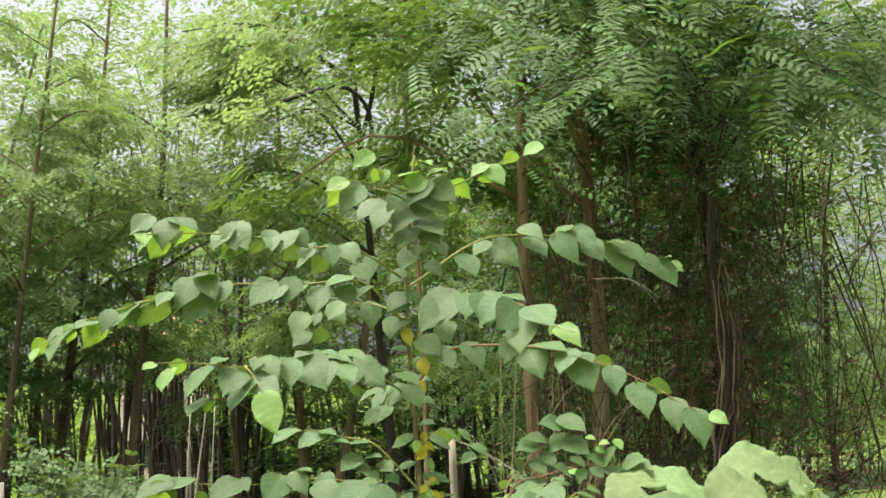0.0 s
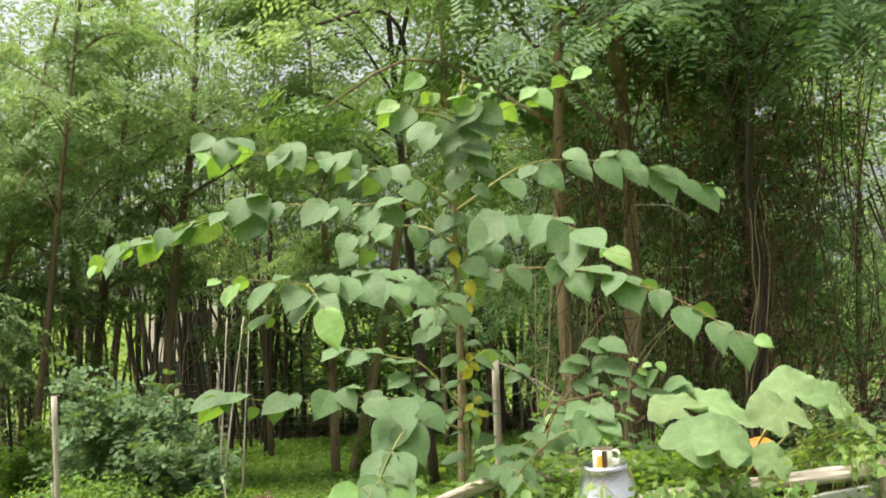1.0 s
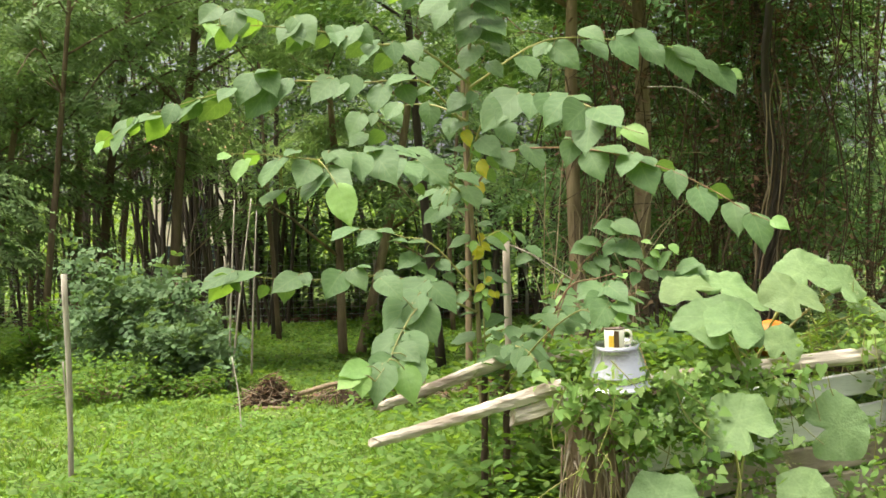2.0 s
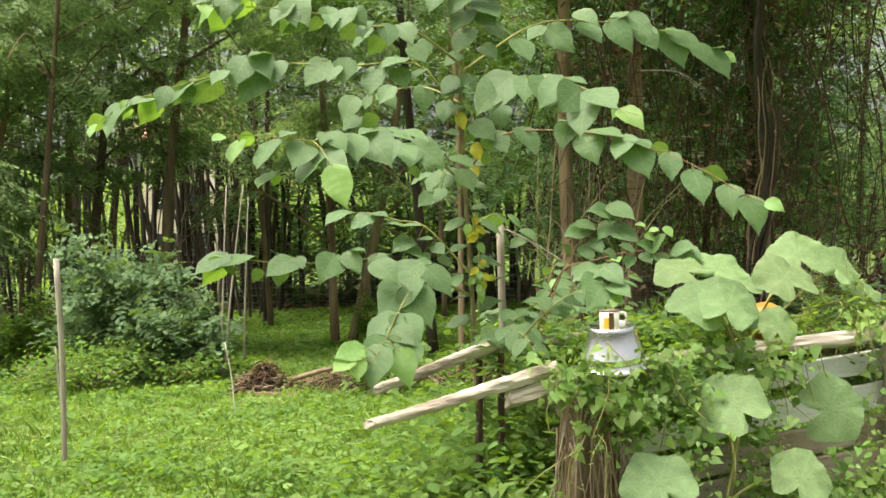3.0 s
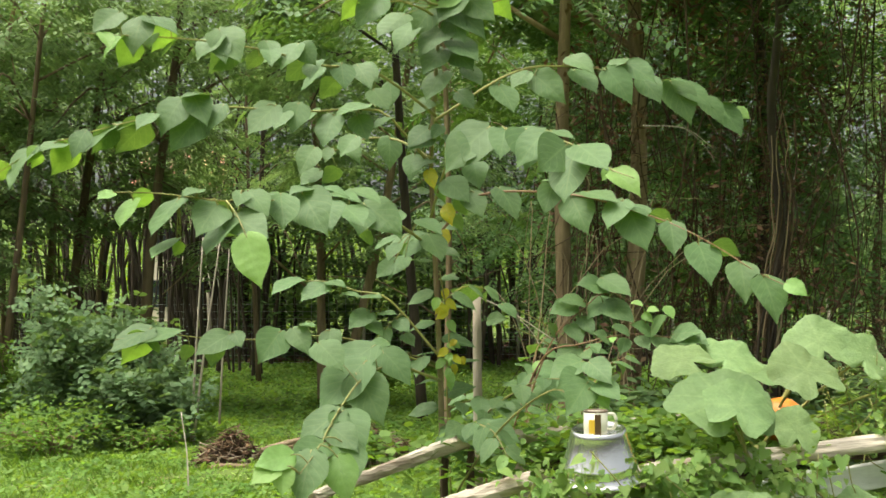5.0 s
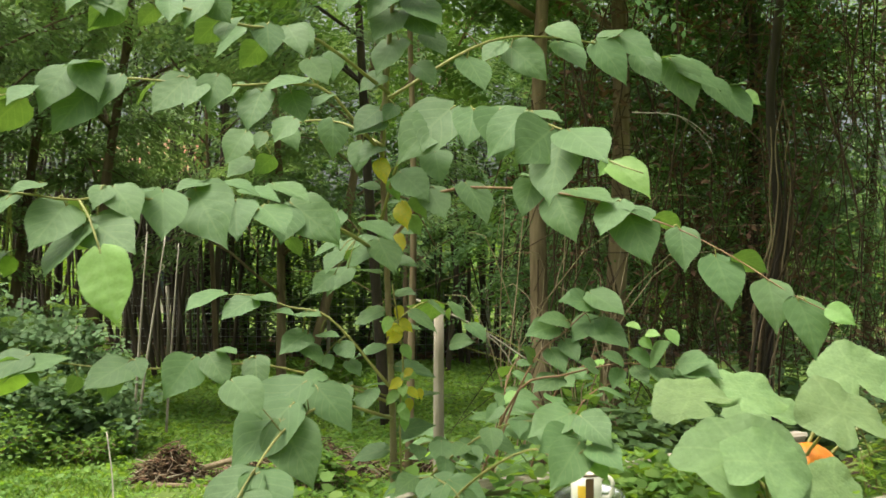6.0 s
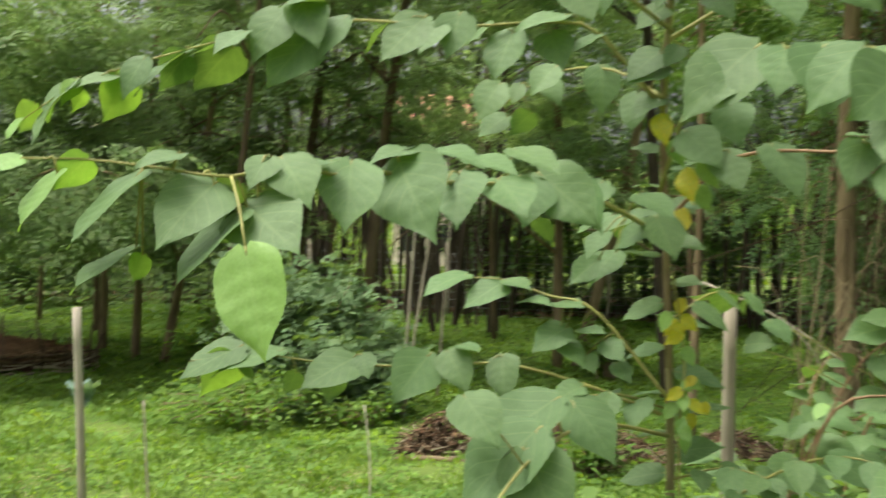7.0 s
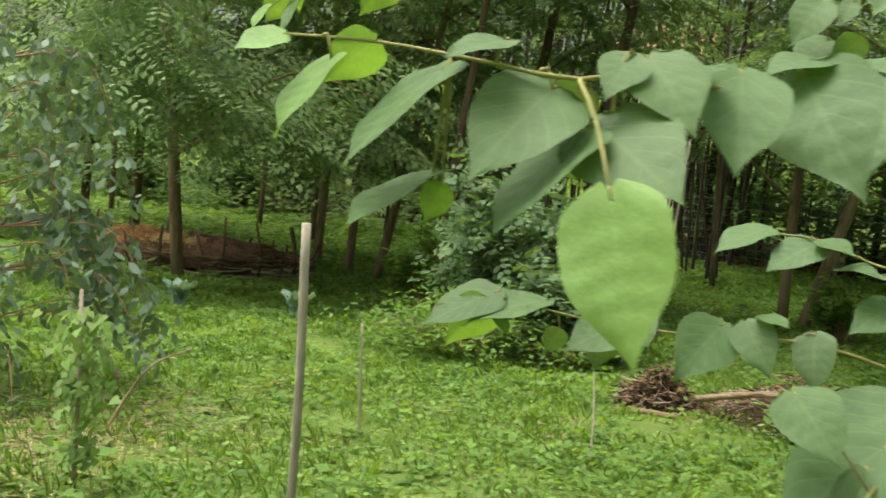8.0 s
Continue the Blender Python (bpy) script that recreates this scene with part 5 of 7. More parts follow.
        set_leaf(inner, (x, y, z), np.array([x, y, z]) + d * (0.07 + 0.03 * rs.rand()), (0.2 * rs.randn(), -0.8, 0.5), OLD_LEAVES if i % 2 == 0 else YOUNG_LEAVES, rs, 1.0, "yellowing leaf" if i % 2 == 0 else "")
    for name, leaves in LEAF_SETS:
        holder, path = twigs[name]
        for base, tip, kind in leaves:
            base, tip = np.array(base), np.array(tip)
            long = np.linalg.norm(tip - base)
            tip = base + (tip - base) * (0.8 if name == "B1" and long > 0.165 and "b" not in kind else 0.92)
            if "u" in kind:
                up = np.array([0.1, 0.75, 0.75])
            elif "n" in kind:
                up = np.array([-0.35, -0.4, 1.0])
            elif "f" in kind:
                up = np.array([0.0, -0.25, 1.0])
            else:
                up = np.array([0.22 * rs.randn(), -0.75, 0.7 + 0.15 * rs.randn()])
            set_leaf(holder, base, tip, up, YOUNG_LEAVES if "y" in kind else LEAVES, rs, 1.02 if "b" in kind else 1.08 + 0.16 * rs.rand())
            near = path[int(np.argmin(np.linalg.norm(path - base, axis=1)))]
            if np.linalg.norm(near - base) > 0.02:
                v, f = tube(smooth_path([near, (near + base) / 2 + np.array([0, 0, 0.012]), base], 5), 0.0022, 0.0016, 5)
                from_lists("leaf_stalk", v, f, TWIG, holder)
    return t


mulberry()


def mulberry_suckers():
    """Low shoots from the roots, in the shade between the tree and the bed."""
    rs = np.random.RandomState(77)
    t = thing("mulberry_shoots", (0.25, 6.3, 0.0), "low shaded mulberry shoots with broad leaves behind the bed", "shrub")
    for x, y, dx, dy, h in ((0.12, 6.25, -0.12, -0.2, 0.86), (0.22, 6.3, 0.1, -0.28, 1.0), (0.32, 6.35, 0.3, -0.1, 1.1), (0.25, 6.45, 0.12, 0.15, 1.08), (0.4, 6.4, 0.35, 0.1, 1.0), (0.3, 6.5, 0.2, 0.1, 0.9)):
        path = smooth_path([(x, y, -0.03), (x + dx * 0.3, y + dy * 0.3, h * 0.55), (x + dx * 0.7, y + dy * 0.7, h * 0.9), (x + dx * 1.2, y + dy * 1.2, h)], 16)
        b = from_lists("branch", *tube(path, 0.007, 0.002, 6), RED_TWIG, t)
        leafy(b, path, rs, 0.05, 0.15, start=0.35, young=0.97)


mulberry_suckers()


# ---------------- raised bed of logs and planks ----------------
def plank(name, a, b, high, thick, mat, parent, rs, label=""):
    """A sawn board from a to b, upright, with slightly uneven worn edges."""
    a, b = np.array(a, float), np.array(b, float)
    t = unit(b - a)
    n = unit(np.cross(t, [0, 0, 1.0]))
    rings, k = [], 10
    for i in range(k + 1):
        c = a + (b - a) * i / k + rs.randn(3) * 0.003
        e = 0.006
        sec = [(-thick / 2 + e, -high / 2), (thick / 2 - e, -high / 2), (thick / 2, -high / 2 + e), (thick / 2, high / 2 - e), (thick / 2 - e, high / 2), (-thick / 2 + e, high / 2), (-thick / 2, high / 2 - e), (-thick / 2, -high / 2 + e)]
        rings += [c + n * p + np.array([0, 0, q * (1 + rs.randn() * 0.02)]) for p, q in sec]
    f = [(i * 8 + j, i * 8 + (j + 1) % 8, i * 8 + 8 + (j + 1) % 8, i * 8 + 8 + j) for i in range(k) for j in range(8)]
    f += [tuple(range(7, -1, -1)), tuple(range(k * 8, k * 8 + 8))]
    return from_lists(name, rings, f, mat, parent, label, smooth=False)


def log(name, pts, r0, r1, mat, parent, seed, label=""):
    """A weathered pole: its section is uneven and keeps its ridges and flats along the length; the ends are broken off at a slant."""
    rs = np.random.RandomState(seed)
    sides, n = 14, 34
    path = smooth_path(pts, n)
    path[1:-1] += rs.randn(n - 2, 3) * 0.0012
    v, f = tube(path, r0, r1, sides)
    rings = v.reshape(n, sides, 3)
    ridge = 0.78 + 0.42 * rs.rand(sides)
    ridge = 0.6 * ridge + 0.2 * np.roll(ridge, 1) + 0.2 * np.roll(ridge, -1)
    step = np.repeat(rs.rand(n // 4 + 1, sides), 4, 0)[:n]
    swell = ridge[None, :] * (1 + 0.1 * (step > 0.72) - 0.1 * (step < 0.2)) * (1 + 0.035 * rs.randn(n, sides))
    rings = path[:, None, :] + (rings - path[:, None, :]) * swell[:, :, None]
    along = unit(path[-1] - path[0])
    rings[0] += along * (0.012 * rs.randn(sides))[:, None]
    rings[-1] += along * (0.012 * rs.randn(sides))[:, None]
    return from_lists(name, rings.reshape(-1, 3), f, mat, parent, label, smooth=False)


def raised_bed():
    rs = np.random.RandomState(81)
    bed = thing("raised_bed", (1.0, 5.3, 0.0), "tall garden bed of stacked logs and old planks overgrown with vines", "garden bed")
    log("rail", [(-0.51, 4.12, 0.57), (-0.27, 4.25, 0.615), (-0.02, 4.4, 0.665), (0.2, 4.52, 0.71)], 0.021, 0.033, POLE_WOOD, bed, 1, "long peeled pole jutting out")
    log("rail", [(0.01, 4.43, 0.603), (0.27, 4.56, 0.65), (0.62, 4.72, 0.695), (1.1, 5.0, 0.71), (1.88, 5.5, 0.72)], 0.031, 0.036, POLE_WOOD, bed, 2)
    log("rail", [(-0.55, 4.93, 0.585), (-0.28, 5.14, 0.66), (0.0, 5.36, 0.735)], 0.02, 0.034, POLE_WOOD, bed, 3, "peeled pole jutting out behind")
    log("rail", [(0.13, 5.42, 0.726), (0.42, 5.6, 0.728), (0.9, 6.0, 0.73), (1.6, 6.6, 0.74)], 0.026, 0.03, POLE_WOOD, bed, 4)
    for x, y, z in ((-0.09, 5.29, 0.67), (0.013, 5.36, 0.7)):
        log("prop", [(x - 0.02, y, -0.04), (x - 0.008, y, 0.35), (x, y, z - 0.02)], 0.017, 0.015, DARK_POST, bed, int(z * 100))
    a, b = np.array([0.5, 4.72, 0]), np.array([1.82, 5.5, 0])
    for k, (z, h, m) in enumerate([(0.565, 0.105, PALE_PLANK), (0.4, 0.12, PALE_PLANK), (0.25, 0.12, OLD_BOARD), (0.1, 0.14, OLD_BOARD)]):
        plank("plank", a + [0, 0, z - 0.02], b + [0, 0, z + 0.03], h, 0.028, m, bed, rs)
    for k, z in enumerate((0.08, 0.24, 0.4, 0.55)):
        log("side_log", [(0.42, 4.66, z), (0.32, 5.2, z + 0.02), (0.24, 5.8, z + 0.01)], 0.045, 0.04, OLD_BOARD, bed, 30 + k)
    for x, y, r in ((0.5, 4.7, 0.042), (1.84, 5.42, 0.055)):
        log("corner_post", [(x, y, -0.05), (x + 0.01, y, 0.4), (x, y + 0.01, 0.76)], r, r * 0.9, GREY_WOOD, bed, int(x * 100))
    soil = []
    for i in range(9):
        for j in range(9):
            p = np.array([0.36, 4.74]) * (1 - i / 8) + np.array([1.85, 5.62]) * i / 8 + np.array([-0.12, 1.05]) * j / 8
            soil.append((p[0], p[1], 0.6 + 0.05 * rs.rand() + 0.06 * math.sin(i) * math.sin(j * 1.3)))
    f = [(i * 9 + j, i * 9 + 9 + j, i * 9 + 10 + j, i * 9 + j + 1) for i in range(8) for j in range(8)]
    from_lists("earth_fill", soil, f, EARTH, bed)
    return bed


raised_bed()


def stump():
    rs = np.random.RandomState(83)
    x, y = 0.33, 4.55
    s = thing("stump", (x, y, 0.0), "old stump wrapped in dry fibrous vine stems", "stump")
    path = smooth_path([(x, y, -0.04), (x - 0.01, y, 0.3), (x, y, 0.6)], 14)
    v, f = tube(path, 0.115, 0.1, 26, 0.1, rs)
    from_lists("trunk", v, f, STUMP_BARK, s)
    for i in range(60):
        a = 3.3 + 2.9 * rs.rand() if i < 70 else rs.rand() * 6.28
        r = 0.105 + 0.035 * rs.rand()
        top = 0.35 + 0.25 * rs.rand()
        p0 = np.array([x + math.cos(a) * r, y + math.sin(a) * r, top])
        p1 = p0 + np.array([rs.randn() * 0.06, -0.02 * rs.rand(), -0.5 * top])
        p2 = p1 + np.array([rs.randn() * 0.06, -0.02 * rs.rand(), -0.5 * top])
        v, f = tube(smooth_path([p0, p1, p2], 7), 0.002 + 0.003 * rs.rand(), 0.002, 4)
        from_lists("vine_stem", v, f, (STEM_BARK, DRY_CANE, OLD_BOARD)[i % 3], s)


stump()


def bucket():
    """Upturned and leaning a little towards the path."""
    b = thing("bucket", (0.425, 4.64, 0.69), "shiny galvanised bucket upturned on the bed rails", "bucket")
    lean = Matrix.Translation((0.44, 4.64, 0.69)) @ Matrix.Rotation(radians(9), 4, "X") @ Matrix.Rotation(radians(-3), 4, "Y")
    prof = [(0.138, 0.0), (0.144, 0.003), (0.145, 0.008), (0.14, 0.014), (0.134, 0.018), (0.129, 0.03), (0.124, 0.05), (0.1255, 0.055), (0.1225, 0.06), (0.094, 0.158), (0.093, 0.166), (0.09, 0.173), (0.084, 0.177), (0.08, 0.172), (0.0, 0.171)]
    n = 48
    v = [tuple(lean @ Vector((r * math.cos(6.2832 * i / n), r * math.sin(6.2832 * i / n), z))) for r, z in prof for i in range(n)]
    f = [(k * n + i, k * n + (i + 1) % n, k * n + n + (i + 1) % n, k * n + n + i) for k in range(len(prof) - 1) for i in range(n)]
    from_lists("body", v, f, STEEL, b)


bucket()


def mug():
    cx, cy, z0 = 0.418, 4.575, 0.848
    m = thing("mug", (cx, cy, z0), "cream enamel mug with brown and yellow print on the bucket", "mug")
    n = 36

    def ring(prof, name, mat, lo=0, hi=n, label=""):
        v = [(cx + r * math.cos(6.2832 * i / n), cy + r * math.sin(6.2832 * i / n), z0 + z) for r, z in prof for i in range(n)]
        f = [(k * n + i % n, k * n + (i + 1) % n, k * n + n + (i + 1) % n, k * n + n + i % n) for k in range(len(prof) - 1) for i in range(lo, hi)]
        from_lists(name, v, f, mat, m, label)
    ring([(0.0, 0.002), (0.036, 0.0), (0.039, 0.003), (0.0395, 0.076), (0.038, 0.076), (0.037, 0.006), (0.0, 0.005)], "body", ENAMEL)
    ring([(0.0392, 0.072), (0.0412, 0.074), (0.0412, 0.0785), (0.038, 0.079), (0.0375, 0.074)], "rim", MUG_RIM, label="dark brown enamel rim")
    ring([(0.0398, 0.006), (0.0402, 0.03), (0.0398, 0.05)], "print", MUG_YELLOW, 23, 26, "yellow printed shape")
    ring([(0.0398, 0.004), (0.0403, 0.03), (0.0398, 0.068)], "print", MUG_BROWN, 26, 29, "brown printed shape")
    hp = smooth_path([(cx + 0.037, cy - 0.006, z0 + 0.066), (cx + 0.058, cy - 0.01, z0 + 0.066), (cx + 0.066, cy - 0.012, z0 + 0.045), (cx + 0.058, cy - 0.01, z0 + 0.02), (cx + 0.037, cy - 0.006, z0 + 0.016)], 16)
    v, f = tube(hp, 0.0055, 0.0055, 8)
    from_lists("handle", v, f, ENAMEL, m)


mug()


def squash_leaf(name, seed, mat):
    """Broad leaf one unit across: five shallow angled lobes, a notch at the stalk, a rippled rim."""
    rs = np.random.RandomState(seed)
    n, rings = 60, 7
    lift = rs.rand(4) * 6.28
    verts, uvs = [(0, 0.12, 0.0)], [(0, 0)]
    for k in range(1, rings + 1):
        q = k / rings
        for i in range(n):
            a = -math.pi / 2 + 2 * math.pi * i / n
            point = 1 - abs(((a - math.pi / 2) / (2 * math.pi) * 5 + 0.5) % 1 - 0.5) * 2
            lobes = 0.885 + 0.13 * point ** 1.6 + 0.012 * math.sin(25 * a + seed) + 0.05 * math.sin(2 * a + lift[0])
            d = abs((a + math.pi / 2 + math.pi) % (2 * math.pi) - math.pi)
            notch = 1 - 0.55 * math.exp(-(d / 0.19) ** 2)
            r = q * 0.52 * lobes * (1 - (1 - notch) * q ** 0.5)
            z = -0.035 * q ** 3 + 0.05 * math.sin(2 * a + lift[1]) * q * q + 0.03 * math.sin(5 * a + lift[2]) * q ** 3 + 0.014 * math.sin(11 * a + lift[3]) * q ** 4
            verts.append((r * math.cos(a), r * math.sin(a) + 0.12, z))
            uvs.append((r * math.cos(a), r * math.sin(a)))
    faces = [(0, 1 + i, 1 + (i + 1) % n) for i in range(n)]
    faces += [(1 + (k - 1) * n + i, 1 + k * n + i, 1 + k * n + (i + 1) % n, 1 + (k - 1) * n + (i + 1) % n) for k in range(1, rings) for i in range(n)]
    me = bpy.data.meshes.new(name)
    me.from_pydata(verts, [], faces)
    me.materials.append(mat)
    me.polygons.foreach_set("use_smooth", [True] * len(faces))
    layer = me.uv_layers.new(name="UVMap")
    layer.data.foreach_set("uv", np.array([uvs[q] for ff in faces for q in ff], float).ravel())
    return me


SQUASH_LEAVES = [squash_leaf("leaf", i, SQUASH) for i in range(6)]


def squash_plant():
    rs = np.random.RandomState(85)
    t = thing("squash_plant", (1.05, 5.05, 0.6), "pumpkin plant with huge pale green lobed leaves sprawling over the bed", "plant")
    vine = smooth_path([(1.15, 5.35, 0.66), (1.05, 5.02, 0.74), (0.97, 4.76, 0.62), (0.93, 4.64, 0.42), (0.86, 4.56, 0.18), (0.78, 4.48, 0.02)], 24)
    v, f = tube(vine, 0.009, 0.006, 7)
    stem = from_lists("vine", v, f, TWIG, t)
    leaves = [((0.89, 4.85, 0.93), 0.37, (0.0, -0.58, 0.81), 0.3), ((0.93, 4.76, 0.92), 0.26, (0.1, -0.62, 0.78), -0.4), ((0.82, 5.2, 1.055), 0.26, (-0.1, -0.42, 0.9), 0.8), ((1.02, 5.3, 1.06), 0.26, (0.12, -0.5, 0.85), -0.6),
              ((1.29, 5.2, 1.01), 0.29, (0.15, -0.65, 0.73), 0.4), ((1.43, 5.5, 1.11), 0.27, (0.0, -0.75, 0.65), 0.2), ((1.62, 5.5, 1.05), 0.25, (0.4, -0.7, 0.6), -0.5), ((1.2, 5.02, 0.81), 0.19, (0.1, -0.8, 0.55), -0.2)]
    leaves += [((0.9, 4.6, 0.54), 0.3, (-0.1, -0.75, 0.65), 0.6), ((1.39, 4.9, 0.47), 0.31, (0.2, -0.9, 0.4), -1.3), ((0.55, 4.3, 0.3), 0.28, (-0.1, -0.75, 0.65), 0.5), ((1.15, 4.55, 0.25), 0.26, (0.1, -0.75, 0.65), -0.5),
               ((1.77, 5.6, 0.92), 0.2, (0.3, -0.5, 0.9), 0.0), ((1.2, 5.75, 0.96), 0.27, (0.0, -0.45, 0.9), 0.3)]
    for (p, size, nrm, turn) in leaves:
        p = np.array(p)
        z = Vector(nrm).normalized()
        side = Vector((1, 0, 0))
        side = (side - z * side.dot(z)).normalized()
        x = side * math.cos(turn) + z.cross(side) * math.sin(turn)
        y = z.cross(x)
        m = Matrix((x, y, z)).transposed().to_4x4()
        m.translation = Vector(p - np.array(y) * 0.12 * size)
        ob = new("leaf", SQUASH_LEAVES[rs.randint(6)])
        ob.matrix_basis = m @ Matrix.Diagonal((size, size, size, 1))
        place(ob, t)
        j = int(np.argmin(np.linalg.norm(vine - (p - np.array([0, -0.1, 0.25])), axis=1)))
        q = vine[j]
        v, f = tube(smooth_path([q, (q + p) / 2 + np.array([0, 0.06, 0.02]), p - np.array(z) * 0.004], 8), 0.007, 0.005, 6)
        from_lists("leaf_stalk", v, f, TWIG, t)


squash_plant()


def pumpkin():
    rs = np.random.RandomState(86)
    t = thing("pumpkin", (1.245, 5.4, 0.715), "small ripe orange pumpkin half hidden under leaves", "pumpkin")
    n, k = 40, 16
    v = []
    for i in range(k + 1):
        a = math.pi * i / k
        for j in range(n):
            b = 2 * math.pi * j / n
            r = 0.095 * math.sin(a) ** 0.8 * (1 + 0.09 * abs(math.cos(5 * b)) * math.sin(a))
            v.append((1.245 + r * math.cos(b), 5.4 + r * math.sin(b), 0.8 - 0.09 * math.cos(a) * (1 - 0.15 * math.sin(a))))
    f = [(i * n + j, i * n + (j + 1) % n, i * n + n + (j + 1) % n, i * n + n + j) for i in range(k) for j in range(n)]
    from_lists("skin", v, f, PUMPKIN, t)


pumpkin()


def hanging_leaves(base, rs, size):
    """Heart-shaped vine leaves that hang by their stalks, their faces turned up and towards the camera side."""
    n = len(base)
    nor = unit(np.stack([0.45 * rs.randn(n), -0.75 + 0.3 * rs.randn(n), 0.75 + 0.3 * rs.randn(n)], 1))
    d = np.stack([0.6 * rs.randn(n), -0.35 + 0.2 * rs.randn(n), -0.8 + 0.3 * rs.randn(n)], 1)
    d = unit(d - nor * np.sum(d * nor, 1)[:, None])
    w = np.cross(d, nor)
    ll = size[:, None]
    lw = ll * 0.85
    tip = base + d * ll - nor * ll * 0.15
    q = [base + d * ll * 0.1, base - d * ll * 0.06 + w * lw * 0.26, base + d * ll * 0.12 + w * lw * 0.5, base + d * ll * 0.48 + w * lw * 0.38, tip,
         base + d * ll * 0.48 - w * lw * 0.38, base + d * ll * 0.12 - w * lw * 0.5, base - d * ll * 0.06 - w * lw * 0.26]
    return np.stack(q, axis=1).reshape(-1, 3)


def bindweed():
    rs = np.random.RandomState(87)
    clumps = [(0.25, 4.43, 0.68, 0.1, 130), (0.33, 4.4, 0.66, 0.11, 190), (0.44, 4.42, 0.54, 0.1, 150), (0.5, 4.47, 0.53, 0.1, 120), (0.6, 4.58, 0.66, 0.12, 230), (0.7, 4.62, 0.56, 0.13, 230), (0.3, 4.36, 0.45, 0.08, 30), (0.78, 4.74, 0.66, 0.1, 200), (0.9, 4.8, 0.66, 0.12, 260), (1.0, 4.84, 0.55, 0.13, 200), (1.1, 4.88, 0.62, 0.12, 170), (1.05, 4.78, 0.38, 0.12, 110)]
    clumps += [(1.45, 4.9, 0.16, 0.13, 130), (0.62, 4.4, 0.2, 0.12, 90), (0.72, 4.5, 0.38, 0.13, 130), (1.75, 5.36, 0.8, 0.09, 110), (1.72, 5.35, 0.6, 0.08, 50), (1.62, 5.32, 0.8, 0.1, 110), (1.68, 5.3, 0.4, 0.1, 60), (1.55, 5.05, 0.14, 0.12, 110), (1.7, 5.1, 0.2, 0.14, 150), (0.9, 4.5, 0.12, 0.14, 120), (1.35, 4.8, 0.12, 0.14, 130), (0.1, 4.4, 0.1, 0.16, 200), (0.35, 4.3, 0.06, 0.12, 130), (1.0, 4.7, 0.2, 0.12, 140), (1.25, 4.95, 0.68, 0.08, 60)]
    pts = np.vstack([np.array([x, y, z]) + rs.randn(n, 3) * np.array([1, 0.6, 1]) * r * 0.55 for x, y, z, r, n in [(*q[:4], int(q[4] * (0.2 if q[0] > 1.4 else 0.45 if q[2] > 0.5 else 0.3))) for q in clumps]])
    pts[:, 2] = np.maximum(pts[:, 2], 0.02)
    v = hanging_leaves(pts, rs, 0.024 + 0.042 * rs.rand(len(pts)) ** 2)
    tagged(poly_cloud("bindweed", v, 8, BINDWEED), "tangle of bright green bindweed leaves over the bed", "vine", kind="stuff")
    small = np.vstack([np.array([x, y, z]) + rs.randn(n, 3) * np.array([1, 0.6, 1]) * r * 0.65 for x, y, z, r, n in [(*q[:4], int(q[4] * 0.6)) for q in clumps]])
    small[:, 2] = np.maximum(small[:, 2], 0.02)
    v = scatter_leaves(small, rs, 0.02 + 0.016 * rs.rand(len(small)), 0.4, 0.6, 6)
    tagged(poly_cloud("small_weed_leaves", v, 6, HERB), "small fine weed leaves growing through the bindweed", "weeds", kind="stuff")
    ps = []
    for i in range(60):
        x, y, z, r, n = clumps[rs.randint(len(clumps))]
        p = np.array([x, y - 0.02, z]) + rs.randn(3) * r * 0.5
        q = p + np.array([rs.randn() * 0.12, -0.02, -0.1 - 0.2 * rs.rand()])
        ps.append(tube(smooth_path([p, (p + q) / 2 + rs.randn(3) * 0.03, q], 6), 0.0025, 0.0018, 4, cap=False))
    v, f = gather(ps)
    tagged(from_lists("bindweed_stems", v, f, TWIG), "thin twining stems of bindweed on the bed", "vine", kind="stuff")
    n = 3600
    p = np.array([0.4, 5.65]) + rs.randn(n, 2) * np.array([0.4, 0.35])
    z = np.abs(rs.randn(n)) * 0.2 + 0.3 * rs.rand(n)
    v = scatter_leaves(np.stack([p[:, 0], p[:, 1], z], 1), rs, np.full(n, 0.06), 0.35, 0.6, 6)
    tagged(poly_cloud("weed_thicket", v, 6, HERB), "leafy weeds crowding round the bed", "weeds", kind="stuff")
    n = 5200
    p = np.array([0.95, 5.45]) + rs.randn(n, 2) * np.array([0.45, 0.2])
    z = 0.62 + 0.2 * rs.rand(n) ** 2
    keep = (p[:, 1] - 4.75) > 0.6 * (p[:, 0] - 0.36)
    v = scatter_leaves(np.stack([p[keep, 0], p[keep, 1], z[keep]], 1), rs, np.full(keep.sum(), 0.045), 0.35, 0.7, 6)
    tagged(poly_cloud("bed_weeds", v, 6, HERB), "small yellow-green weeds growing on top of the bed", "weeds", kind="stuff")
    n = 2600
    p = np.array([0.0, 5.3]) + rs.randn(n, 2) * np.array([0.38, 0.5])
    z = np.abs(rs.randn(n)) * 0.12
    v = scatter_leaves(np.stack([p[:, 0], p[:, 1], z], 1), rs, np.full(n, 0.055), 0.3, 0.5, 6)
    tagged(poly_cloud("tall_weeds", v, 6, HERB), "taller weeds growing under the jutting poles", "weeds", kind="stuff")


bindweed()


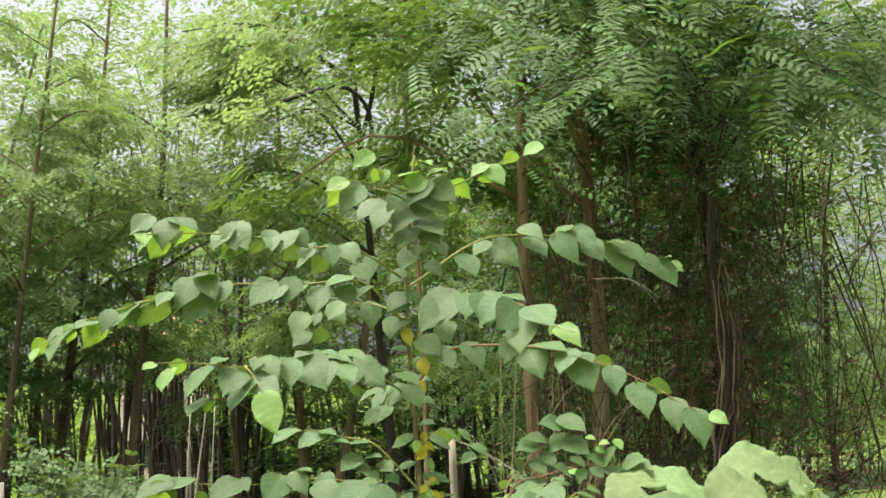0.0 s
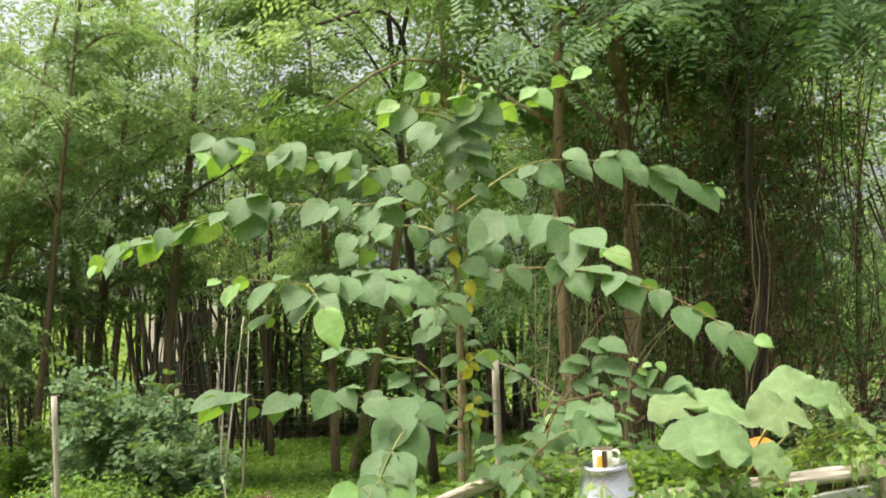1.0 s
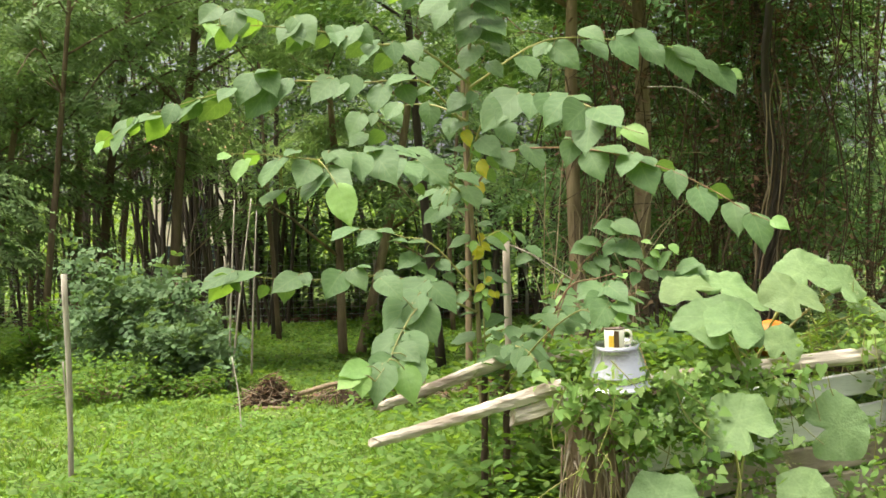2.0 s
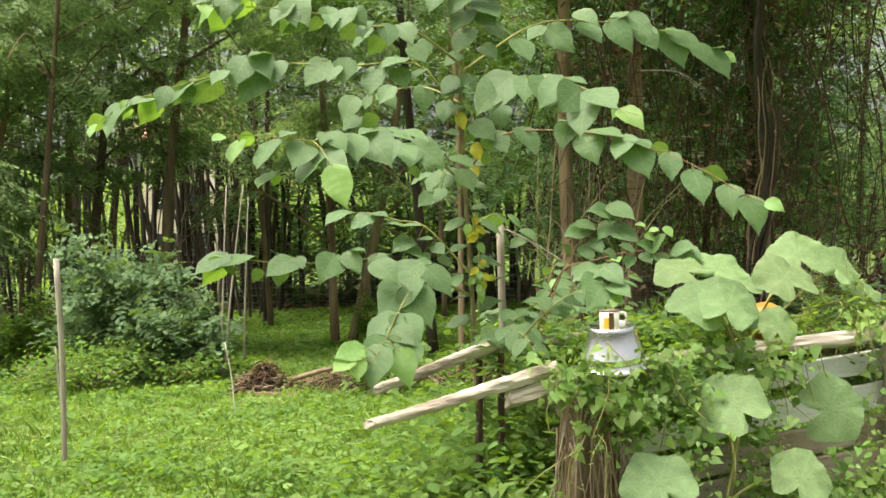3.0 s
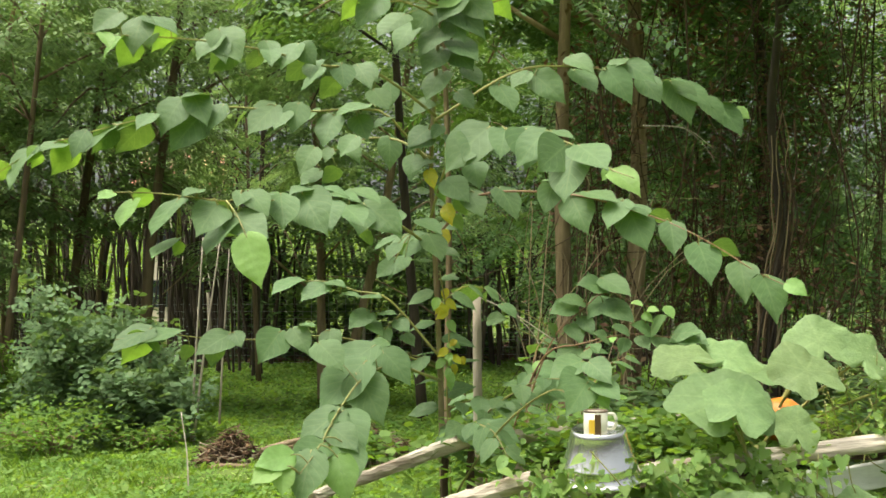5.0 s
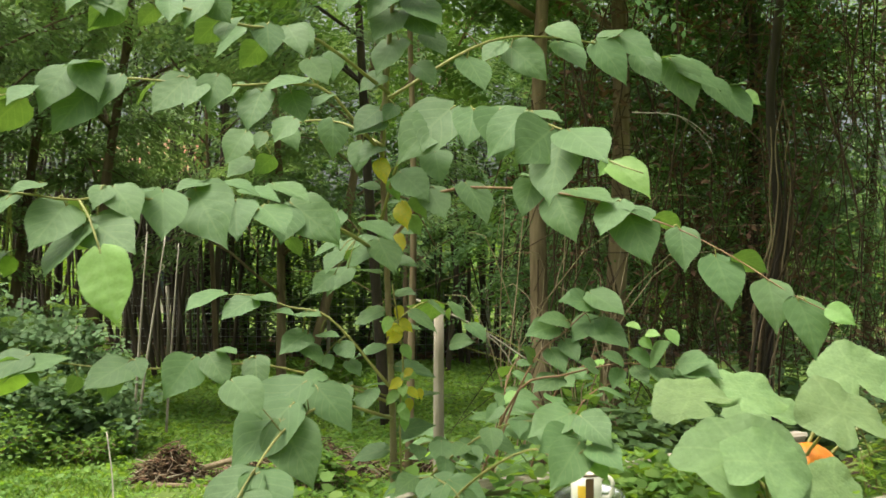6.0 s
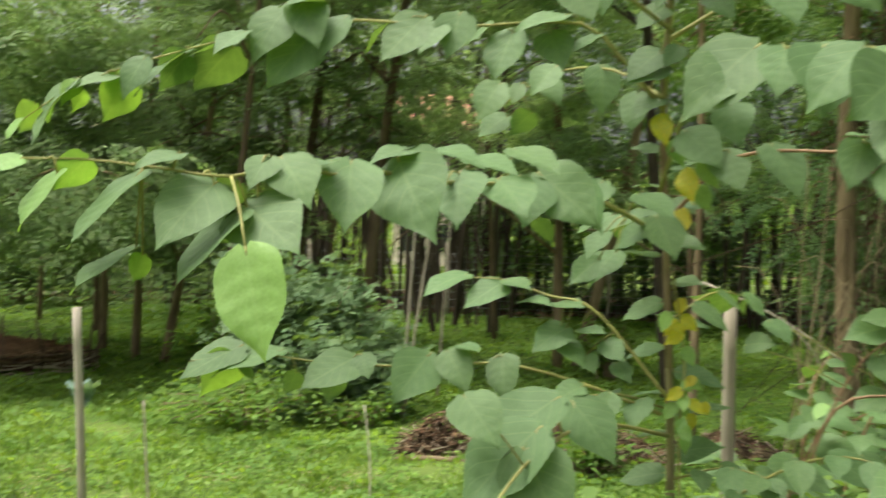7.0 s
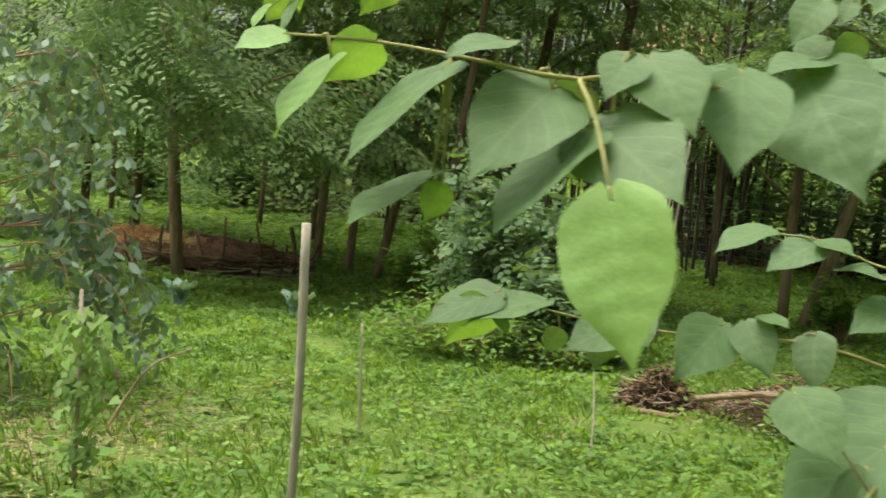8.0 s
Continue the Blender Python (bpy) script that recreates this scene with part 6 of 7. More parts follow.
def seed_weed(x, y, z, h, seed):
    """A thin upright weed with narrow leaves and a loose pale seed head."""
    rs = np.random.RandomState(seed)
    t = thing("horseweed", (x, y, z), "thin weed with narrow leaves and pale seed heads", "weed", "horseweeds")
    lean = rs.randn(2) * 0.06
    path = smooth_path([(x, y, z - 0.03), (x + lean[0] * 0.4, y + lean[1] * 0.4, z + h * 0.5), (x + lean[0], y + lean[1], z + h)], 12)
    bar("stem", path, 0.0035, 0.0015, TWIG, t, "", 5)
    n = 70
    i = rs.randint(1, 9, n)
    v = scatter_leaves(path[i] + rs.randn(n, 3) * 0.006, rs, np.full(n, 0.055), 0.35, 0.2, 4)
    poly_cloud("leaves", v, 4, BINDWEED, t)
    n = 26
    b = path[10] + rs.randn(n, 3) * np.array([0.02, 0.02, 0.045]) * (0.6 + h)
    poly_cloud("seed_head", scatter_leaves(b, rs, np.full(n, 0.009), 0.1, 0.7, 4), 4, SEED_HEAD, t, "loose pale seed head")["kind"] = "stuff"


for k, (x, y, z, h) in enumerate([(1.5, 5.42, 0.66, 0.3), (1.58, 5.5, 0.66, 0.36), (1.66, 5.52, 0.66, 0.4), (1.72, 5.62, 0.66, 0.44), (1.8, 5.58, 0.66, 0.4), (1.63, 5.6, 0.66, 0.33), (1.75, 5.5, 0.66, 0.3), (1.42, 5.34, 0.64, 0.24),
                                  (1.06, 4.68, 0.0, 0.34), (1.0, 4.7, 0.0, 0.3), (1.12, 4.72, 0.0, 0.36)]):
    seed_weed(x, y, z, h, 400 + k)


# ---------------- stakes and posts ----------------
def stake(name, base, top, r0, r1, mat, label, seed):
    s = thing(name, base, label, "stake", "garden stakes")
    p = smooth_path([np.array(base) - [0, 0, 0.06], (np.array(base) + np.array(top)) / 2 + np.random.RandomState(seed).randn(3) * 0.008, top], 10)
    bar("shaft", p, r0, r1, mat, s, "", 8, 0.06, seed)


stake("garden_stake", (-2.4, 6.4, 0.0), (-2.37, 6.28, 1.175), 0.017, 0.017, GREY_WOOD, "straight weathered grey wooden stake in the weeds", 1)
stake("garden_stake", (-2.95, 8.0, -0.06), (-3.0, 8.0, 0.55), 0.008, 0.006, GREY_WOOD, "thin bare twig stake in the weeds", 2)
stake("garden_stake", (-1.85, 8.45, -0.08), (-1.94, 8.6, 0.5), 0.006, 0.004, GREY_WOOD, "thin bare twig stake in the weeds", 3)
stake("fence_post", (0.05, 5.97, 0.0), (0.045, 5.97, 1.29), 0.021, 0.019, GREY_WOOD, "sawn grey post standing beside the young mulberry", 4)
stake("garden_stake", (-4.56, 8.12, -0.07), (-4.84, 8.0, 0.33), 0.018, 0.016, OLD_BOARD, "leaning dark stake near the dry grass", 5)
rod = thing("bent_rod", (-3.81, 7.03, -0.02), "bent dry rod leaning over the weeds", "stick")
bar("shaft", smooth_path([(-3.82, 7.02, -0.05), (-3.74, 7.1, 0.18), (-3.64, 7.15, 0.34), (-3.5, 7.25, 0.43)], 14), 0.008, 0.004, STEM_BARK, rod, "", 6, 0.1)


def wire_fence():
    rs = np.random.RandomState(91)
    f = thing("wire_fence", (-2, 27.7, -0.42), "old square-mesh wire fence along the edge of the wood", "fence")
    z = -0.42
    for x in (-16, -12.6, -9.3, -6.0, -2.4, 1.2, 4.8, 8.4, 12):
        bar("post", [(x, 27.7, z), (x + 0.02, 27.7, z + 0.7), (x - 0.03, 27.7, z + 1.7)], 0.045, 0.04, GREY_WOOD, f)
    ps = [tube([(-16, 27.66, z + h), (-2, 27.66, z + h - 0.02), (12, 27.66, z + h)], 0.004, 0.004, 4, cap=False) for h in np.arange(0.08, 1.6, 0.17)]
    ps += [tube([(x, 27.66, z + 0.08), (x, 27.66, z + 1.6)], 0.003, 0.003, 4, cap=False) for x in np.arange(-16, 12, 0.2)]
    v, fa = gather(ps)
    from_lists("wire_mesh", v, fa, WIRE, f)


wire_fence()


# ---------------- beds, heaps and shrubs ----------------
def brush_heap(x, y, w, h, seed, label):
    rs = np.random.RandomState(seed)
    z = float(ground_z(x, y))
    t = thing("brush_heap", (x, y, z), label, "heap")
    n = 20
    v = [(x, y, z + h * 0.8)]
    for k in (0.5, 1.0):
        for i in range(n):
            a = 6.2832 * i / n
            r = w * k * (0.85 + 0.3 * rs.rand()) / 2
            v.append((x + r * math.cos(a), y + r * math.sin(a) * 0.8, z - 0.03 + h * 0.7 * (1 - k)))
    f = [(0, 1 + i, 1 + (i + 1) % n) for i in range(n)] + [(1 + i, 1 + n + i, 1 + n + (i + 1) % n, 1 + (i + 1) % n) for i in range(n)]
    from_lists("core", v, f, EARTH, t)
    for i in range(int(240 * w ** 0.6)):
        a, r = rs.rand() * 6.28, w * 0.5 * math.sqrt(rs.rand())
        p = np.array([x + r * math.cos(a), y + r * math.sin(a) * 0.8, z + h * (1 - 2 * r / w) * (0.5 + 0.5 * rs.rand()) + 0.02])
        d = unit(rs.randn(3) * np.array([1, 1, 0.4])) * (0.05 + 0.1 * rs.rand())
        v, f = tube([p - d, p + rs.randn(3) * 0.02, p + d], 0.005, 0.003, 4)
        from_lists("twig", v, f, (DEAD_VINE, DEAD_VINE, OLD_BOARD, STEM_BARK)[i % 4], t)
    n = 900
    a, r = rs.rand(n) * 6.28, w * 0.52 * np.sqrt(rs.rand(n))
    b = np.stack([x + r * np.cos(a), y + r * np.sin(a) * 0.8, z + h * (1 - 2 * r / w) * 0.85 + 0.03 * rs.rand(n)], 1)
    poly_cloud("litter", scatter_leaves(b, rs, np.full(n, 0.05), 0.4, 0.5), 4, LITTER, t, "dead brown leaf litter")


brush_heap(-2.0, 10.6, 0.66, 0.36, 101, "heap of dry brown roots and twigs on the grass")
brush_heap(-1.05, 10.95, 1.55, 0.42, 102, "low heap of dry brown brushwood behind a log")
brush_heap(0.1, 11.4, 0.9, 0.26, 103, "low heap of dry brown brushwood under the mulberry")


def lying_log(a, b, r, seed):
    t = thing("log", tuple(a), "thin dead log lying on the brush heap", "log")
    log("bole", [a, (np.array(a) + np.array(b)) / 2 + [0, 0, 0.02], b], r, r * 0.8, STEM_BARK, t, seed)


lying_log((-1.74, 10.5, -0.02), (-1.12, 10.55, 0.1), 0.026, 1)
lying_log((-2.2, 10.2, -0.125), (-1.65, 10.25, -0.125), 0.018, 2)


def shrub(x, y, w, h, n, seed, mat, size, label, narrow=0.5, feathered=False):
    rs = np.random.RandomState(seed)
    z = float(ground_z(x, y))
    t = thing("shrub", (x, y, z), label, "shrub")
    ends = []
    for i in range(26):
        a = rs.rand() * 6.28
        r = w * 0.5 * math.sqrt(rs.rand())
        e = np.array([x + r * math.cos(a), y + r * math.sin(a), z + h * (0.35 + 0.6 * rs.rand()) * (1 - 0.35 * (2 * r / w) ** 2)])
        p0 = np.array([x + rs.randn() * 0.08, y + rs.randn() * 0.08, z - 0.03])
        lp = smooth_path([p0, (p0 + e) / 2 + np.array([0, 0, 0.12]), e], 8)
        bar("stem", lp, 0.011, 0.004, STEM_BARK, t, "", 5)
        ends += [lp[4], lp[5], lp[6], lp[7]]
    ends = np.array(ends)
    m = n if not feathered else n // 5
    c = rs.randint(0, len(ends), m)
    b = ends[c] + rs.randn(m, 3) * np.array([0.13, 0.13, 0.1]) * w / 1.6
    if feathered:
        out = unit(b - np.array([x, y, z + h * 0.35])) * np.array([1, 1, 0.3]) + rs.randn(m, 3) * 0.6
        v = fronds(b, out, np.array([0, -0.3, 1.0]) + rs.randn(m, 3) * 0.2, 0.16 + 0.08 * rs.rand(m), 3, size, size * 0.58, rs, 0.25, 6, 0.55)
    else:
        v = scatter_leaves(b, rs, np.full(n, size), 0.45, narrow, 6)
    poly_cloud("leaves", v, 6, mat, t)


shrub(-3.75, 12.6, 1.8, 1.75, 11000, 111, ELDER, 0.085, "rounded grey-green elder-like shrub on the grass", feathered=True)
shrub(-3.25, 12.1, 1.1, 0.8, 2400, 112, ELDER, 0.09, "low leafy shrub spreading beside a bigger one", feathered=True)
shrub(-5.2, 13.6, 0.75, 1.1, 1900, 113, HERB, 0.08, "bright green leafy bush at the garden edge")
shrub(-1.4, 17.6, 0.8, 1.0, 1400, 114, HERB, 0.09, "bright green weedy bush by the forked trunk")
shrub(2.6, 9.6, 2.2, 1.1, 4200, 115, BUSH, 0.1, "dark leafy undergrowth at the foot of the thicket")
shrub(1.4, 9.2, 1.4, 0.8, 2600, 116, BUSH, 0.1, "dark leafy undergrowth at the foot of the thicket")


shrub(-3.9, 11.5, 1.7, 0.42, 3000, 117, HERB, 0.055, "low green weeds growing in front of the shrub")
shrub(-3.0, 11.7, 0.9, 0.3, 1100, 118, HERB, 0.055, "low green weeds growing beside the brush heap")
shrub(-0.9, 10.2, 0.7, 0.35, 700, 119, HERB, 0.07, "small green weed clump between the brush heaps")

for k, (x, y, w, h) in enumerate([(-17.6, 24.6, 2.0, 1.7), (-16.0, 26.2, 2.2, 1.9), (-14.6, 26.8, 1.8, 1.5), (-12.6, 28.2, 2.0, 1.8)]):
    shrub(x, y, w, h, 2200, 130 + k, BUSH, 0.16, "dark green bush at the wood's edge behind the bed")


def saplings():
    for k, (x, y, lx, seed) in enumerate([(-2.78, 12.4, 0.12, 1), (-2.74, 12.3, 0.28, 2), (-2.82, 13.9, 0.12, 3)]):
        z = float(ground_z(x, y))
        t = thing("sapling", (x, y, z), "bare thin pale sapling stem beside the shrub", "sapling", "bare saplings")
        bar("stem", smooth_path([(x, y, z - 0.03), (x + lx * 0.4, y, z + 0.9), (x + lx, y, z + 2.1)], 8), 0.016, 0.007, GREY_WOOD, t, "", 6, 0.04, seed)


saplings()


def dead_thicket():
    rs = np.random.RandomState(121)
    ps = []
    for i in range(260):
        x = 0.7 + 3.6 * rs.rand()
        y = 9.6 + 3.0 * rs.rand()
        z1 = 1.2 + 3.2 * rs.rand() * (0.4 + 0.6 * min(1, (x - 0.4) / 1.2))
        z0 = max(float(ground_z(x, y)), z1 - 0.8 - 2.2 * rs.rand())
        p = [(x, y, z1), (x + rs.randn() * 0.2, y + rs.randn() * 0.1, (z0 + z1) / 2), (x + rs.randn() * 0.4, y + rs.randn() * 0.15, z0)]
        ps.append(tube(smooth_path(p, 7), 0.004 + 0.008 * rs.rand() ** 3, 0.0025, 4, cap=False))
    for i in range(160):
        p = np.array([0.6 + 3.4 * rs.rand(), 9.4 + 3 * rs.rand(), 0.3 + 3 * rs.rand()])
        d = unit(rs.randn(3)) * (0.25 + 0.3 * rs.rand())
        ps.append(tube(smooth_path([p - d, p + rs.randn(3) * 0.06, p + d], 5), 0.004, 0.002, 4, cap=False))
    v, f = gather(ps)
    tagged(from_lists("dead_vines", v, f, DEAD_VINE), "curtain of dead brown vines hanging in the trees", "vines", kind="stuff")
    t = thing("bramble", (0.8, 9.6, float(ground_z(0.8, 9.6))), "pale dry bramble canes arching round the trunks", "bramble")
    for i in range(20):
        x, y = 0.2 + 1.3 * rs.rand(), 9.0 + 1.3 * rs.rand()
        z0, h, lean = float(ground_z(x, y)), 0.9 + 1.5 * rs.rand(), rs.randn() * 0.6
        bar("cane", smooth_path([(x, y, z0), (x + lean * 0.25 + rs.randn() * 0.1, y, z0 + h * 0.55), (x + lean * 0.7, y + rs.randn() * 0.2, z0 + h), (x + lean * 1.3, y + rs.randn() * 0.3, z0 + h * (0.8 + 0.3 * rs.rand()))], 9), 0.0052, 0.0018, DRY_CANE, t, "", 4)
    k = 70
    c = np.stack([0.9 + 2.9 * rs.rand(k), 10.3 + 1.8 * rs.rand(k), 0.6 + 3.6 * rs.rand(k)], 1)
    i = rs.randint(0, k, 6500)
    b = c[i] + rs.randn(len(i), 3) * np.array([0.16, 0.2, 0.34])
    v = scatter_leaves(b, rs, np.full(len(i), 0.075), 0.15, 0.45)
    tagged(poly_cloud("dead_vine_leaves", v, 4, LITTER), "dead brown leaves caught in the hanging vines", "vines", kind="stuff")
    k = 180
    c = np.stack([0.9 + 2.8 * rs.rand(k), 11.0 + 3.0 * rs.rand(k), 0.9 + 4.4 * rs.rand(k)], 1)
    i = rs.randint(0, k, 7600)
    b = c[i] + rs.randn(len(i), 3) * np.array([0.28, 0.28, 0.13])
    v = fronds(b, unit(rs.randn(len(i), 3) * np.array([1, 1, 0.2]) + np.array([0, -0.3, -0.3])), np.array([0, -0.2, 1.0]) + rs.randn(len(i), 3) * 0.2, 0.22 + 0.1 * rs.rand(len(i)), 6, 0.07, 0.03, rs)
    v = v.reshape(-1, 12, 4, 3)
    # same leaves, two colours: shade painted in front, light behind
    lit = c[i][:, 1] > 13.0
    tagged(poly_cloud("thicket_leaves", v[~lit], 4, LOCUST_SHADED), "front thicket leaves in the shaded leaf colour", "foliage", kind="stuff")
    tagged(poly_cloud("thicket_leaves", v[lit], 4, LOCUST), "back thicket leaves in the lit leaf colour", "foliage", kind="stuff")


dead_thicket()


def wattle_bed():
    rs = np.random.RandomState(131)
    cx, cy, z = -8.76, 14.58, -0.325
    ax, ay, rot = 1.4, 0.82, radians(30)
    t = thing("wattle_bed", (cx, cy, z), "oval garden bed woven from dark branches, filled with soil and straw", "garden bed")

    def rim(a, k=1.0):
        x, y = ax * k * math.cos(a), ay * k * math.sin(a)
        return np.array([cx + x * math.cos(rot) - y * math.sin(rot), cy + x * math.sin(rot) + y * math.cos(rot), z])
    for i in range(26):
        a = 6.2832 * (i + 0.3 * rs.randn()) / 26
        p = rim(a)
        hgt = 0.36 + 0.36 * rs.rand() ** 1.3
        bar("upright", [p + [0, 0, -0.05], p + [rs.randn() * 0.02, 0, hgt * 0.5], p + [rs.randn() * 0.07, 0, hgt]], 0.02, 0.013, DARK_POST, t, "", 6)
    for k in range(64):
        a0, span = 6.2832 * rs.rand(), 0.5 + 1.1 * rs.rand()
        high, tilt, ph = 0.01 + 0.26 * rs.rand(), 0.07 * rs.randn(), rs.rand() * 6.28
        pts = [rim(a0 + span * u, 1.0 + 0.035 * math.sin(13 * (a0 + span * u) + ph) + 0.008 * rs.randn()) + [0, 0, max(0.0, high + tilt * (u - 0.5) + 0.014 * rs.randn())] for u in np.linspace(0, 1, 14)]
        r = 0.009 + 0.011 * rs.rand()
        v, f = tube(np.array(pts), r, r * 0.5, 6, 0.12, rs)
        from_lists("woven_rod", v, f, (DARK_POST, STUMP_BARK, BARK, OLD_BOARD)[(2, 1, 3, 0, 1, 3)[k % 6]], t)
    heap = (("soil_fill", 0.97, 0.19, BED_SOIL, (0, 0), 0.2), ("straw_mulch", 0.36, 0.25, STRAW, (-0.1, -0.3), 0.15), ("rotting_mulch", 0.42, 0.27, RUST_STRAW, (-0.62, -0.42), 0.17))
    for name, k0, h0, mat, sh, hump in heap:
        v = [tuple(rim(0, 0) + [sh[0], sh[1], h0 + hump])]
        rings, n = 9, 48
        for g in range(1, rings + 1):
            q = g / rings
            for i in range(n):
                p = rim(6.2832 * i / n, k0 * q * (0.94 + 0.12 * rs.rand() * (q < 1))) + [sh[0], sh[1], h0 + hump * (1 - q * q) + 0.07 * rs.rand() - (0.12 if g == rings else 0)]
                v.append(tuple(p))
        f = [(0, 1 + i, 1 + (i + 1) % n) for i in range(n)]
        f += [(1 + r * n + i, 1 + n + r * n + i, 1 + n + r * n + (i + 1) % n, 1 + r * n + (i + 1) % n) for r in range(rings - 1) for i in range(n)]
        from_lists(name, v, f, mat, t, smooth=False)
        st = []
        for i in range(260):
            a, q = rs.rand() * 6.28, math.sqrt(rs.rand()) * k0
            p = rim(a, q) + [sh[0], sh[1], h0 + hump * (1 - (q / k0) ** 2) + 0.05]
            d = unit(rs.randn(3) * np.array([1, 1, 0.25])) * (0.05 + 0.09 * rs.rand())
            st.append(tube(np.array([p - d, p + [0, 0, 0.012], p + d]), 0.006, 0.004, 3, cap=False))
        v, f = gather(st)
        from_lists("loose_brush" if name == "soil_fill" else "loose_straw", v, f, RUST_BRUSH if name == "soil_fill" else mat, t)


wattle_bed()


def kale(x, y, seed):
    rs = np.random.RandomState(seed)
    z = float(ground_z(x, y))
    t = thing("kale_plant", (x, y, z), "blue-grey kale plant growing in the weeds", "vegetable", "kale plants")
    bar("stem", [(x, y, z - 0.02), (x, y, z + 0.15)], 0.012, 0.01, TWIG, t, "", 6)
    for i in range(11):
        a = i * 2.4
        d = np.array([math.cos(a), math.sin(a), 0.8 + 0.9 * rs.rand()])
        base = np.array([x, y, z + 0.1])
        me = squash_leaf("leaf", 50 + i % 3, KALE)
        zz = Vector((-d[0] * 1.3, -d[1] * 1.3, 1)).normalized()
        yy = Vector(d).normalized()
        yy = (yy - zz * yy.dot(zz)).normalized()
        m = Matrix((yy.cross(zz), yy, zz)).transposed().to_4x4()
        m.translation = Vector(base)
        ob = new("leaf", me)
        s = 0.2 + 0.09 * rs.rand()
        ob.matrix_basis = m @ Matrix.Diagonal((s * 0.6, s * 1.35, s * 1.6, 1))
        place(ob, t)


kale(-5.7, 11.91, 1)
kale(-6.6, 11.33, 2)


def blue_gum():
    rs = np.random.RandomState(141)
    x, y = -5.0, 7.45
    t = thing("eucalyptus_sapling", (x, y, 0), "young eucalyptus with hanging blue-grey oval leaves", "tree")
    stem = smooth_path([(x, y, -0.08), (x + 0.05, y, 0.6), (x + 0.02, y, 1.2), (x - 0.15, y + 0.05, 2.1)], 16)
    v, f = tube(stem, 0.016, 0.005, 7)
    from_lists("trunk", v, f, STEM_BARK, t)
    bs, ws = [], []
    for k in range(64):
        i = 2 + int(12 * rs.rand())
        a = rs.rand() * 6.28
        L = (0.5 + 0.6 * rs.rand()) * (1.2 - 0.04 * i)
        p0 = stem[i]
        p1 = p0 + np.array([math.cos(a) * L * 0.7, math.sin(a) * L * 0.7, 0.06])
        p2 = p0 + np.array([math.cos(a) * L, math.sin(a) * L, -0.2 - 0.3 * rs.rand()])
        lp = smooth_path([p0, p1, p2], 9)
        bar("branch", lp, 0.005, 0.002, RED_TWIG, t, "", 5)
        for q in range(2, 9):
            for r in range(7):
                bs.append(lp[q] + rs.randn(3) * 0.045)
                ws.append(np.array([rs.randn() * 0.8, rs.randn() * 0.8, -0.8]))
    b, w = np.array(bs), unit(np.array(ws))
    n = len(b)
    ll = 0.05 + 0.055 * rs.rand(n, 1)
    s = unit(np.cross(w, rs.randn(n, 3))) * ll * 0.2
    v = np.stack([b, b + w * ll * 0.3 + s, b + w * ll * 0.7 + s, b + w * ll, b + w * ll * 0.7 - s, b + w * ll * 0.3 - s], 1).reshape(-1, 3)
    poly_cloud("leaves", v, 6, BLUE_LEAF, t)


blue_gum()


def climber():
    rs = np.random.RandomState(151)
    x, y = -3.33, 6.3
    t = thing("bean_plant", (x, y, 0), "climbing bean plant twining up a stick", "plant")
    bar("stick", [(x, y, -0.05), (x - 0.01, y, 0.4), (x - 0.03, y, 0.8)], 0.01, 0.008, OLD_BOARD, t, "", 6)
    n = 260
    b = np.stack([x + rs.randn(n) * 0.055, y + rs.randn(n) * 0.05, 0.1 + 0.62 * rs.rand(n)], 1)
    v = hanging_leaves(b, rs, 0.03 + 0.025 * rs.rand(n))
    poly_cloud("leaves", v, 8, BINDWEED, t)


climber()


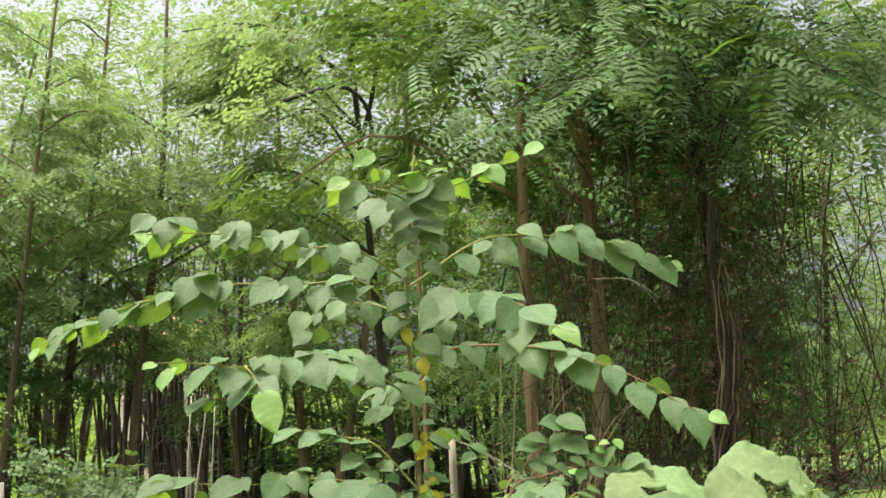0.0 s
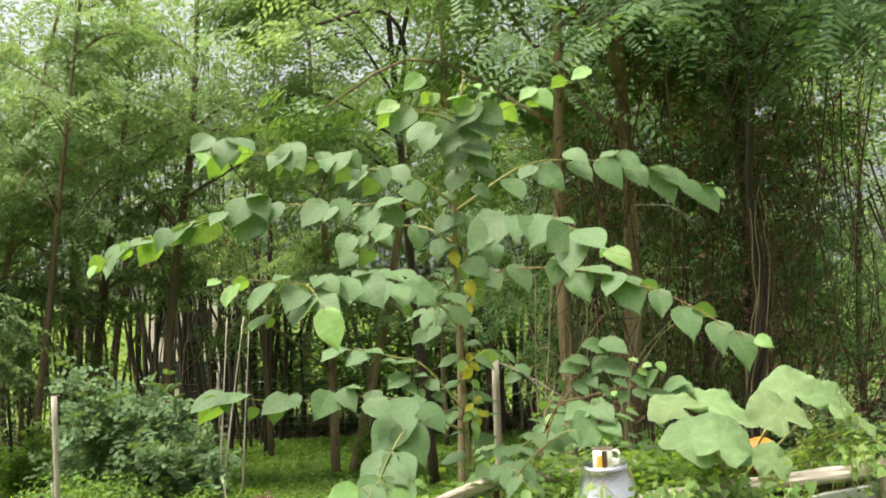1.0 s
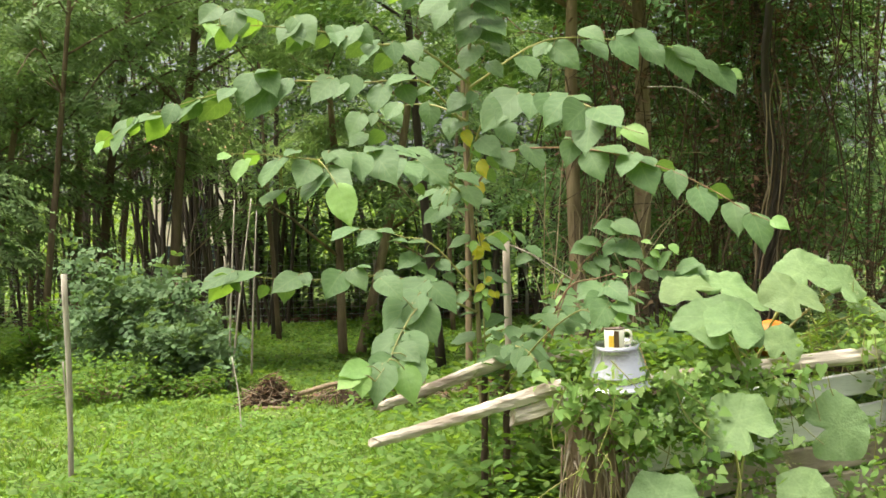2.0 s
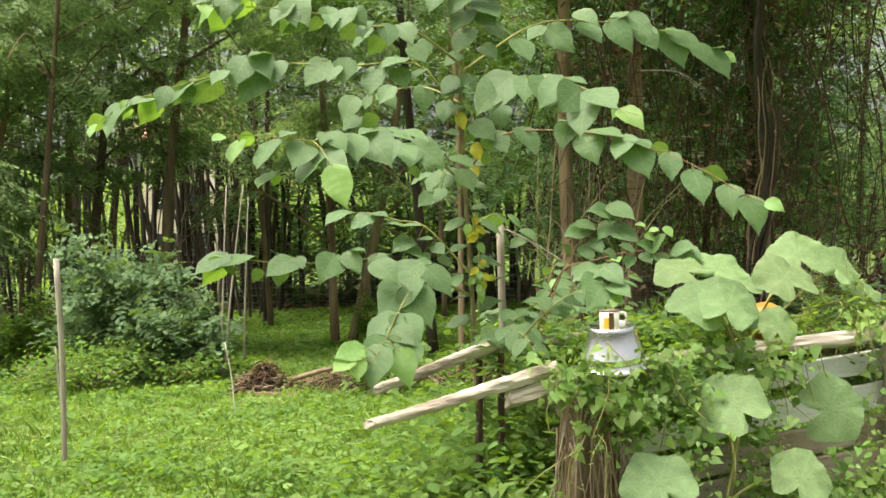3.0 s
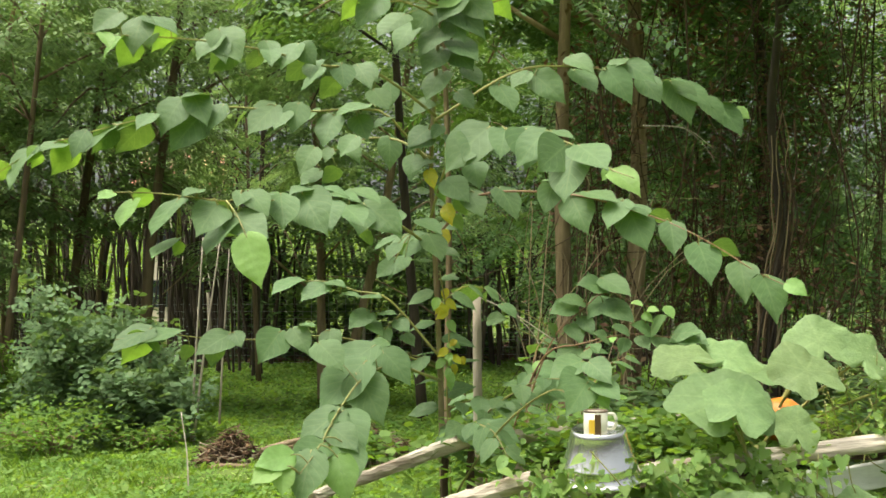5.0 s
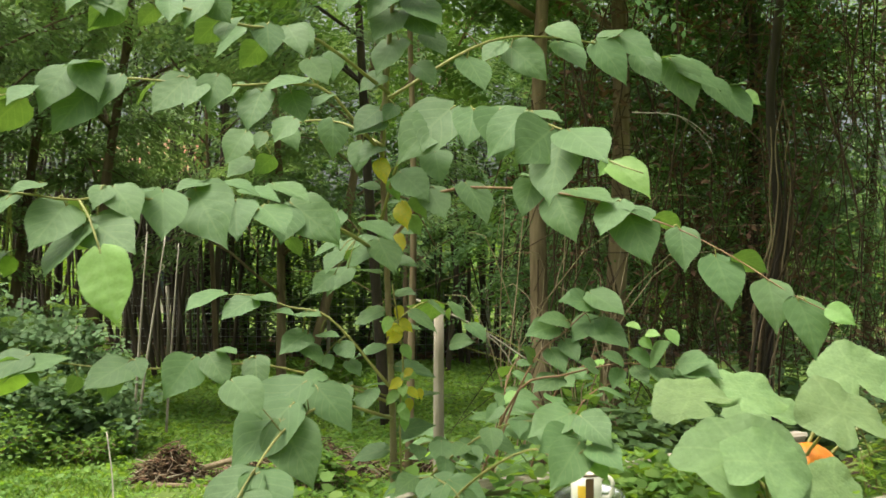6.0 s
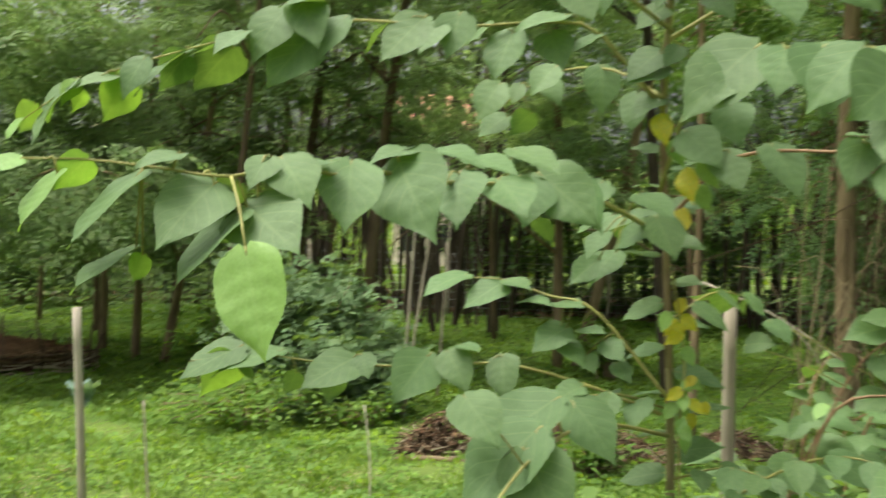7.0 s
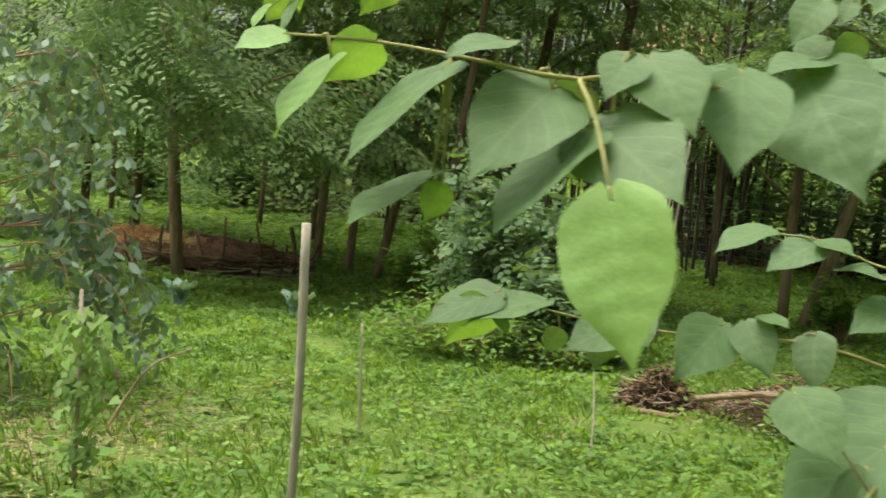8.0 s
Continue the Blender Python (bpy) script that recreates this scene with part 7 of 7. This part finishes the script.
def yellow_creeper():
    rs = np.random.RandomState(161)
    t = thing("creeper", (-0.05, 5.54, 0.0), "thin creeper with yellowed leaves beside the mulberry trunk", "vine")
    path = smooth_path([(-0.05, 5.54, 0.0), (-0.07, 5.53, 0.5), (-0.085, 5.51, 0.95), (-0.075, 5.49, 1.15), (-0.11, 5.46, 1.4)], 20)
    bar("stem", path, 0.004, 0.003, TWIG, t, "", 5)
    for i in range(22):
        p = path[10 + int(8 * rs.rand())] + rs.randn(3) * np.array([0.022, 0.012, 0.02])
        d = unit(np.array([rs.randn(), -0.5 + rs.randn() * 0.3, -0.8]))
        set_leaf(t, p, p + d * (0.035 + 0.025 * rs.rand()), (0, -1, 0.5), OLD_LEAVES if i % 5 > 1 else YOUNG_LEAVES, rs)


yellow_creeper()


def dry_twig(pts, r, label):
    t = thing("dry_twig", tuple(pts[0]), label, "twig")
    bar("twig_shaft", smooth_path(pts, 12), r, r * 0.5, GREY_WOOD, t, "", 5, 0.1, 9)
    mid = np.array(pts[1])
    bar("side_twig", smooth_path([mid, mid + [0.12, 0.02, -0.1], mid + [0.2, 0.03, -0.24]], 6), r * 0.6, r * 0.3, GREY_WOOD, t, "", 5)


dry_twig([(1.05, 7.6, 2.29), (1.3, 7.6, 2.27), (1.48, 7.6, 2.14)], 0.0035, "bare grey twig reaching out of the thicket")
dry_twig([(-0.05, 6.6, 1.33), (0.2, 6.6, 1.22), (0.45, 6.6, 1.06)], 0.005, "bare grey twig leaning behind the grey post")


def fern(x, y, seed, label):
    rs = np.random.RandomState(seed)
    z = float(ground_z(x, y))
    t = thing("fern", (x, y, z), label, "plant")
    n = 16
    ang = rs.rand(n) * 6.28
    base = np.repeat(np.array([[x, y, z]]), n, 0)
    way = np.stack([np.cos(ang) * 0.6, np.sin(ang) * 0.6, 0.9 + 0.5 * rs.rand(n)], 1)
    v = fronds(base, way, np.array([0, 0, 1.0]) + 0.2 * rs.randn(n, 3), 0.7 + 0.3 * rs.rand(n), 16, 0.12, 0.04, rs, 0.35, 6)
    poly_cloud("frond_leaves", v, 6, HERB, t)


fern(-1.5, 17.9, 171, "bright green fern beside the forked locust trunk")
